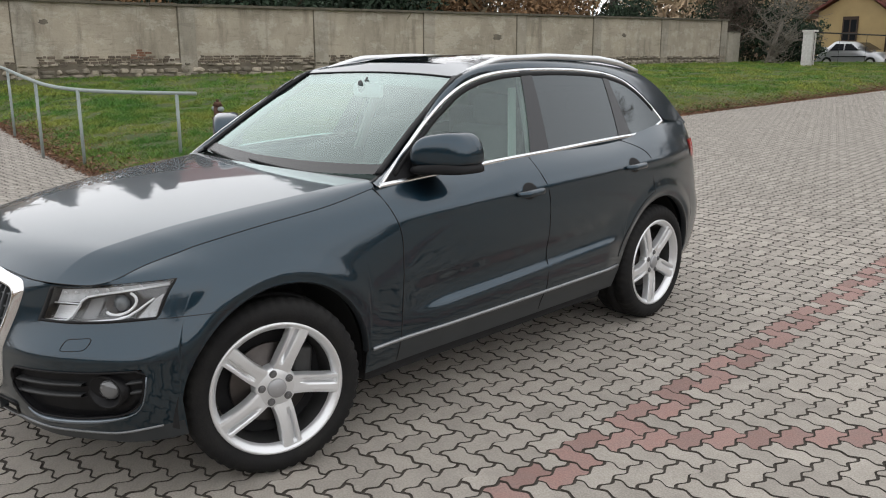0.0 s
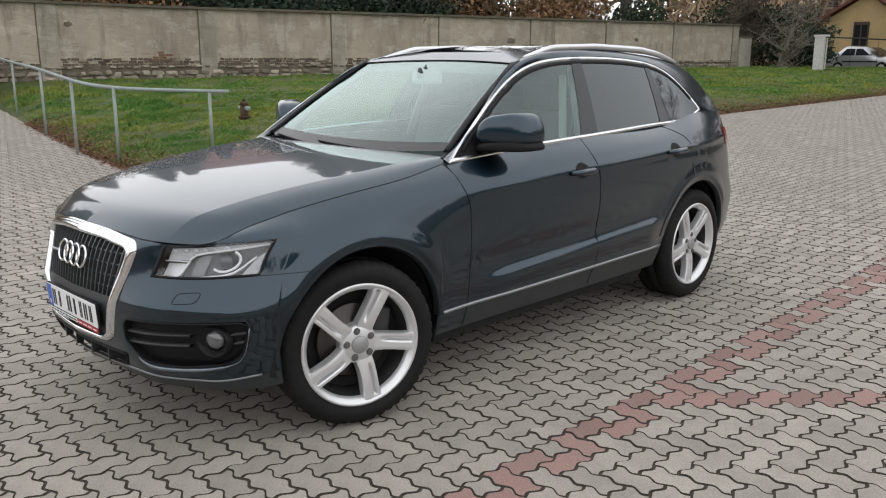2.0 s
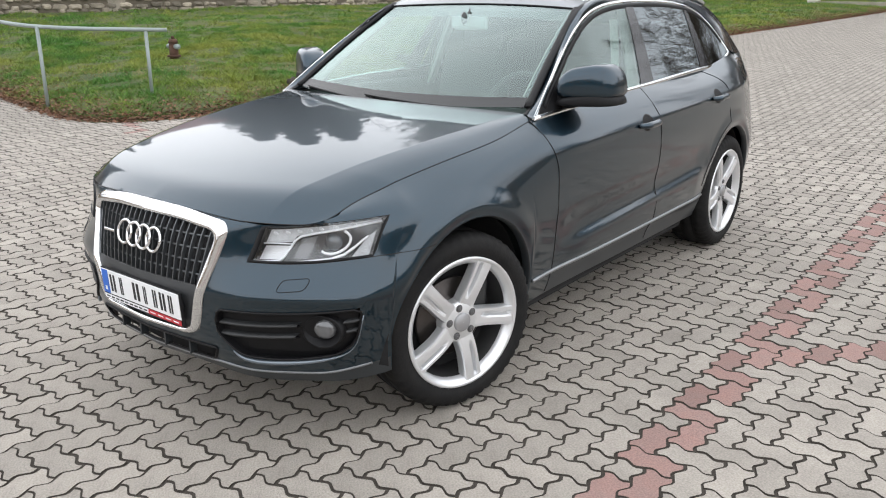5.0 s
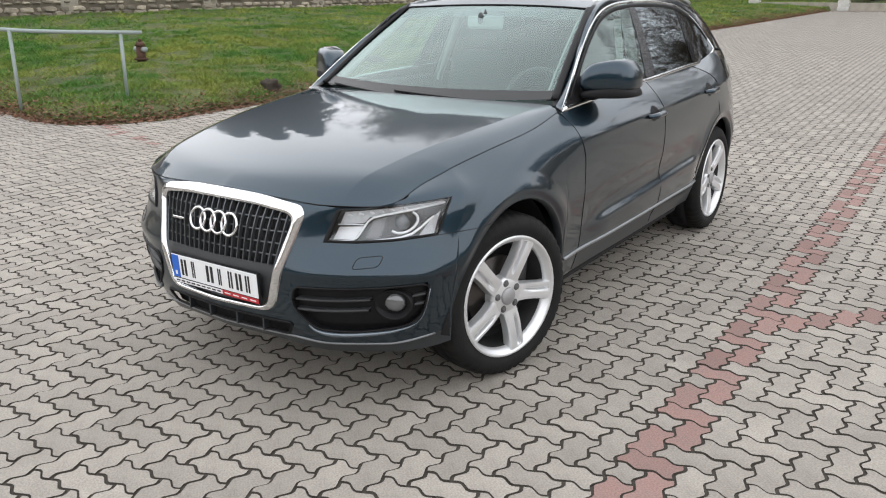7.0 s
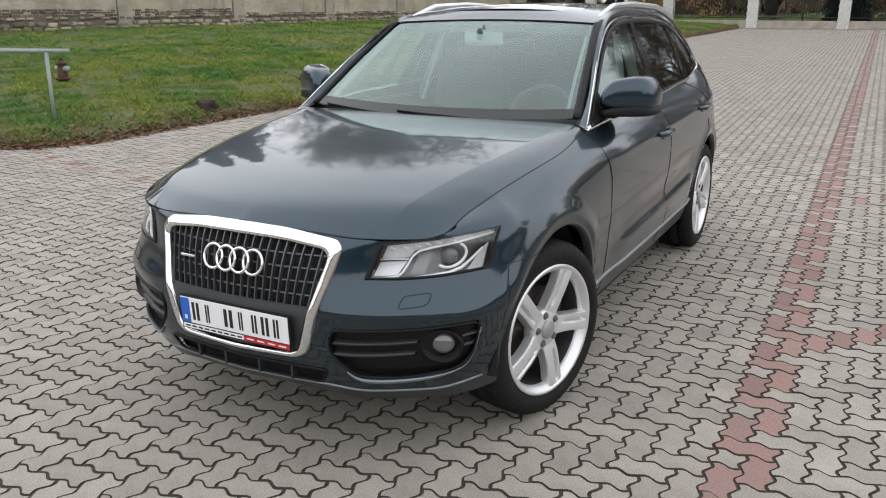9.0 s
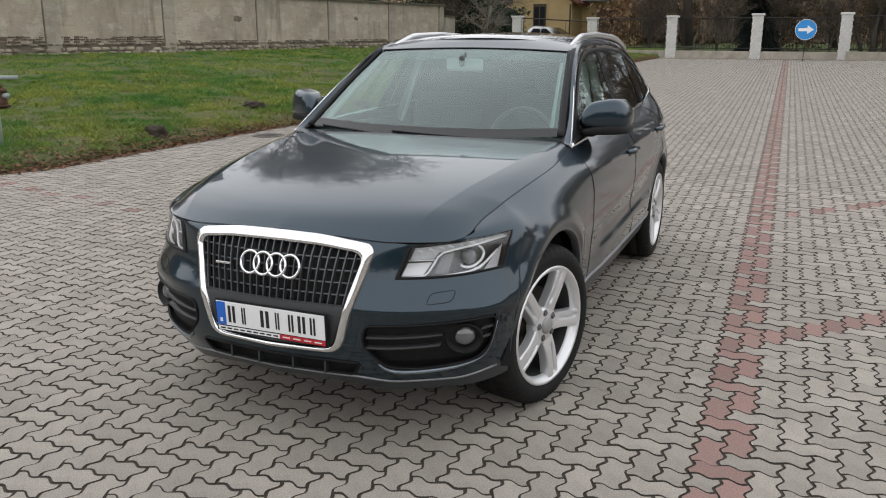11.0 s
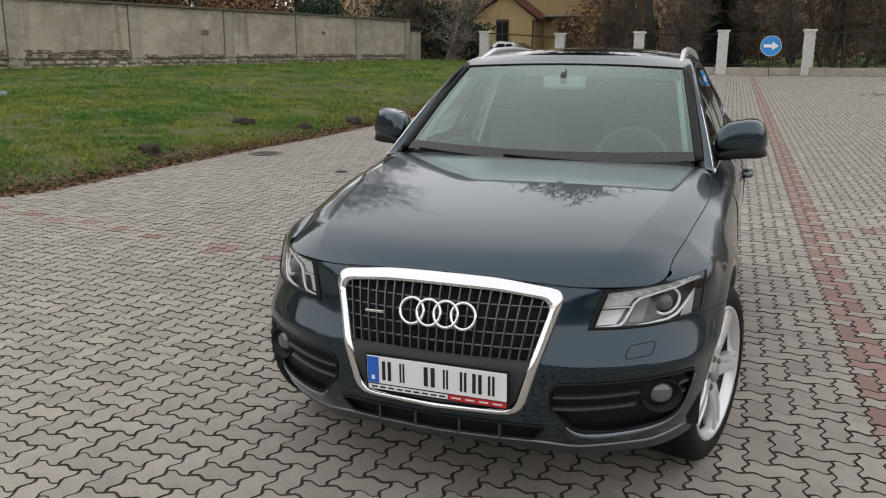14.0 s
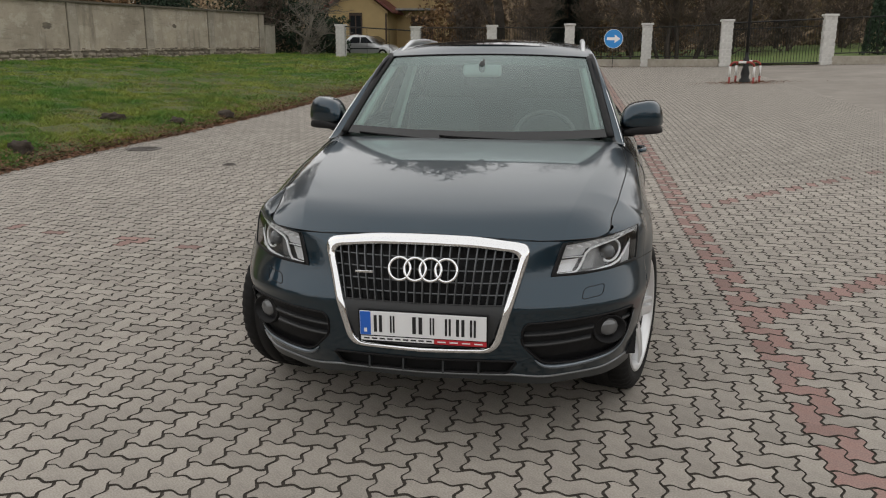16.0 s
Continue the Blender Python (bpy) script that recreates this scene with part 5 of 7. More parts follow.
def seat(x, y, head=True):
    bm = bmesh.new()
    box(bm, x, y + 0.02, 0.62, 0.50, 0.52, 0.16, 0.05)
    box(bm, x, 0, 0, 0.48, 0.15, 0.62, 0.06, None)
    vs = [v for v in bm.verts if abs(v.co.y) < 0.08 and abs(v.co.z) < 0.32]
    bmesh.ops.transform(bm, matrix=Matrix.Translation((0, y + 0.36, 0.95)) @ Matrix.Rotation(radians(-16), 4, "X"), verts=vs)
    o = part("seat", bm, CABIN, car, "grey cloth seat", True)
    if head:
        bm = bmesh.new()
        box(bm, x, y + 0.475, 1.335, 0.26, 0.09, 0.17, 0.04)
        part("headrest", bm, CABIN, o, "", True)


for x in (0.36, -0.36):
    seat(x, 1.38)
# rear bench, one cushion and one back across the car
bm = bmesh.new()
box(bm, 0, 2.22, 0.62, 1.34, 0.52, 0.18, 0.05)
box(bm, 0, 2.62, 0.96, 1.34, 0.15, 0.66, 0.06)
bench = part("rear_bench", bm, CABIN, car, "grey cloth rear bench", True)
for x in (-0.42, 0.0, 0.42):
    bm = bmesh.new()
    box(bm, x, 2.66, 1.33, 0.24, 0.09, 0.14, 0.04)
    part("headrest", bm, CABIN, bench, "", True)
bm = bmesh.new()
box(bm, 0, 3.02, 1.12, 1.30, 0.62, 0.03, 0.008)
part("load_cover", bm, CABIN, car, "grey load cover")
bm = bmesh.new()
box(bm, 0, 1.45, 0.70, 0.26, 0.9, 0.36, 0.04)
part("centre_console", bm, CABIN, car, "grey centre console", True)
# inner mirror with its sensor foot
bm = bmesh.new()
box(bm, -0.035, 1.275, 1.446, 0.235, 0.035, 0.075, 0.018)
rv = part("inner_mirror", bm, mat("pale_mirror_housing", (0.78, 0.79, 0.77), 0.5), car, "pale inner rear-view mirror", True)
bm = bmesh.new()
cyl(bm, (-0.03, 1.225, 1.452), (-0.025, 1.262, 1.515), 0.010, 0.005, 12)
ellipsoid(bm, (-0.03, 1.216, 1.468), (0.020, 0.012, 0.034), 12, 10)
part("mirror_stem", bm, mat("grey_stem", (0.05, 0.055, 0.055), 0.5), rv, "", True)
# inner pillar linings, belts, roof lining, door tops
for s in (1, -1):
    bm = bmesh.new()
    m = look((s * 0.70, 1.76, 1.15), (s * 0.56, 1.84, 1.54))
    cyl(bm, (s * 0.72, 1.78, 1.05), (s * 0.555, 1.86, 1.55), 0.03, 0.03, 8)
    part("pillar_lining", bm, CABINLIGHT, car, "pale pillar lining", True)
    V, Fc = tube([(s * 0.655, 1.68, 1.05), (s * 0.60, 1.74, 1.28), (s * 0.555, 1.79, 1.46)], 0.022, 6, 0.25)
    mesh_ob("seat_belt", V, Fc, CABINLIGHT, car, "pale seat belt")
    V, Fc = tube([screen_pt(s * 0.945, t, -0.03) for t in np.linspace(0.1, 0.98, 10)], 0.026, 6, 0.8)
    mesh_ob("pillar_lining", V, Fc, CABINLIGHT, car, "pale pillar lining", True)
    bm = bmesh.new()
    box(bm, s * 0.75, 1.7, 0.96, 0.06, 2.1, 0.26, 0.02)
    part("door_lining", bm, CABIN, car, "", True)
V, Fc = grid_mesh([[(0.50 * k, y, float(np.interp(y, [1.3, 1.6, 2.1, 2.6, 3.0], [1.505, 1.565, 1.58, 1.565, 1.52])) - 0.01) for k in np.linspace(-1, 1, 9)] for y in np.linspace(1.36, 3.0, 12)])
mesh_ob("roof_lining", V, Fc, CABINLIGHT, car, "pale roof lining", True)

# ---- ground sheet and far paving ----
def steps(a, b, fine, coarse_end):
    """Grid lines: fine in the middle, running out to the horizon."""
    far = [coarse_end * k for k in (1, 0.5, 0.25, 0.12)]
    return [a - f for f in far] + list(np.arange(a, b, fine)) + [b] + [b + f for f in far[::-1]]


V, Fc = grid_mesh([[(x, y, pave_z(min(max(x, -40), 45), min(max(y, -40), 80)) - 0.035) for x in steps(-40, 45, 2.5, 900)] for y in steps(-40, 80, 2.5, 900)])
ground = mesh_ob("ground", V, Fc, SOIL)
tagged(ground, "dark green uneven lawn soil reaching the horizon", "ground", kind="structure")


def far_paving(name, x0, x1, y0, y1, skew=0.0):
    nx, ny = max(2, int((x1 - x0) / 1.0)), max(2, int((y1 - y0) / 1.0))
    V, Fc = grid_mesh([[(x, y, pave_z(x, y) - 0.004) for x in np.linspace(x0 - skew * y, x1, nx)] for y in np.linspace(y0, y1, ny)])
    return tagged(mesh_ob(name, V, Fc, FARPAVE), "worn grey interlocking paving far off", "paving", kind="structure")


W = 0.107
T0 = Vector((1.565, 0.0, 0.0))
EB, EA = Vector((-0.015, 1, 0)), Vector((1, 0.015, 0))


def grid_at(i, j):
    return T0 + EA * (i * W) + EB * (j * W)


LO_I, HI_I, LO_J, HI_J = -95, 52, -64, 348
a, b = grid_at(LO_I, 0).x, grid_at(HI_I, 0).x
far_paving("pavement", -70, a - 12.6, -35, 4.0)
far_paving("pavement", a - 12.7, a + 0.35, -35, grid_at(0, -40).y + 0.13)
far_paving("pavement", a - 0.2, b, -35, grid_at(0, LO_J).y + 0.13)
far_paving("pavement", b - 0.05, 45, -35, 46, 0.015)
far_paving("pavement", -7.5, b - 0.06, grid_at(0, HI_J).y - 0.14, 39.6)
V, Fc = grid_mesh([[(x - 0.015 * y, y, pave_z(x - 0.015 * y, y) - (0.0065 if y < 6.7 else 0.0042)) for x in np.linspace(a - 13.0, b + 0.02, 150)] for y in np.arange(grid_at(0, LO_J).y - 0.1, grid_at(0, HI_J).y + 0.2, 0.25)])
bed = tagged(mesh_ob("pavement", V, Fc, JOINT), "grey interlocking wave-edged concrete pavers with dark sandy joints", "paving", kind="structure")

# ---- lawn ----
LX, LY = np.arange(-23.0, -4.0, 0.3), np.arange(2.6, 50.0, 0.3)
LD = np.array([[edge_dist(x, y) for x in LX] for y in LY])
LZ = np.array([[lawn_z(x, y, LD[j, i]) for i, x in enumerate(LX)] for j, y in enumerate(LY)])
cells, keep = [], {}
V = []
for j in range(len(LY) - 1):
    for i in range(len(LX) - 1):
        if LD[j:j + 2, i:i + 2].max() > -0.05:
            q = []
            for jj, ii in ((j, i), (j, i + 1), (j + 1, i + 1), (j + 1, i)):
                if (jj, ii) not in keep:
                    keep[(jj, ii)] = len(V)
                    V.append((LX[ii], LY[jj], LZ[jj, ii]))
                q.append(keep[(jj, ii)])
            cells.append(q)
tagged(mesh_ob("lawn", V, cells, SOIL, smooth=True), "sloping green lawn below the old wall", "lawn", kind="structure")


def bil(A, x, y):
    """Bilinear look-up in a lawn table."""
    fx, fy = np.clip((x - LX[0]) / 0.3, 0, len(LX) - 1.001), np.clip((y - LY[0]) / 0.3, 0, len(LY) - 1.001)
    i, j = fx.astype(int), fy.astype(int)
    u, v = fx - i, fy - j
    return A[j, i] * (1 - u) * (1 - v) + A[j, i + 1] * u * (1 - v) + A[j + 1, i] * (1 - u) * v + A[j + 1, i + 1] * u * v


rng = np.random.default_rng(4)


def blades(n, x0, x1, y0, y1, h0, h1, w):
    x, y = rng.uniform(x0, x1, n), rng.uniform(y0, y1, n)
    d = bil(LD, x, y)
    off = (x - WALL_A.x) * WALL_N.x + (y - WALL_A.y) * WALL_N.y
    edge = rng.uniform(0, 1, n)
    ok = (d > 0.05 + 0.35 * edge ** 3) & (off > 0.1)
    x, y = x[ok], y[ok]
    z = bil(LZ, x, y) - 0.005
    n = len(x)
    tuft = np.sin(x * 5.1 + 1.7 * np.sin(y * 2.3)) * np.sin(y * 4.3 + 1.9 * np.sin(x * 1.9)) + 0.6 * np.sin(x * 11.3 + y * 3.1) * np.sin(y * 9.7 - x * 2.2)
    clump = np.sin(x * 1.9 + 1.4 * np.sin(y * 1.1)) * np.sin(y * 1.6 + 1.2 * np.sin(x * 0.8 + 2.0))
    h = rng.uniform(h0, h1, n) * np.clip(0.95 + 0.75 * tuft + 0.55 * clump, 0.3, 2.4)
    a = rng.uniform(0, 2 * np.pi, n)
    lean = rng.uniform(0.4, 1.7, n) * h
    b = rng.uniform(0, 2 * np.pi, n)
    P = np.zeros((n, 3, 3))
    P[:, 0] = np.stack([x - w * np.cos(a), y - w * np.sin(a), z], 1)
    P[:, 1] = np.stack([x + w * np.cos(a), y + w * np.sin(a), z], 1)
    P[:, 2] = np.stack([x + lean * np.cos(b), y + lean * np.sin(b), z + h], 1)
    return P.reshape(-1, 3)


P = np.concatenate([blades(270000, -14, -5, 2.9, 14, 0.02, 0.062, 0.005), blades(190000, -20.5, -5, 5, 26, 0.025, 0.068, 0.008), blades(45000, -22.5, -13, 3.0, 8.5, 0.02, 0.065, 0.007), blades(110000, -19.5, -4.6, 22, 46, 0.03, 0.08, 0.014)])
me = bpy.data.meshes.new("grass")
me.from_pydata(P.tolist(), [], np.arange(len(P)).reshape(-1, 3).tolist())
me.materials.append(BLADE)
tagged(new("grass", me), "short green grass with yellowing tufts on the slope", "grass", kind="stuff")


def dry_blades(n):
    """Bleached blades, thickest along the lawn's edge and in patches."""
    x, y = rng.uniform(-13, -4.6, n), rng.uniform(3, 38, n)
    d = bil(LD, x, y)
    patch = np.sin(x * 0.9 + 1.3 * np.sin(y * 0.5)) * np.sin(y * 0.62 + 0.8) > 0.35
    ok = (d > 0.03) & (rng.random(n) < 0.8 * np.exp(-d / 0.7) + 0.30 * patch + 0.6 * (d < 2.6) * (y > 9) * (y < 19) * (0.5 + 0.5 * np.sin(y * 1.1 + x)))
    x, y = x[ok], y[ok]
    n = len(x)
    z = bil(LZ, x, y) - 0.004
    h, a, b = rng.uniform(0.02, 0.07, n), rng.uniform(0, 6.283, n), rng.uniform(0, 6.283, n)
    w = 0.006
    P = np.stack([np.stack([x - w * np.cos(a), y - w * np.sin(a), z], 1), np.stack([x + w * np.cos(a), y + w * np.sin(a), z], 1), np.stack([x + 1.3 * h * np.cos(b), y + 1.3 * h * np.sin(b), z + h], 1)], 1).reshape(-1, 3)
    me = bpy.data.meshes.new("dry_grass")
    me.from_pydata(P.tolist(), [], np.arange(len(P)).reshape(-1, 3).tolist())
    me.materials.append(DRYBLADE)
    tagged(new("dry_grass", me), "bleached yellow-brown grass near the paving's edge", "grass", kind="stuff")


dry_blades(230000)


def leaf_bed(name, pts, size, material, label):
    """Curled fallen leaves, each two small faces."""
    n = len(pts)
    V, Fc = [], []
    for k in range(n):
        x, y, z = pts[k]
        r = size * random.uniform(0.6, 1.3)
        m = Matrix.Translation((x, y, z + 0.008)) @ Euler((random.gauss(0, 0.35), random.gauss(0, 0.35), random.uniform(0, 6.28))).to_matrix().to_4x4()
        o = len(V)
        for q in ((0, -r, 0), (0.55 * r, 0, 0.25 * r), (0, r, 0.05 * r), (-0.55 * r, 0, 0.2 * r)):
            V.append(m @ Vector(q))
        Fc += [(o, o + 1, o + 2), (o, o + 2, o + 3)]
    return tagged(mesh_ob(name, V, Fc, material), label, "leaves", kind="stuff")


def top_z(x, y):
    d = edge_dist(x, y)
    return lawn_z(x, y, d) if d > 0 else pave_z(x, y)


pts = []
cum = [(p, q, math.hypot(q[0] - p[0], q[1] - p[1])) for p, q in zip(EDGE[1:], EDGE[2:])]
for p, q, L in cum:
    for _ in range(int(L * 560)):
        t = random.random()
        d = random.gauss(0.03, 0.07) + 0.6 * random.random() ** 8
        dx, dy = (q[0] - p[0]) / L, (q[1] - p[1]) / L
        x, y = p[0] + dx * L * t - dy * d, p[1] + dy * L * t + dx * d
        pts.append((x, y, top_z(x, y) + (0.025 if d > 0.1 else 0.004)))
for _ in range(3000):
    x, y = random.uniform(-14, -4.5), 5 + 32.5 * random.random() ** 0.6
    e_ = edge_dist(x, y)
    if 0.2 < e_ < 0.4 + 0.16 * max(0, y - 12) * random.random():
        pts.append((x, y, top_z(x, y) + 0.05))
for _ in range(900):
    x, y = random.uniform(-7.5, 14), random.gauss(0, 0.5)
    yy = 37.6 - 0.52 * max(0, x - 3.4) + y * 0.7 - 0.4
    pts.append((x, yy, pave_z(x, yy) + 0.004))
for _ in range(1100):
    a, r = random.uniform(0, 6.28), abs(random.gauss(0, 0.42))
    x, y = 5.7 + r * 1.7 * math.cos(a), 24.5 + r * math.sin(a)
    pts.append((x, y, pave_z(x, y) + 0.004))
leaf_bed("fallen_leaves", pts, 0.027, DRYLEAF, "brown fallen leaves along the paving's edge")


def molehill(x, y, r, h):
    bm = bmesh.new()
    bmesh.ops.create_icosphere(bm, subdivisions=3, radius=1)
    for v in bm.verts:
        k = 1 + 0.45 * noise.noise(v.co * 2.2 + Vector((x, y, 0))) + 0.30 * noise.noise(v.co * 6)
        v.co = Vector((v.co.x * r * k, v.co.y * r * 0.8 * k, max(v.co.z, -0.25) * h * k))
    ob = part("molehill", bm, EARTH, None, "", True)
    ob.location = (x, y, top_z(x, y))
    tagged(ob, "low mound of dark loose earth on the lawn", "molehill", "molehills on the lawn")


for x, y, r, h in ((-6.98, 6.30, 0.17, 0.15), (-7.55, 9.55, 0.23, 0.10), (-6.70, 10.25, 0.15, 0.10), (-6.40, 11.65, 0.18, 0.11)):
    molehill(x, y, r, h)


DULLIRON = mat("dull_worn_iron", (0.13, 0.115, 0.105), 0.6, 0.3, var=0.4, scale=14, bump=0.4)


def manhole(x, y, r):
    bm = bmesh.new()
    z = pave_z(x, y)
    cyl(bm, (0, 0, -0.03), (0, 0, 0.008), r, r, 28)
    ob = part("drain_cover", bm, DULLIRON, None)
    ob.location = (x, y, z)
    tagged(ob, "dull worn iron drain cover set in the paving", "drain cover", "drain covers")
    bm = bmesh.new()
    for k in range(-2, 3):
        box(bm, 0, k * r * 0.3, 0.011, 1.3 * r * math.sqrt(1 - (k * 0.3) ** 2), r * 0.08, 0.006)
    part("cover_rib", bm, DULLIRON, ob)


manhole(-5.95, 7.7, 0.26)
manhole(-4.06, 6.5, 0.09)


# ---- handrail beside the path ----
def handrail():
    feet = [(-7.72, 4.26), (-8.70, 3.25), (-10.05, 3.17), (-12.95, 3.76), (-16.7, 4.52), (-20.6, 5.28)]
    rail = thing("handrail", "galvanised steel handrail on posts beside the path", "handrail")
    tops = []
    for x, y in feet:
        z = lawn_z(x, y)
        zt = {0: 1.095, 1: 1.145, 2: 1.235, 3: 1.37, 4: 1.50, 5: 1.665}[len(tops)]
        bm = bmesh.new()
        cyl(bm, (x, y, z - 0.1), (x, y, zt), 0.024, n=12)
        part("post", bm, GALV, rail, "", True)
        tops.append((x, y, zt))
    ends = [(-7.52, 4.46, 1.09)] + tops + [(-25.0, 6.15, 1.87)]
    f = spline(np.cumsum([0] + [math.dist(p, q) for p, q in zip(ends, ends[1:])]), ends)
    L = sum(math.dist(p, q) for p, q in zip(ends, ends[1:]))
    V, Fc = tube(f(np.linspace(0, L, 60)), 0.027, 10)
    mesh_ob("rail", V, Fc, GALV, rail, "", True)


handrail()


def hydrant(x, y):
    z = lawn_z(x, y)
    h = thing("hydrant", "short rusty iron hydrant standing in the grass", "hydrant", pose(x, y, z))
    bm = bmesh.new()
    cyl(bm, (0, 0, -0.1), (0, 0, 0.26), 0.085, 0.075, 16)
    cyl(bm, (0, 0, 0.02), (0, 0, 0.05), 0.12, 0.12, 16)
    part("barrel", bm, RUST, h, "", True)
    bm = bmesh.new()
    cyl(bm, (0, 0, 0.26), (0, 0, 0.33), 0.095, 0.06, 16)
    cyl(bm, (0, 0, 0.33), (0, 0, 0.38), 0.03, 0.03, 6)
    part("cap", bm, RUST, h, "", True)
    for s in (1, -1):
        bm = bmesh.new()
        cyl(bm, (s * 0.05, 0, 0.20), (s * 0.15, 0, 0.20), 0.045, 0.045, 12)
        part("outlet", bm, GALV, h, "grey hose outlet", True)


hydrant(-10.35, 6.48)


# ---- old boundary wall ----
def wpt(s, off, z):
    p = WALL_A + WALL_D * s + WALL_N * off
    return Vector((p.x, p.y, z))


def wall_block(bm, s0, s1, z0a, z0b, z1a, z1b, front, back):
    vs = [bm.verts.new(wpt(s, o, z)) for s, o, z in ((s0, front, z0a), (s1, front, z0b), (s1, front, z1b), (s0, front, z1a), (s0, back, z0a), (s1, back, z0b), (s1, back, z1b), (s0, back, z1a))]
    for f in ((0, 1, 2, 3), (5, 4, 7, 6), (3, 2, 6, 7), (1, 0, 4, 5), (0, 3, 7, 4), (2, 1, 5, 6)):
        bm.faces.new([vs[i] for i in f])


def wall_top(s):
    return 3.09 + 0.0105 * max(0, s)


def plinth_top(s):
    return wall_base(s) + 0.40 - 0.002 * s


wall = thing("wall_north", "weathered plastered boundary wall with a rubble plinth and dark coping", "wall", kind="structure")
PIL = [-12.6, -7.9, -3.15, 1.47, 6.22, 10.96, 15.86, 20.66, 25.72, 30.9]
for s0, s1 in zip([-18.0] + PIL, PIL + [31.2]):
    a, b = s0 + 0.27, s1 - 0.27
    if s1 == 31.2:
        continue
    bm = bmesh.new()
    n = 14
    for k in range(n):
        u, v = a + (b - a) * k / n, a + (b - a) * (k + 1) / n
        wall_block(bm, u, v, plinth_top(u) - 0.06, plinth_top(v) - 0.06, wall_top(u) - 0.04, wall_top(v) - 0.04, 0.0, -0.35)
    bmesh.ops.remove_doubles(bm, verts=bm.verts, dist=0.001)
    part("wall_panel", bm, PLASTER, wall)
for s0 in PIL:
    bm = bmesh.new()
    wall_block(bm, s0 - 0.26, s0 + 0.26, wall_base(s0) - 0.3, wall_base(s0) - 0.3, wall_top(s0) - 0.04, wall_top(s0) - 0.04, 0.055, -0.36)
    part("pilaster", bm, PILASTER, wall, "grey cement pilaster")
    bm = bmesh.new()
    wall_block(bm, s0 - 0.285, s0 - 0.262, plinth_top(s0), plinth_top(s0), wall_top(s0) - 0.05, wall_top(s0) - 0.05, 0.02, -0.3)
    part("joint", bm, MORTAR, wall)
bm = bmesh.new()
ss = np.linspace(-18, 31.2, 60)
for u, v in zip(ss, ss[1:]):
    k = 0.012 * noise.noise((u * 1.3, 0, 0))
    wall_block(bm, u, v - 0.01, wall_top(u) - 0.04, wall_top(v) - 0.04, wall_top(u) + 0.035 + k, wall_top(v) + 0.035 + k, 0.13, -0.48)
part("coping", bm, COPING, wall, "dark mossy coping")
bm = bmesh.new()
for u, v in zip(ss, ss[1:]):
    wall_block(bm, u, v, wall_base(u) - 0.5, wall_base(v) - 0.5, plinth_top(u) - 0.03, plinth_top(v) - 0.03, 0.03, -0.36)
part("plinth", bm, MORTAR, wall, "dark mortar between plinth stones")


def rubble_row(s0, s1, seed):
    """Rough stones of the plinth, joined."""
    r = random.Random(seed)
    V, Fc = [], []
    for layer in range(3):
        s = s0
        while s < s1:
            L = r.uniform(0.16, 0.5) if layer < 2 else r.uniform(0.2, 0.32)
            h = r.uniform(0.10, 0.16) if layer < 2 else 0.07
            zc = wall_base(s) + 0.02 + (0.13 * layer if layer < 2 else 0.31) + r.gauss(0, 0.012)
            if r.random() < (0.96 if layer < 2 else 0.8):
                o = len(V)
                N = 9
                V.append(wpt(s + L / 2, 0.085 + r.uniform(0, 0.05), zc))
                for ring, (f, out) in enumerate(((0.66, 0.08), (0.95, 0.02))):
                    for k in range(N):
                        t = 2 * math.pi * k / N
                        q = r.uniform(0.82, 1.1)
                        V.append(wpt(s + L / 2 + 0.5 * L * f * q * math.copysign(abs(math.cos(t)) ** 0.6, math.cos(t)), out + r.uniform(0, 0.02), zc + 0.5 * h * f * q * math.copysign(abs(math.sin(t)) ** 0.6, math.sin(t)) * 1.15))
                for k in range(N):
                    Fc.append((o, o + 1 + k, o + 1 + (k + 1) % N))
                    Fc.append((o + 1 + k, o + 1 + N + k, o + 1 + N + (k + 1) % N, o + 1 + (k + 1) % N))
            s += L * 1.02
    ob = mesh_ob("plinth_stones", V, Fc, RUBBLE, wall, "rough pale rubble stones of the plinth")
    tagged(ob, kind="stuff")


rubble_row(-18, 31, 3)
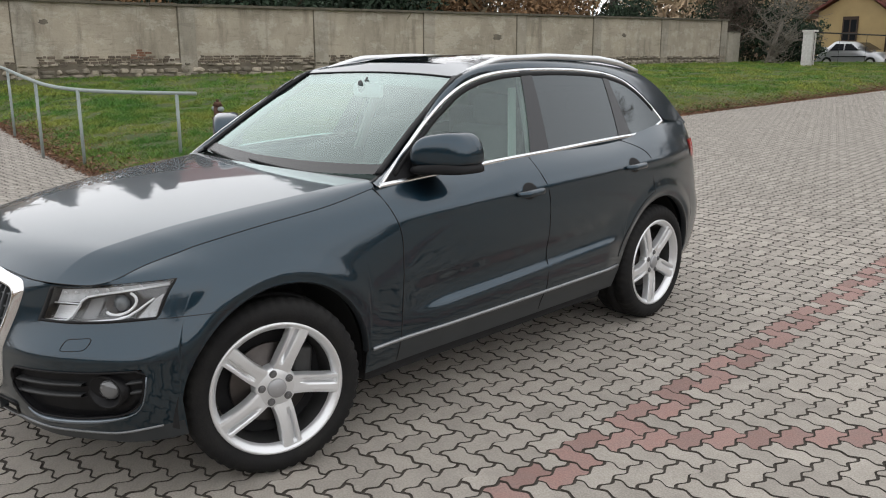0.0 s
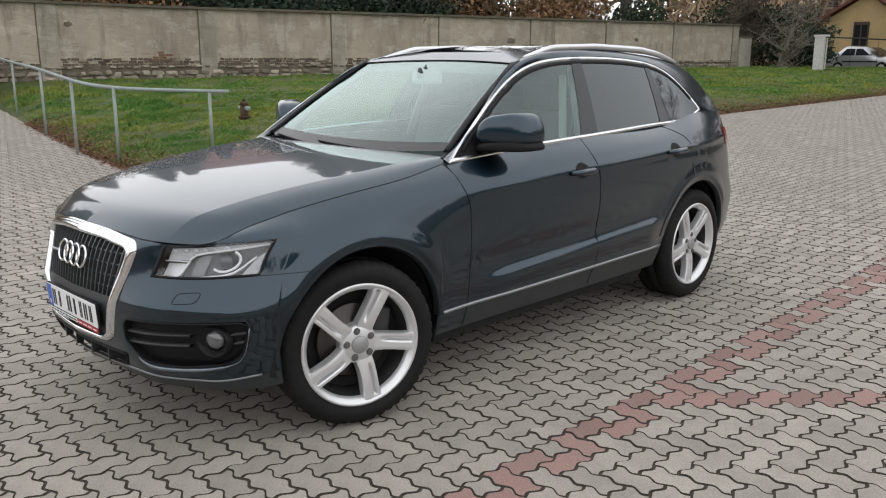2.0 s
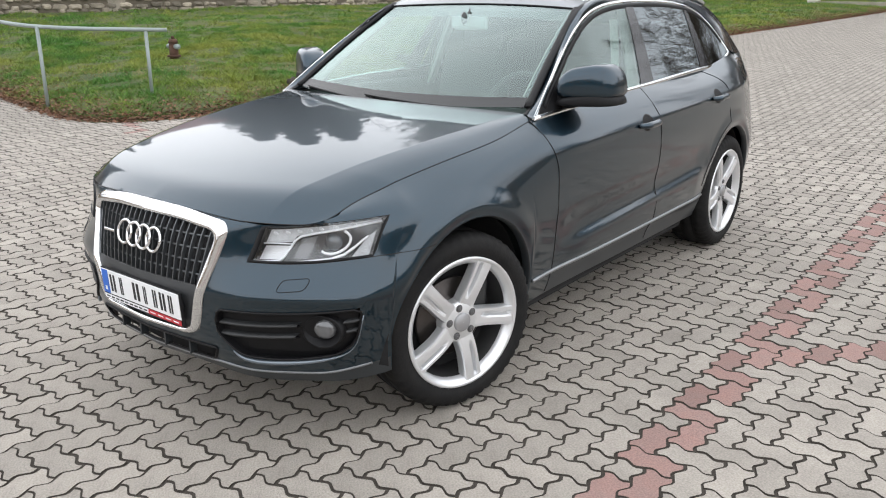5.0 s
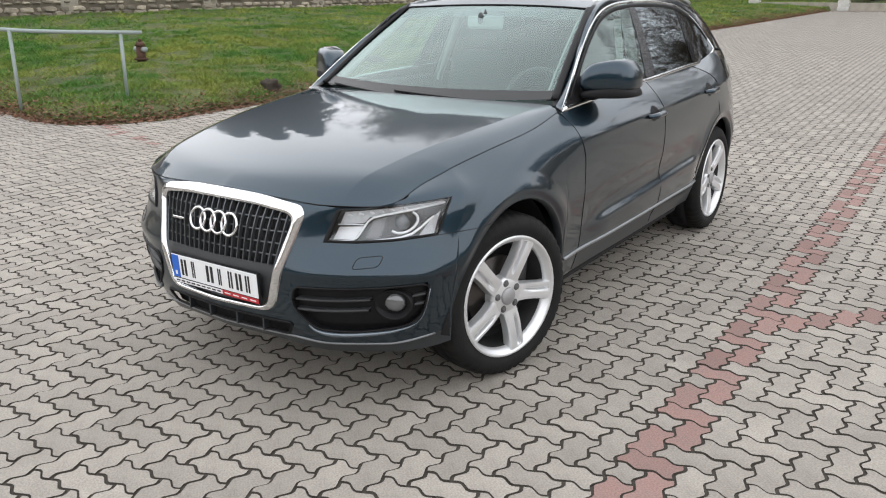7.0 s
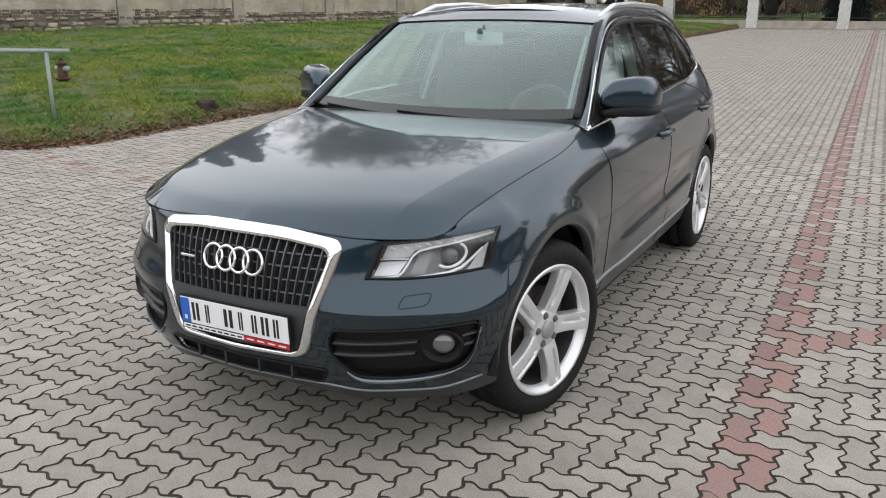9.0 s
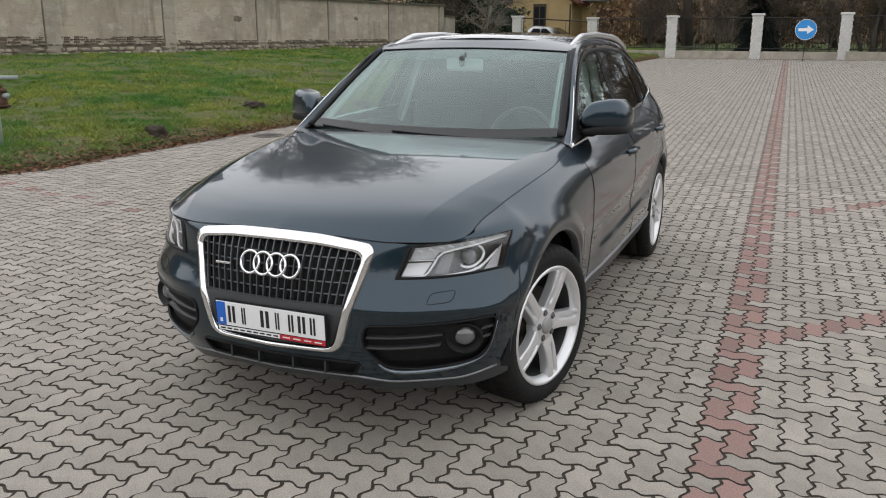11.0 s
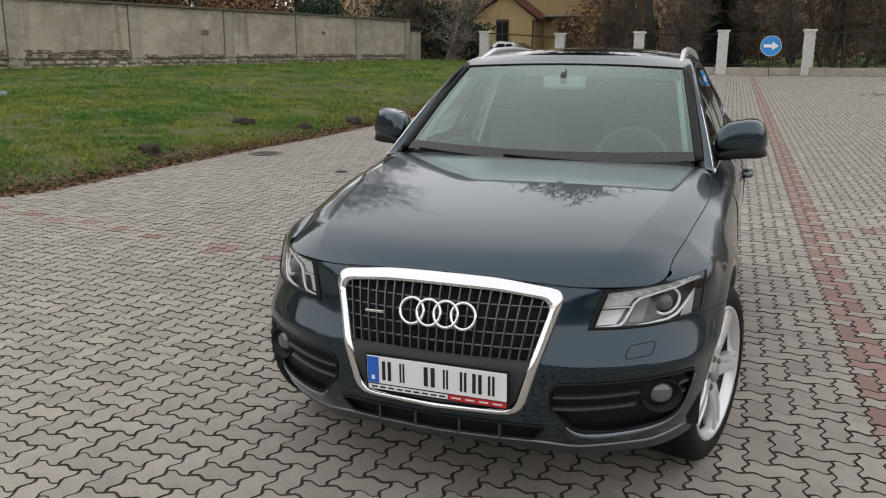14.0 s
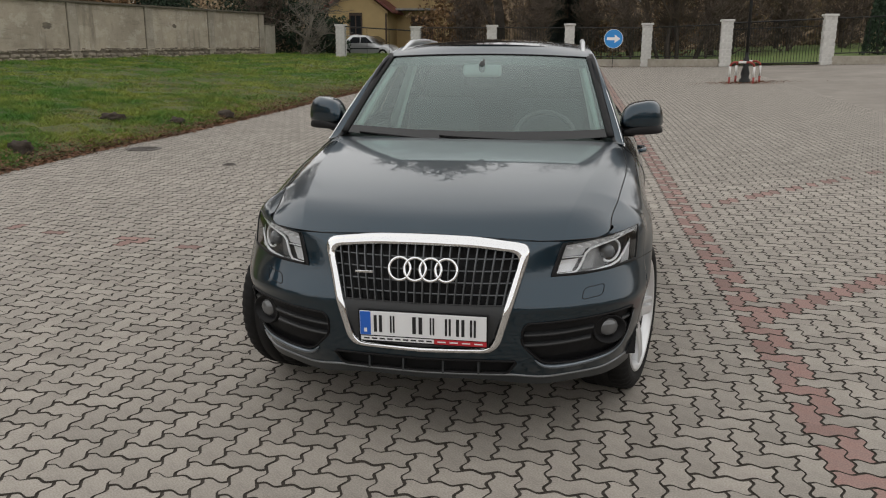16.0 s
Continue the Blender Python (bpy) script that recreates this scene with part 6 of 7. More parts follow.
# crumbling courses laid bare above the plinth
def crumble(s0, s1, seed):
    r = random.Random(seed)
    V, Fc = [], []
    for layer in range(4):
        s = s0 + 0.1 * layer
        while s < s1:
            L = r.uniform(0.10, 0.27)
            keep_ = 0.26 + 0.9 * noise.noise((s * 0.45, 7, 0)) + 0.35 * noise.noise((s * 1.9, 3, 0)) > 0.105 * (layer - 1.9) + 0.9 * smooth01(9.0, 14.0, s) * (layer > 1)
            if keep_ and r.random() < 0.93 and all(abs(s + L / 2 - p) > 0.30 for p in PIL):
                z = plinth_top(s) - 0.10 + 0.074 * layer + r.gauss(0, 0.005)
                out = r.uniform(0.008, 0.045)
                hh_ = r.uniform(0.054, 0.072)
                o = len(V)
                for u_, o_, z_ in ((0, -0.04, 0), (L, -0.04, 0), (L, -0.04, hh_), (0, -0.04, hh_), (0.012, out, 0.006), (L - 0.012, out * r.uniform(0.6, 1.2), 0.006), (L - 0.012, out * 0.8, hh_ - 0.006), (0.012, out * r.uniform(0.5, 1.1), hh_ - 0.006)):
                    V.append(wpt(s + u_ + r.gauss(0, 0.006), o_, z + z_ + r.gauss(0, 0.004)))
                for f in ((4, 5, 6, 7), (0, 1, 5, 4), (1, 2, 6, 5), (2, 3, 7, 6), (3, 0, 4, 7)):
                    Fc.append(tuple(o + k_ for k_ in f))
            s += L + 0.012
    ob = mesh_ob("bare_courses", V, Fc, mat("damp_old_brick", (0.15, 0.118, 0.088), 0.95, var=0.5, scale=3, bump=0.8, bscale=14, second=(0.075, 0.062, 0.048), island=0.28), wall, "damp crumbling masonry above the plinth")
    tagged(ob, kind="stuff")


crumble(-17.6, 31, 8)
# bricks laid bare where plaster fell
for r_, (s0, n) in enumerate(((-0.30, 3), (-0.28, 2), (-0.10, 2), (-0.12, 1))):
    for k in range(n):
        bm = bmesh.new()
        u = s0 + 0.225 * k
        z = 1.525 + 0.070 * r_
        wall_block(bm, u, u + 0.205 - 0.03 * (r_ == 3), z, z, z + 0.056, z + 0.056, 0.008, -0.05)
        part("brick", bm, OLDBRICK, wall)


def scar(s0, z0, w, h, material, seed):
    """A patch where the render broke away, ragged in outline."""
    r = random.Random(seed)
    bm = bmesh.new()
    N = 18
    c = bm.verts.new(wpt(s0, 0.004, z0))
    ring = []
    for k in range(N):
        t = 2 * math.pi * k / N
        q = r.uniform(0.7, 1.15)
        ring.append(bm.verts.new(wpt(s0 + w * q * math.cos(t), 0.007, z0 + h * q * math.sin(t))))
    out = [bm.verts.new(v.co - Vector(WALL_N) * 0.03) for v in ring]
    for k in range(N):
        bm.faces.new((c, ring[k], ring[(k + 1) % N]))
        bm.faces.new((ring[k], out[k], out[(k + 1) % N], ring[(k + 1) % N]))
    part("bare_patch", bm, material, wall, "patch of broken render, dark for its hollow")


DARKRENDER = mat("bare_dark_render", (0.19, 0.165, 0.13), 0.95, var=0.5, scale=5, bump=0.8, bscale=14)
PALEPATCH = mat("pale_plaster_repair", (0.50, 0.46, 0.38), 0.92, var=0.3, scale=3, bump=0.4, bscale=10)
# no recess is cut: the dark colour gives the shade of a small hole
scar(14.5, 2.33, 0.26, 0.13, DARKRENDER, 1)
scar(22.6, 2.52, 0.16, 0.09, DARKRENDER, 2)
scar(-2.6, 2.52, 0.13, 0.08, DARKRENDER, 3)
bm = bmesh.new()
wall_block(bm, 31.35, 32.45, 0.7, 0.7, 2.84, 2.80, 0.06, -0.5)
part("end_post", bm, PALEPATCH, wall, "pale plastered stub at the wall's end")
bm = bmesh.new()
wall_block(bm, 31.2, 32.6, 2.80, 2.80, 2.88, 2.86, 0.12, -0.55)
part("end_cap", bm, COPING, wall)


# ---- fence along the far side ----
DIRTYWHITE = mat("dirty_whitewash", (0.46, 0.42, 0.36), 0.9, var=0.45, scale=2.2, bump=0.5, bscale=14, second=(0.27, 0.245, 0.20))
POSTS = [(-12.3, 39.8, 1.72), (-8.1, 39.1, 1.80), (-4.1, 38.5, 1.86), (-0.25, 38.1, 1.92), (3.42, 38.1, 1.94), (6.66, 35.3, 1.93), (10.43, 33.5, 1.95), (12.9, 32.4, 1.98), (16.5, 30.8, 2.0)]


def fence_post(x, y, h):
    z = max(pave_z(x, y), 0.0) if x > -9 else 0.98
    p = thing("fence_post", "whitewashed brick fence post with a flat cap", "fence post", pose(x, y, z), "posts of the far fence")
    rows_ = 13
    bh = h / rows_
    if not BRICKS:
        bm = bmesh.new()
        box(bm, 0, 0, 0, 0.235, 0.115, 0.13, 0.006)
        b0 = part("brick", bm, WHITEWASH, p)
        BRICKS.append(b0)
        first = True
    else:
        first = False
    bm = bmesh.new()
    box(bm, 0, 0, h / 2 - 0.1, 0.42, 0.42, h + 0.2)
    part("core", bm, WHITEWASH, p, "white brick shaft")
    for r_ in range(rows_):
        for k in (-1, 1):
            for face in (0, 1, 2, 3):
                m = Matrix.Rotation(face * math.pi / 2, 4, "Z") @ Matrix.Translation((k * 0.118 + (0.06 if r_ % 2 else -0.06) * 0.3, -0.168, bh * (r_ + 0.5))) @ Matrix.Diagonal((0.92, 1, bh / 0.142, 1))
                if face in (2,):
                    continue
                if first:
                    b0.matrix_basis = m
                    first = False
                else:
                    share(BRICKS[0], m, p)
    bm = bmesh.new()
    box(bm, 0, 0, h + 0.045, 0.56, 0.56, 0.09, 0.012)
    part("cap", bm, WHITEWASH, p, "pale capstone")


BRICKS = []
for x, y, h in POSTS:
    fence_post(x, y, h)


def fence_panel(p, q, zb, zt, step, label, frame_r=0.022, low=0.34, gate=False):
    a, b = Vector((p[0], p[1], 0)), Vector((q[0], q[1], 0))
    d = (b - a).normalized()
    a, b = a + d * 0.24, b - d * 0.24
    L = (b - a).length
    za = pave_z(a.x, a.y) if a.x > -9 else 1.0
    zc = pave_z(b.x, b.y) if b.x > -9 else 1.0
    f = thing("iron_gate" if gate else "iron_fence", label, "gate" if gate else "fence", Matrix.Translation((a.x, a.y, 0)) @ Matrix.Rotation(math.atan2(d.y, d.x), 4, "Z"), "" if gate else "panels of the far fence")

    def bar_(name, p0, p1, r):
        bm = bmesh.new()
        cyl(bm, p0, p1, r, n=4)
        return part(name, bm, BLACKIRON, f)
    bar_("top_rail", (0, 0, za + zt), (L, 0, zc + zt), frame_r)
    bar_("bottom_rail", (0, 0, za + zb), (L, 0, zc + zb), frame_r)
    bar_("mid_rail", (0, 0, za + zt - 0.28), (L, 0, zc + zt - 0.28), frame_r * 0.7) if gate else None
    n = max(2, int(L / step))
    first = None
    for k in range(n + 1):
        t = k / n
        z0 = za + (zc - za) * t
        if first is None:
            first = bar_("bar", (0, 0, zb), (0, 0, zt), 0.010)
            first.matrix_basis = Matrix.Translation((0, 0, z0))
        else:
            share(first, Matrix.Translation((L * t, 0, z0)), f)
    if low:
        g = thing("low_wall", "low whitewashed brick wall under the fence", "low wall", None, "low walls of the far fence")
        nb = int(L / 0.26)
        bm = bmesh.new()
        for k in range(nb):
            for r_ in range(3):
                u = L * (k + 0.5 * (r_ % 2) * 0.8) / nb
                c = a + d * (u + 0.13)
                box(bm, 0, 0, 0, 0.245, 0.30, low / 3 - 0.012, 0.0, Matrix.Translation((c.x, c.y, za + (zc - za) * u / L + low / 3 * (r_ + 0.5))) @ Matrix.Rotation(math.atan2(d.y, d.x), 4, "Z"))
        o = part("bricks", bm, DIRTYWHITE, g)
        tagged(o, kind="stuff")
        bm = bmesh.new()
        box(bm, 0, 0, 0, L, 0.27, low + 0.3, 0, Matrix.Translation(((a.x + b.x) / 2, (a.y + b.y) / 2, (za + zc) / 2 + low / 2 - 0.16)) @ Matrix.Rotation(math.atan2(d.y, d.x), 4, "Z"))
        part("core", bm, DIRTYWHITE, g)


fence_panel(POSTS[0], POSTS[1], 0.15, 1.68, 1.2, "open black pipe fence panel", 0.03, 0)
for k in (1, 2, 3, 4):
    fence_panel(POSTS[k], POSTS[k + 1], 0.46, 1.82, 0.13, "black iron fence panel on a low white wall")
fence_panel(POSTS[5], POSTS[6], 0.10, 1.86, 0.115, "black iron barred driveway gate, closed", 0.028, 0, True)
for k in (6, 7):
    fence_panel(POSTS[k], POSTS[k + 1], 0.46, 1.86, 0.28, "black iron fence panel on a low white wall")


# ---- round traffic sign ----
def road_sign(x, y, z):
    s = thing("road_sign", "round blue road sign with a white arrow", "road sign", pose(x, y, 0, 0, 0, 2))
    bm = bmesh.new()
    cyl(bm, (0, 0.03, pave_z(x, y) - 0.2), (0, 0.03, z + 0.30), 0.014, n=10)
    part("pole", bm, BLACKIRON, s, "", True)
    bm = bmesh.new()
    cyl(bm, (0, -0.004, z), (0, 0.012, z), 0.43, n=48)
    part("disc", bm, SIGNBLUE, s, "blue disc")
    V, Fc = tube([(0.422 * math.cos(a), -0.008, z + 0.422 * math.sin(a)) for a in np.linspace(0, 6.283, 48, endpoint=False)], 0.010, 6, 0.5, True, (0, 1, 0))
    mesh_ob("rim", V, Fc, SIGNWHITE, s, "", True)
    bm = bmesh.new()
    pts_ = [(-0.30, -0.065), (0.05, -0.065), (0.05, -0.19), (0.31, 0.0), (0.05, 0.19), (0.05, 0.065), (-0.30, 0.065)]
    vs = [bm.verts.new((u, -0.009, z + v)) for u, v in pts_]
    f = bm.faces.new(vs)
    r_ = bmesh.ops.extrude_face_region(bm, geom=[f])
    bmesh.ops.translate(bm, vec=(0, 0.004, 0), verts=[v for v in r_["geom"] if isinstance(v, bmesh.types.BMVert)])
    part("arrow", bm, SIGNWHITE, s, "white arrow")


road_sign(1.80, 36.2, 2.03)


# ---- lamp post with its barrier ----
def hoop(x, y, rz):
    h = thing("barrier_hoop", "red and white striped steel hoop guarding the lamp post", "barrier", pose(x, y, pave_z(x, y), 0, 0, rz), "hoops round the lamp post")
    w, t = 0.37, 0.66
    path = [(-w, 0, -0.1), (-w, 0, 0.2), (-w, 0, 0.4), (-w, 0, 0.53), (-w + 0.03, 0, 0.61), (-w + 0.12, 0, t), (-0.12, 0, t), (0.12, 0, t), (w - 0.12, 0, t), (w - 0.03, 0, 0.61), (w, 0, 0.53), (w, 0, 0.4), (w, 0, 0.2), (w, 0, -0.1)]
    cuts = [(0, 1), (1, 3), (3, 6), (6, 7), (7, 10), (10, 12), (12, 13)]
    for k, (a, b) in enumerate(cuts):
        V, Fc = tube(path[a:b + 1], 0.034, 10, 1.0, False, (0, 1, 0))
        mesh_ob("pipe", V, Fc, BARRED if k % 2 == 0 else BARWHITE, h, "red painted pipe" if k % 2 == 0 else "white painted pipe", True)


hoop(5.50, 24.22, -20)
hoop(5.80, 24.85, -20)


def lamp_post(x, y):
    z = pave_z(x, y)
    p = thing("street_lamp", "black iron lamp post with a stout base", "street lamp", pose(x, y, z))
    V, Fc = lathe([(-0.05, 0.17), (0.10, 0.17), (0.16, 0.12), (0.30, 0.14), (0.50, 0.09), (0.72, 0.10), (0.80, 0.06), (0.95, 0.055)], 16)
    o = mesh_ob("base", V, Fc, BLACKIRON, p, "", True)
    o.matrix_basis = Matrix.Rotation(-math.pi / 2, 4, "Y")
    bm = bmesh.new()
    cyl(bm, (0, 0, 0.9), (0, 0, 4.6), 0.05, 0.04, 12)
    part("pole", bm, BLACKIRON, p, "", True)


lamp_post(5.66, 24.52)


# ---- house beyond the fence ----
def house():
    h = thing("house", "ochre rendered house with a red metal roof", "house")
    z0, x0, x1, y0 = 0.85, -18.0, -13.6, 56.0
    bm = bmesh.new()
    pts_ = [(x0, z0), (x1, z0), (x1, 4.15), ((x0 + x1) / 2 + 0.1, 5.75), (x0, 4.35)]
    fr = [bm.verts.new((x, y0, z)) for x, z in pts_]
    bk = [bm.verts.new((x, y0 + 8, z)) for x, z in pts_]
    bm.faces.new(fr)
    bm.faces.new(bk[::-1])
    for k in range(5):
        bm.faces.new((fr[k], bk[k], bk[(k + 1) % 5], fr[(k + 1) % 5]))
    part("wall", bm, YELLOW, h)
    for s in (-1, 1):
        bm = bmesh.new()
        xa, za = (x0 + x1) / 2 + 0.1, 5.86
        xb, zb = (x0 - 0.55, 4.12) if s < 0 else (x1 + 0.55, 3.95)
        vs = [bm.verts.new(v) for v in ((xa, y0 - 0.5, za), (xb, y0 - 0.5, zb), (xb, y0 + 8, zb), (xa, y0 + 8, za), (xa, y0 - 0.5, za + 0.16), (xb, y0 - 0.5, zb + 0.16), (xb, y0 + 8, zb + 0.16), (xa, y0 + 8, za + 0.16))]
        for f in ((0, 1, 2, 3), (7, 6, 5, 4), (0, 4, 5, 1), (1, 5, 6, 2), (2, 6, 7, 3), (3, 7, 4, 0)):
            bm.faces.new([vs[i] for i in f])
        part("roof", bm, ROOF, h, "dull red metal roof")

    def window(x, z, w, t, y):
        bm = bmesh.new()
        box(bm, x, y - 0.03, z, w, 0.10, t)
        wo = part("window", bm, BROWNWOOD, h, "brown wooden window")
        for u in (-1, 1):
            for v, hh in ((0.22, 0.62), (-0.36, 0.22)):
                bm = bmesh.new()
                box(bm, x + u * w * 0.23, y - 0.075, z + v * t * 0.9 - (0.12 if v > 0 else 0), w * 0.36, 0.02, t * (0.50 if v > 0 else 0.26))
                part("pane", bm, DARKPANE, wo)
        bm = bmesh.new()
        box(bm, x, y - 0.10, z - t / 2 - 0.05, w + 0.2, 0.2, 0.07)
        part("sill", bm, GREYWALL, wo)
    window(-15.95, 3.27, 0.95, 1.55, y0)
    bm = bmesh.new()
    cyl(bm, (x1 - 0.1, y0 - 0.08, z0), (x1 - 0.1, y0 - 0.08, 4.0), 0.06, n=8)
    part("downpipe", bm, BROWNWOOD, h, "", True)
    bm = bmesh.new()
    box(bm, (x0 + x1) / 2, y0 - 0.02, z0 + 0.2, x1 - x0 + 0.1, 0.12, 0.5)
    part("base_course", bm, GREYWALL, h)
    # the taller part behind
    bm = bmesh.new()
    box(bm, -13.0, y0 + 5.5, 4.2, 6.0, 5.0, 6.8)
    part("wall", bm, YELLOW, h)
    bm = bmesh.new()
    box(bm, -11.6, y0 + 2.9, 2.6, 1.7, 0.25, 2.6)
    part("door", bm, BROWNWOOD, h, "dark recessed doorway")
    bm = bmesh.new()
    box(bm, -11.6, y0 + 2.4, 4.35, 3.6, 1.6, 0.12)
    part("porch_roof", bm, GREYWALL, h)


house()


def silver_car(x, y, z, rz):
    c = thing("hatchback", "small silver hatchback parked before the house", "car", pose(x, y, z, 0, 0, rz))
    prof = spline([0, 0.06, 0.16, 0.30, 0.40, 0.52, 0.66, 0.80, 0.92, 0.98, 1.0], [0.55, 0.78, 0.90, 0.98, 1.24, 1.44, 1.48, 1.42, 1.12, 0.95, 0.55])
    rows = []
    for t in np.linspace(0, 1, 40):
        xx = -1.95 + 3.9 * t
        zt = float(prof(t)[0])
        row = []
        for k in np.linspace(-1, 1, 17):
            a = k * math.pi / 2
            w = 0.82 * (1 - 0.12 * abs(2 * t - 1) ** 4)
            zz = 0.28 + (zt - 0.28) * math.cos(a) ** 0.45 if abs(k) < 1 else 0.28
            shrink = 1 - 0.22 * smooth01(0.9, 1.45, zz)
            row.append((xx, w * math.copysign(abs(math.sin(a)) ** 0.5, k) * shrink if abs(k) > 1e-6 else 0.0, zz))
        rows.append(row)
    V, Fc = grid_mesh(rows)
    mesh_ob("body", V, Fc, SILVERCAR, c, "silver body", True)
    for s in (1, -1):
        for xa, xb, xt, xu in ((-0.55, 0.28, -0.05, 0.30), (0.34, 1.15, 0.36, 0.85)):
            bm = bmesh.new()
            q = [bm.verts.new((xx, s * yy, zz)) for xx, yy, zz in ((xa, 0.815, 0.96), (xb, 0.815, 0.96), (xu, 0.70, 1.33), (xt, 0.70, 1.33))]
            bm.faces.new(q)
            part("side_window", bm, DARKPANE, c)
        bm = bmesh.new()
        box(bm, 0, s * 0.835, 0.62, 2.0, 0.02, 0.06)
        part("rub_strip", bm, BLACK, c)
        bm = bmesh.new()
        box(bm, -0.62, s * 0.90, 1.0, 0.10, 0.16, 0.11, 0.02)
        part("mirror", bm, SILVERCAR, c)
        for xx in (-1.22, 1.25):
            V, Fc = lathe([(-0.16, 0.20), (-0.17, 0.29), (-0.02, 0.30), (0.0, 0.27), (0.0, 0.19), (-0.02, 0.18)], 28)
            wh = mesh_ob("wheel", V, Fc, TYRE, c, "", True)
            wh.matrix_basis = Matrix.Translation((xx, s * 0.84, 0.30)) @ Matrix.Rotation(s * math.pi / 2, 4, "Z")
            V, Fc = lathe([(-0.02, 0.18), (-0.03, 0.02)], 20)
            mesh_ob("wheel_trim", V, Fc, RIM, wh)
    bm = bmesh.new()
    q = [bm.verts.new(v) for v in ((-1.12, -0.66, 0.99), (-1.12, 0.66, 0.99), (-0.42, 0.56, 1.40), (-0.42, -0.56, 1.40))]
    bm.faces.new(q)
    part("windscreen", bm, DARKPANE, c)


silver_car(-13.2, 49.2, 0.92, 172)

bm = bmesh.new()
box(bm, 17.5, 72, 2.6, 16, 5, 4.2)
tagged(part("outbuilding", bm, GREYWALL, None), "pale grey rendered outbuilding far behind the gate", "building")
bm = bmesh.new()
box(bm, 17.5, 72, 4.85, 17, 6, 0.3)
part("roof", bm, ROOF, bpy.data.objects["outbuilding"])


bm = bmesh.new()
box(bm, -6.5, 78, 2.2, 9, 5, 4.6)
shed = tagged(part("outbuilding", bm, GREYWALL, None), "pale low building with a pinkish roof behind the trees", "building")
bm = bmesh.new()
box(bm, -6.5, 77.6, 4.8, 9.8, 6, 0.9)
part("roof", bm, mat("pinkish_roof_sheet", (0.42, 0.31, 0.30), 0.7, var=0.2, scale=2), shed, "pinkish roof")


# ---- trees ----
def bare_tree(name, label, height, trunk_r, seed, forks=3, spread=0.55, depth=5, lean=0.0, low=0.3, cat="tree", thin=0.006, bark=None):
    """A leafless tree: trunk as one part, limbs and twigs as the crown."""
    r = random.Random(seed)
    t = thing(name, label, cat)
    parts_ = {0: ([], []), 1: ([], [])}

    def limb(p, d, L, rad, level):
        n = 4 if level < 2 else 3
        pts_, rr = [p.copy()], [rad]
        q, dd = p.copy(), d.copy()
        kids = []
        for k in range(n):
            dd = (dd + Vector((r.gauss(0, 0.13), r.gauss(0, 0.13), r.gauss(0.03, 0.10)))).normalized()
            q = q + dd * (L / n)
            pts_.append(q.copy())
            rr.append(max(rad * (1 - 0.62 * (k + 1) / n), thin))
            if level < depth and (level > 0 or (k + 1) / n > low):
                for _ in range(forks if level < 2 else 2):
                    if r.random() < (0.85 if level < 3 else 0.7):
                        kids.append((q.copy(), dd.copy(), rr[-1]))
        V, Fc = tube(pts_, rr, 6 if level < 2 else (4 if level < 3 else 3))
        key = 0 if level == 0 else 1
        o = len(parts_[key][0])
        parts_[key][0].extend(V)
        parts_[key][1].extend([tuple(i + o for i in f) for f in Fc])
        for kp, kd, kr in kids:
            side = Vector((r.gauss(0, 1), r.gauss(0, 1), r.gauss(0.2, 0.5))).normalized()
            nd = (kd * (1 - spread) + side * spread + Vector((0, 0, 0.12))).normalized()
            limb(kp, nd, L * r.uniform(0.45, 0.68), kr * 0.62, level + 1)
    limb(Vector((0, 0, -0.3)), Vector((lean, 0, 1)).normalized(), height * 0.55, trunk_r, 0)
    mesh_ob("trunk", *parts_[0], bark or BARK, t, "grey trunk", True)
    mesh_ob("crown", *parts_[1], bark or TWIG, t, "bare twigs")
    return t


def leaf_cluster(name, n, centre, size, leaf, material, parent, label, seed, shell=0.5):
    """Many small leaves in an uneven cloud."""
    g = np.random.default_rng(seed)
    u = g.normal(size=(n, 3))
    u /= np.linalg.norm(u, axis=1)[:, None]
    rad = (shell + (1 - shell) * g.random(n)) ** 0.7
    lump = 1 + 0.35 * np.sin(u[:, 0] * 5 + seed) * np.sin(u[:, 1] * 4 + 2) + 0.25 * np.sin(u[:, 2] * 9 + seed)
    p = np.array(centre) + u * (rad * lump)[:, None] * np.array(size)
    a, b = g.normal(size=(n, 3)), g.normal(size=(n, 3))
    a /= np.linalg.norm(a, axis=1)[:, None]
    b -= a * (a * b).sum(1)[:, None]
    b /= np.linalg.norm(b, axis=1)[:, None]
    s = leaf * g.uniform(0.5, 1.4, n)[:, None]
    P = np.stack([p - a * s, p + b * s * 0.55, p + a * s, p - b * s * 0.55], 1).reshape(-1, 3)
    me = bpy.data.meshes.new(name)
    me.from_pydata(P.tolist(), [], np.arange(len(P)).reshape(-1, 4).tolist())
    me.materials.append(material)
    ob = new(name, me)
    if parent:
        ob.parent = parent
    if label:
        ob["label"] = label
    return ob


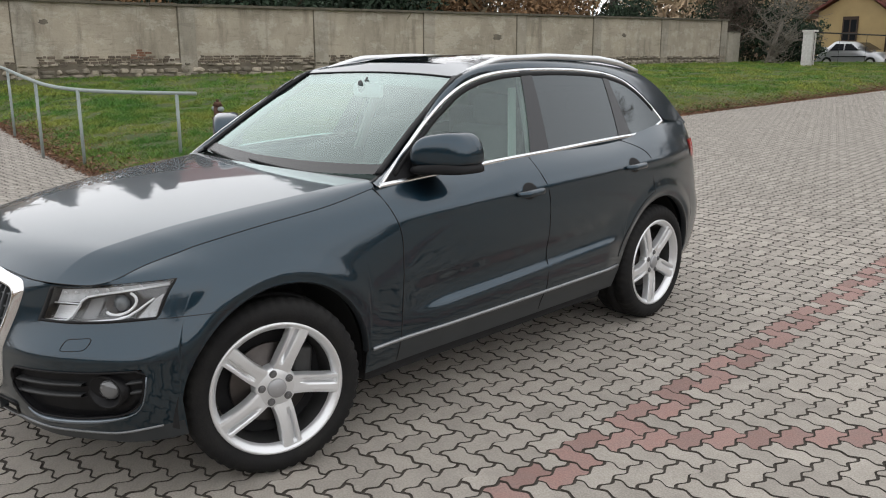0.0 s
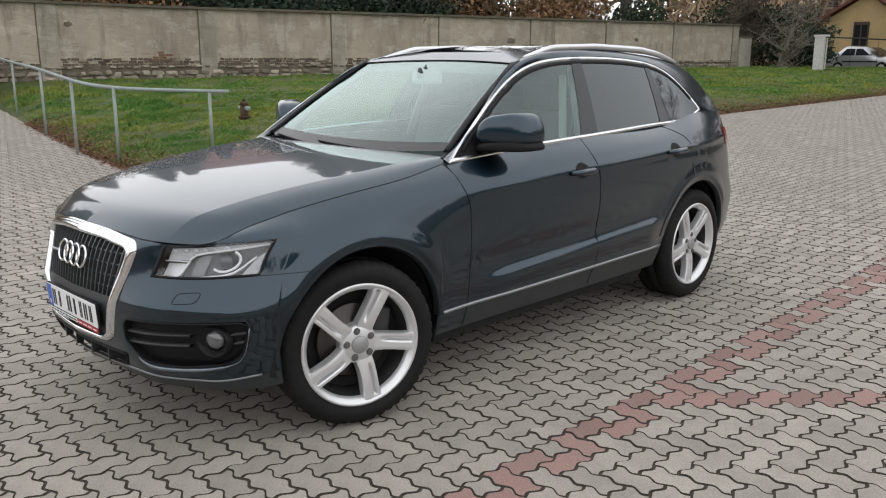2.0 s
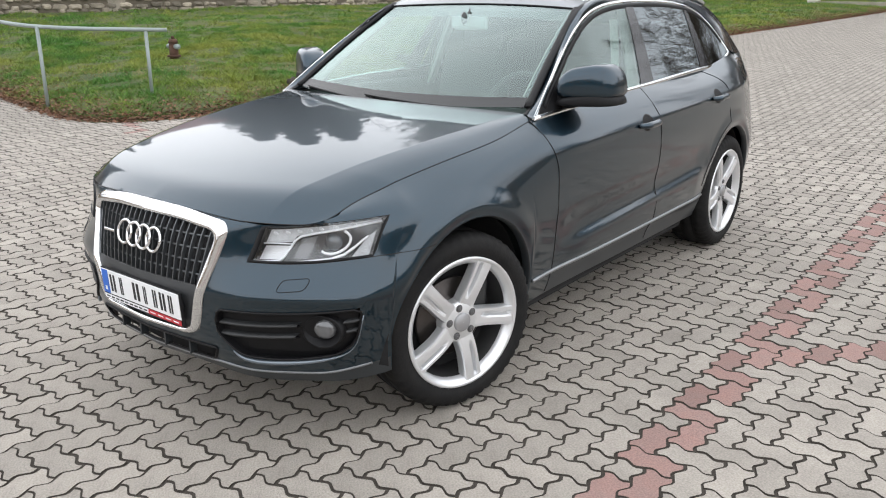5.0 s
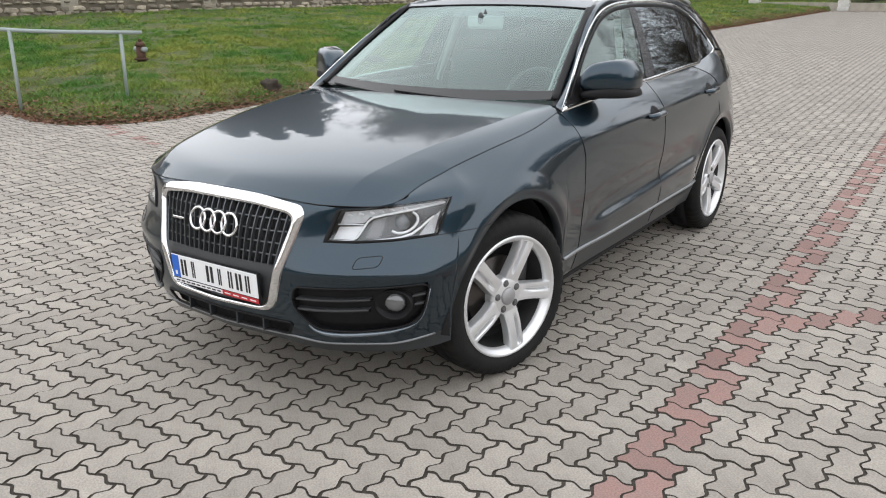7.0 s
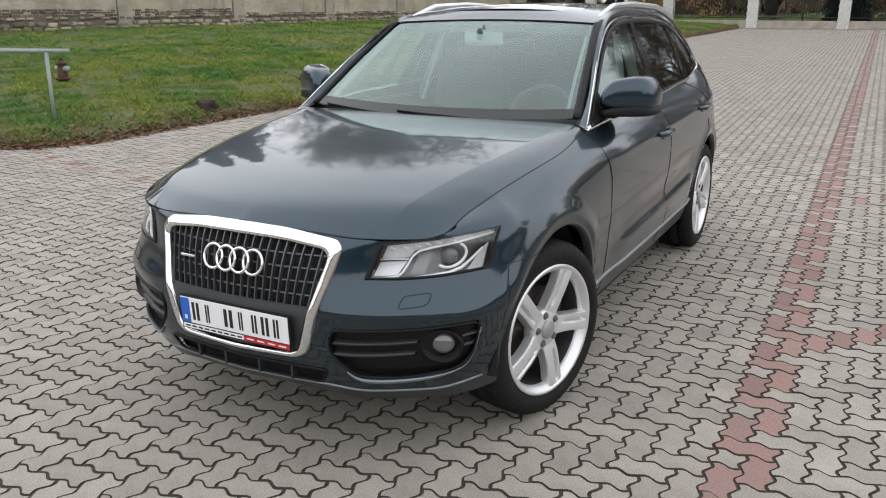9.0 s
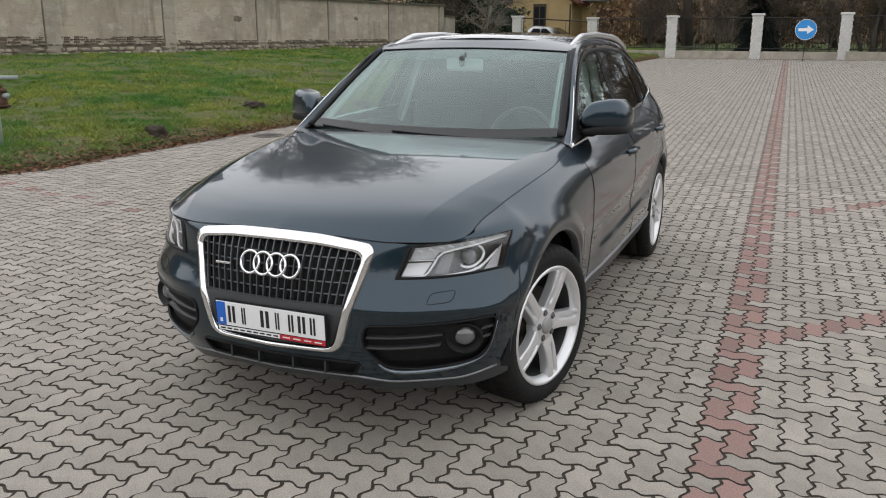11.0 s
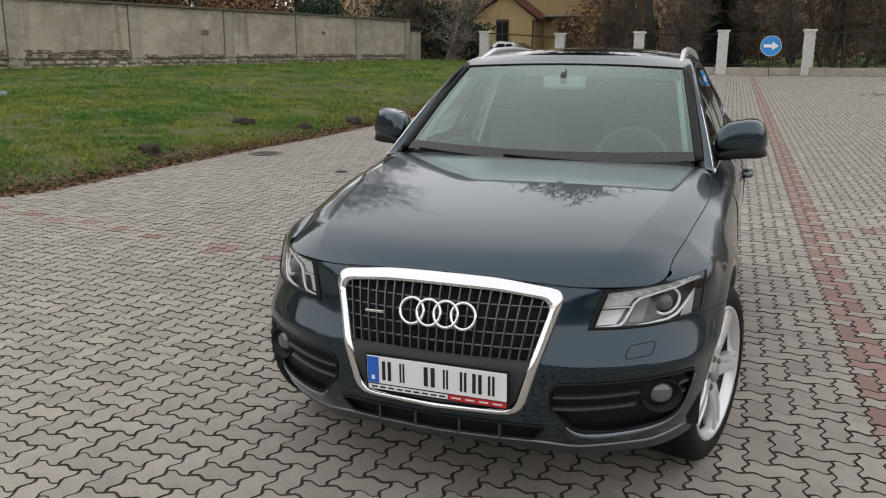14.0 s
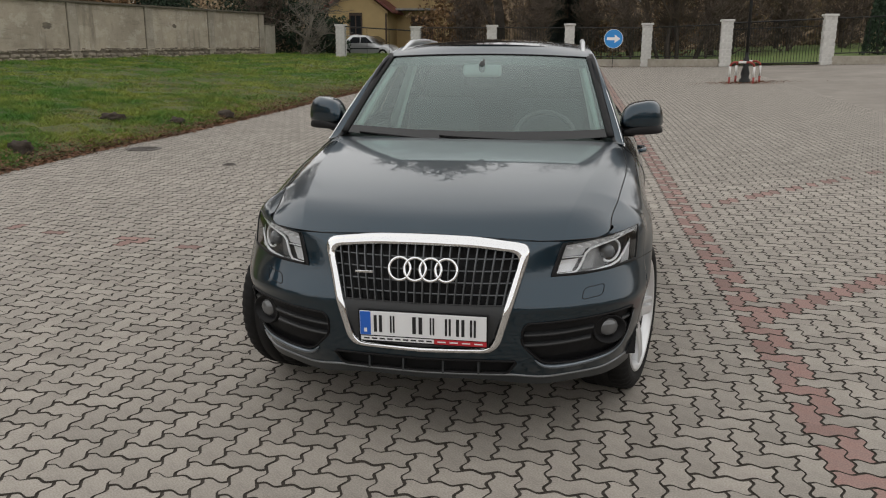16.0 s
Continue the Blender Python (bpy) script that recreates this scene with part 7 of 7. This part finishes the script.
def spruce(name, label, height, radius, seed, material=None, dense=1.0):
    r = random.Random(seed)
    t = thing(name, label, "tree")
    bm = bmesh.new()
    cyl(bm, (0, 0, -0.3), (0, 0, height * 0.97), 0.02 * height, 0.01, 8)
    part("trunk", bm, BARK, t, "", True)
    V, Fc = [], []
    z = height * 0.06
    while z < height * 0.98:
        k = 1 - z / height
        L = radius * (k ** 0.85) * r.uniform(0.85, 1.1) + 0.08
        nb = max(5, int((15 * k + 5) * dense))
        for b in range(nb):
            a = r.uniform(0, 6.283)
            l = L * r.uniform(0.6, 1.12)
            d, sd = Vector((math.cos(a), math.sin(a), 0)), Vector((-math.sin(a), math.cos(a), 0))
            m = max(4, int(l / 0.16))
            for q in range(m):
                f = (q + 0.5) / m
                c = d * (l * f) + Vector((0, 0, z - 0.35 * l * f * f + 0.06 * l * f))
                w = 0.30 * (1.1 - f) * (0.6 + 0.4 * k) + 0.11
                for sgn in (1, -1):
                    o = len(V)
                    tip = c + sd * (sgn * w * r.uniform(0.8, 1.5)) + d * 0.16 + Vector((0, 0, -0.10 * r.random()))
                    V += [c - d * 0.09, c + d * 0.11, tip]
                    Fc.append((o, o + 1, o + 2))
                o = len(V)
                V += [c - d * 0.10 + Vector((0, 0, 0.05)), c + d * 0.18, c + Vector((0, 0, -0.22 * r.uniform(0.5, 1.2)))]
                Fc.append((o, o + 1, o + 2))
        z += height * r.uniform(0.017, 0.026)
    mesh_ob("crown", V, Fc, material or NEEDLE, t, "dark drooping needles")
    return t


def put(proto, x, y, z, rz, s=1.0, sz=None):
    return copy_thing(proto, pose(x, y, z, 0, 0, rz) @ Matrix.Diagonal((s, s, sz or s, 1)))


# spruces behind the wall
sp = spruce("spruce", "tall dark green spruce behind the old wall", 12.5, 3.3, 5, None, 2.0)
sp.matrix_basis = pose(-34, 28, 0.8)
tagged(sp, group="spruces behind the wall")
for x, y, rz, k in ((-29.5, 9.0, 70, 0.70), (-30.5, 16.8, 130, 0.6), (-33, 14.0, 30, 0.88), (-27, 3.5, 260, 0.85), (-32, -1.5, 310, 1.1)):
    put(sp, x, y, 0.8, rz, k)

put(sp, -27.5, 13.0, 0.8, 0, 0.85, 0.68)
put(sp, -26.1, 24.8, 0.8, 200, 1.5, 1.23)
put(sp, -27.6, 23.1, 0.8, 80, 1.5, 1.25)
put(sp, -28.9, 21.4, 0.8, 310, 1.5, 1.10)

# leafless trees behind the fence
t1 = bare_tree("bare_tree", "tall leafless tree beyond the fence", 19, 0.27, 11, 3, 0.55, 5, thin=0.014)
t1.matrix_basis = pose(3.5, 53, 0.8) @ Matrix.Diagonal((1.0, 1.0, 1.1, 1))
t2 = bare_tree("bare_tree", "tall leafless tree beyond the fence", 17, 0.23, 12, 3, 0.60, 5, 0.1, thin=0.011)
t2.matrix_basis = pose(8.0, 49, 0.9)
t3 = bare_tree("bare_tree", "tall leafless tree beyond the fence", 16, 0.21, 17, 3, 0.5, 5, -0.1, thin=0.011)
t3.matrix_basis = pose(-5.0, 53, 0.9)
for o in (t1, t2, t3):
    tagged(o, group="leafless trees round the yard")
for proto, x, y, z, rz, k in ((t1, -23.5, 41.0, 1.0, 40, 1.15), (t1, -9.5, 66, 1, 50, 0.9), (t2, 13.0, 56, 1.0, 160, 0.77), (t3, 20, 60, 1.0, 60, 0.83), (t1, 26, 55, 1.0, 220, 0.71), (t2, -20, 64, 1, 20, 1.1), (t3, 9.5, 58, 1, 130, 1.2), (t1, 34, 44, 1.0, 20, 0.71), (t2, -1.0, 58, 1, 290, 1.1)):
    put(proto, x, y, z, rz, k)

t4 = bare_tree("bare_tree", "tall leafless broad-crowned tree near the house", 15, 0.30, 37, 3, 0.62, 5, thin=0.045)
t4.matrix_basis = pose(-5.0, 51.8, 1.0) @ Matrix.Diagonal((1.35, 1.35, 1.50, 1))
tagged(t4, group="leafless trees round the yard")
put(t1, -26.5, 36.0, 1.0, 150, 0.9)

# dark stems fanning out behind the fence
for k, (x, y, ln, r_) in enumerate(((5.0, 44.0, 0.0, 0.17), (5.5, 44.3, 0.16, 0.13), (6.3, 44.2, 0.34, 0.15), (4.6, 44.4, -0.22, 0.12))):
    st = bare_tree("bare_tree", "dark leaning bare stem of an old tree behind the fence", 9.0, r_, 60 + k, 2, 0.5, 4, ln, 0.45, thin=0.010)
    st.matrix_basis = pose(x, y, 0.9)
    tagged(st, group="old stems behind the fence")

# the spreading bare shrub at the wall's end
PALEBARK = mat("pale_grey_bark", (0.20, 0.18, 0.15), 0.95, var=0.4, scale=5, bump=0.4, bscale=20)
b1 = bare_tree("bare_shrub", "leafless spreading fruit tree at the wall's end", 5.0, 0.15, 23, 3, 0.80, 3, 0.12, 0.2, thin=0.012, bark=PALEBARK)
b1.matrix_basis = pose(-15.3, 41.8, 1.05)
b2 = bare_tree("bare_shrub", "leafless thin-stemmed shrub beyond the fence", 4.6, 0.07, 29, 3, 0.6, 4, 0.1, 0.1, "shrub", 0.009)
b2.matrix_basis = pose(-18.6, 44.6, 1.05)
for x, y, rz, k in ((-2.5, 44, 30, 1.0), (0.6, 45.5, 120, 1.2), (3.0, 43.8, 200, 1.0), (5.2, 45, 300, 1.1), (-6.5, 46.5, 80, 1.0), (7.0, 44.0, 10, 1.0), (9.0, 48, 90, 1.2), (12.5, 50, 250, 1.2), (-0.8, 48, 170, 1.3), (16, 52, 40, 1.3), (20, 47, 210, 1.2)):
    put(b2, x, y, 0.9, rz, k)


def bush(name, label, x, y, z, size, leaf, n, material, seed, cat="bush"):
    o = leaf_cluster(name, n, (0, 0, size[2] * 0.85), size, leaf, material, None, "", seed, 0.35)
    o.location = (x, y, z)
    tagged(o, label, cat)
    return o


# dark evergreens and withered hedges above the wall and behind the fence
for k, s0 in enumerate(np.arange(-16, 28.5, 2.3)):
    green = k in (0, 1, 2, 5, 8, 9, 10, 11, 12) or k > 17
    p = wpt(s0, -2.4 - 0.8 * (k % 3), 0)
    bush("hedge", "dark evergreen hedge showing over the wall" if green else "withered brown hedge showing over the wall", p.x, p.y, 1.0, (1.5, 1.9, 2.1 + 0.35 * math.sin(k * 2.3)), 0.10, 4200, HEDGE if green else BROWNLEAF, 200 + k, "hedge")
for k, (x, y, sx, sz, m_) in enumerate(((-16.5, 46.0, 1.6, 2.2, HEDGE), (-14.6, 44.6, 1.1, 1.5, HEDGE), (-18.4, 45.5, 1.8, 2.4, HEDGE), (-20.4, 46.5, 2.0, 2.6, HEDGE))):
    bush("evergreen_bush", "dark evergreen bush beside the fence", x, y, 0.9, (sx, 1.3, sz), 0.09, 4200, m_, 260 + k)
bush("beech_bush", "bush with withered brown leaves before the house", -7.9, 47.5, 1.3, (1.9, 1.4, 1.9), 0.11, 2200, BROWNLEAF, 301)
bush("beech_bush", "bush with withered brown leaves beyond the fence", 1.0, 47.5, 0.9, (2.2, 1.4, 2.0), 0.10, 1500, BROWNLEAF, 302)
bush("beech_bush", "bush with withered brown leaves beyond the fence", 6.0, 50.0, 0.9, (2.4, 1.4, 2.4), 0.10, 1500, BROWNLEAF, 303)
thuja = thing("thuja", "dark green conical thuja on the lawn beyond the fence", "tree", pose(14.6, 40.5, 1.2))
g = np.random.default_rng(77)
n = 6000
hh = g.random(n) ** 0.75
aa = g.uniform(0, 6.283, n)
rr = 0.75 * (1 - hh) ** 0.8 * (0.8 + 0.25 * g.random(n))
c = np.stack([rr * np.cos(aa), rr * np.sin(aa), 4.2 * hh], 1)
d1, d2 = g.normal(size=(n, 3)) * 0.05, g.normal(size=(n, 3)) * 0.05
P = np.stack([c + d1, c + d2, c + np.array([0, 0, 0.13])], 1).reshape(-1, 3)
mesh_ob("crown", P.tolist(), np.arange(len(P)).reshape(-1, 3).tolist(), HEDGE, thuja, "dense dark foliage")
bm = bmesh.new()
cyl(bm, (0, 0, -0.3), (0, 0, 1.2), 0.09, 0.06, 8)
part("trunk", bm, BARK, thuja)
put(sp, -0.6, 46.0, 0.9, 100, 0.42, 0.60)


# a house behind the old wall, only mirrored in the bonnet
def wall_house(x, y, rz):
    h = thing("house", "plain rendered house with a red tiled roof behind the old wall", "house", pose(x, y, 0.8, 0, 0, rz))
    bm = bmesh.new()
    box(bm, 0, 0, 3.6, 9.0, 8.0, 7.2)
    part("wall", bm, GREYWALL, h)
    V = [(-5.0, -4.7, 7.0), (5.0, -4.7, 7.0), (5.0, 4.7, 7.0), (-5.0, 4.7, 7.0), (-5.0, 0, 11.2), (5.0, 0, 11.2)]
    mesh_ob("roof", V, [(0, 1, 5, 4), (2, 3, 4, 5), (0, 4, 3), (1, 2, 5), (3, 2, 1, 0)], ROOF, h, "red tiled roof")
    for u in (-2.8, 0, 2.8):
        bm = bmesh.new()
        box(bm, u, -4.02, 5.2, 1.1, 0.08, 1.5)
        part("window", bm, DARKPANE, h)


wall_house(-38.0, 24.0, 55)


# lawn behind the barred gate
FENCE_X = [p[0] for p in POSTS]
FENCE_Y = [p[1] for p in POSTS]
V, Fc = grid_mesh([[(x, (float(np.interp(x, FENCE_X, FENCE_Y)) + 0.35) * (1 - t) + 62 * t, 0) for x in np.linspace(-4.0, 24, 40)] for t in np.linspace(0, 1, 40)])
V = [(x, y, pave_z(x, y) + 0.06 + 0.05 * noise.noise((x * 0.8, y * 0.8, 0))) for x, y, _ in V]
tagged(mesh_ob("lawn", V, Fc, mat("far_lawn", (0.085, 0.165, 0.03), 0.95, var=0.5, scale=0.9, bump=0.8, bscale=16, second=(0.12, 0.13, 0.04)), smooth=True), "green lawn beyond the iron gate", "lawn", kind="structure")


def far_woods(name, pts_, n, size, zmax, material, seed, label):
    """A thicket along a line: twigs and leaves too many to count."""
    g = np.random.default_rng(seed)
    P0 = np.array(pts_, float)
    L = np.concatenate([[0], np.cumsum(np.linalg.norm(np.diff(P0, axis=0), axis=1))])
    s = g.uniform(0, L[-1], n)
    x, y = np.interp(s, L, P0[:, 0]) + g.normal(size=n) * 2.0, np.interp(s, L, P0[:, 1]) + g.normal(size=n) * 2.0
    top = zmax * (0.72 + 0.28 * np.sin(s * 0.55 + seed) * np.sin(s * 0.23 + 1))
    z = 0.3 + top * g.random(n) ** 1.15
    a = g.normal(size=(n, 3))
    a[:, 2] = np.abs(a[:, 2]) * 1.6
    a /= np.linalg.norm(a, axis=1)[:, None]
    b = np.cross(a, g.normal(size=(n, 3)))
    b /= np.linalg.norm(b, axis=1)[:, None]
    l = size * g.uniform(0.5, 1.5, n)[:, None]
    c = np.stack([x, y, z], 1)
    P = np.stack([c - a * l, c + b * l * 0.16, c + a * l, c - b * l * 0.16], 1).reshape(-1, 3)
    me = bpy.data.meshes.new(name)
    me.from_pydata(P.tolist(), [], np.arange(len(P)).reshape(-1, 4).tolist())
    me.materials.append(material)
    tagged(new(name, me), label, "thicket", kind="stuff")


THICKET = mat("bare_thicket", (0.52, 0.385, 0.265), 0.95, var=0.5, scale=0.3, island=0.55, second=(0.24, 0.19, 0.13))
far_woods("thicket", [(-34, 64), (-10, 68), (12, 66), (30, 60), (48, 40)], 17000, 0.75, 8.0, THICKET, 5, "brown leafless thicket far beyond the fence")
far_woods("thicket", [(-40, 70), (-10, 76), (20, 74), (40, 66), (60, 40)], 26000, 1.1, 13.0, THICKET, 6, "brown leafless thicket far beyond the fence")
far_woods("thicket", [(-24.5, 38), (-26.5, 24), (-27.5, 10), (-28.5, -4)], 16000, 0.42, 5.4, mat("dark_evergreen_thicket", (0.035, 0.042, 0.022), 0.95, var=0.6, scale=0.25, island=0.5, second=(0.09, 0.06, 0.035)), 12, "dark evergreen and brown thicket behind the old wall")
far_woods("thicket", [(-38, 40), (-36, 20), (-36, 0), (-40, -20)], 22000, 0.9, 8.5, THICKET, 8, "brown thicket behind the old wall")
far_woods("thicket", [(-30, -34), (0, -38), (28, -28), (36, -16)], 16000, 0.7, 6.6, THICKET, 9, "leafless thicket round the yard")
far_woods("thicket", [(37, -12), (39, 0), (39, 20), (43, 40)], 18000, 0.7, 5.0, THICKET, 10, "leafless thicket beside the yard")


# ---- pavers, each with wavy interlocking edges ----
AMP = 0.115
WAVE = ((0.0, 0.0), (0.22, 0.90), (0.34, 0.85), (0.66, -0.85), (0.78, -0.90))


def unit_edge(p, q):
    """Points from p towards q (grid units) without q, along the wave."""
    (x1, y1), (x2, y2) = p, q
    fwd = x2 > x1 or y2 > y1
    out = []
    for t, w in WAVE:
        k = AMP * (w if fwd else -w)
        if not fwd:
            k = 0.0 if t == 0 else AMP * dict(WAVE)[round(1 - t, 2)]
        if x1 != x2:
            out.append((x1 + (x2 - x1) * t, y1 + k))
        else:
            out.append((x1 - k, y1 + (y2 - y1) * t))
    return out


def outline(w, h):
    P = []
    corners = [(i, 0) for i in range(w)] + [(w, j) for j in range(h)] + [(w - i, h) for i in range(w)] + [(0, h - j) for j in range(h)]
    for k in range(len(corners)):
        P += unit_edge(corners[k], corners[(k + 1) % len(corners)])
    return P


def shrunk(pts_, g_):
    """The outline moved inwards by an even gap."""
    out = []
    n = len(pts_)
    for k in range(n):
        a, b, c = Vector(pts_[k - 1]), Vector(pts_[k]), Vector(pts_[(k + 1) % n])
        d1, d2 = (b - a).normalized(), (c - b).normalized()
        n1, n2 = Vector((-d1.y, d1.x)), Vector((-d2.y, d2.x))
        m = (n1 + n2).normalized()
        q = b + m * min(g_ / max(m.dot(n1), 0.5), 1.6 * g_)
        out.append((q.x, q.y))
    return out


def stone_mesh(w, h, skirt=True):
    """Top, rounded rim and side of one paver in metres round its centre."""
    pts_ = outline(w, h)
    cx, cy = w / 2, h / 2
    rings = ((0.0056, 0.0), (0.0026, -0.0110)) if skirt else ((0.0072, 0.0),)
    V, Fc = [], []
    n = len(pts_)
    for g_, z in rings:
        V += [(x, y, z) for x, y in shrunk([((x - cx) * W, (y - cy) * W) for x, y in pts_], g_)]
    Fc.append(tuple(range(n)))
    for r_ in range(len(rings) - 1):
        Fc += [(r_ * n + (k + 1) % n, r_ * n + k, (r_ + 1) * n + k, (r_ + 1) * n + (k + 1) % n) for k in range(n)]
    return V, Fc


def cell_list():
    """All stones as (kind, i, j, w, h): a herringbone on the grid, cut along the straight joint."""
    out = []
    for j in range(LO_J, HI_J):
        for i in range(LO_I - 118, HI_I):
            if i < LO_I and not (-40 <= j < 52):
                continue
            c = (i - j) % 4
            if c == 0:
                if i == -1:
                    out += [("half", -1, j, 1, 1), ("half", 0, j, 1, 1)]
                else:
                    out.append(("flat", i, j, 2, 1))
            elif c == 2:
                out.append(("tall", i, j - 1, 1, 2))
    return out


rp = random.Random(9)
protos = {}
singles, joined, MI = 0, {}, {}
templ = {(w, h, s): stone_mesh(w, h, s) for w, h in ((2, 1), (1, 2), (1, 1)) for s in (True, False)}
ANG = math.atan2(0.015, 1)


def single(w, h, red):
    key = (w, h, red)
    if key not in protos:
        V, Fc = templ[(w, h, True)]
        me = bpy.data.meshes.new("paver")
        me.from_pydata(V, [], Fc)
        me.materials.append(REDONE if red else STONEONE)
        me.materials.append(JOINT)
        n_ = (len(Fc) - 1) / 2
        me.polygons.foreach_set("material_index", [0] + [1] * int(2 * n_))
        protos[key] = me
    return protos[key]


for kind, i, j, w, h in cell_list():
    c = grid_at(i + w / 2, j + h / 2)
    if c.x < -4.0 and edge_dist(c.x, c.y) > 0.02:
        continue
    if c.y > 30 and c.y > float(np.interp(c.x, FENCE_X, FENCE_Y)) - 0.2:
        continue
    red = (i >= 0 and i + w <= 2 and kind != "half") or (kind == "tall" and i >= 2 and i - (j + 1) in (-10,) and rp.random() < (1.0 if c.x < 4.0 else 0.75)) or (kind == "tall" and i >= 2 and i - (j + 1) == -42 and rp.random() < 0.5)
    left = c.x < -2.2 and abs(c.y - (1.62 - 0.235 * c.x)) < 0.10 and rp.random() < 0.42
    red = red or left
    z = pave_z(c.x, c.y) + rp.uniform(-0.0018, 0.0012)
    near = -1.6 < c.x < 2.75 and -1.55 < c.y < 0.10
    tilt = (rp.gauss(0, 0.006), rp.gauss(0, 0.006))
    if near and singles < 300:
        o = new("paver", single(w, h, red))
        o.parent = bed
        o.matrix_basis = Matrix.Translation((c.x, c.y, z)) @ Euler((tilt[0], tilt[1], -ANG)).to_matrix().to_4x4()
        singles += 1
        continue
    skirt = c.y < 6.5 and c.x > -7.0
    V, Fc = templ[(w, h, skirt)]
    V0, F0 = joined.setdefault(red, ([], []))
    o = len(V0)
    ca, sa = math.cos(-ANG), math.sin(-ANG)
    if skirt:
        slope = 0.022 if c.y > 4 else 0.0
        V0 += [(c.x + x * ca - y * sa, c.y + x * sa + y * ca, z + zz + slope * y + tilt[0] * y + tilt[1] * x) for x, y, zz in V]
        n_ = (len(Fc) - 1) / 2
        MI.setdefault(red, []).extend([0] + [1] * int(2 * n_))
    else:
        for x, y, zz in V:
            px, py = c.x + x * ca - y * sa, c.y + x * sa + y * ca
            V0.append((px, py, pave_z(px, py)))
        MI.setdefault(red, []).append(0)
    F0 += [tuple(k + o for k in f) for f in Fc]
for red, (V, Fc) in joined.items():
    o = mesh_ob("pavers", V, Fc, REDSTONE if red else STONE, bed, "dull red wave-edged pavers" if red else "grey wave-edged pavers")
    o.data.materials.append(JOINT)
    o.data.polygons.foreach_set("material_index", MI[red])
    tagged(o, kind="stuff")
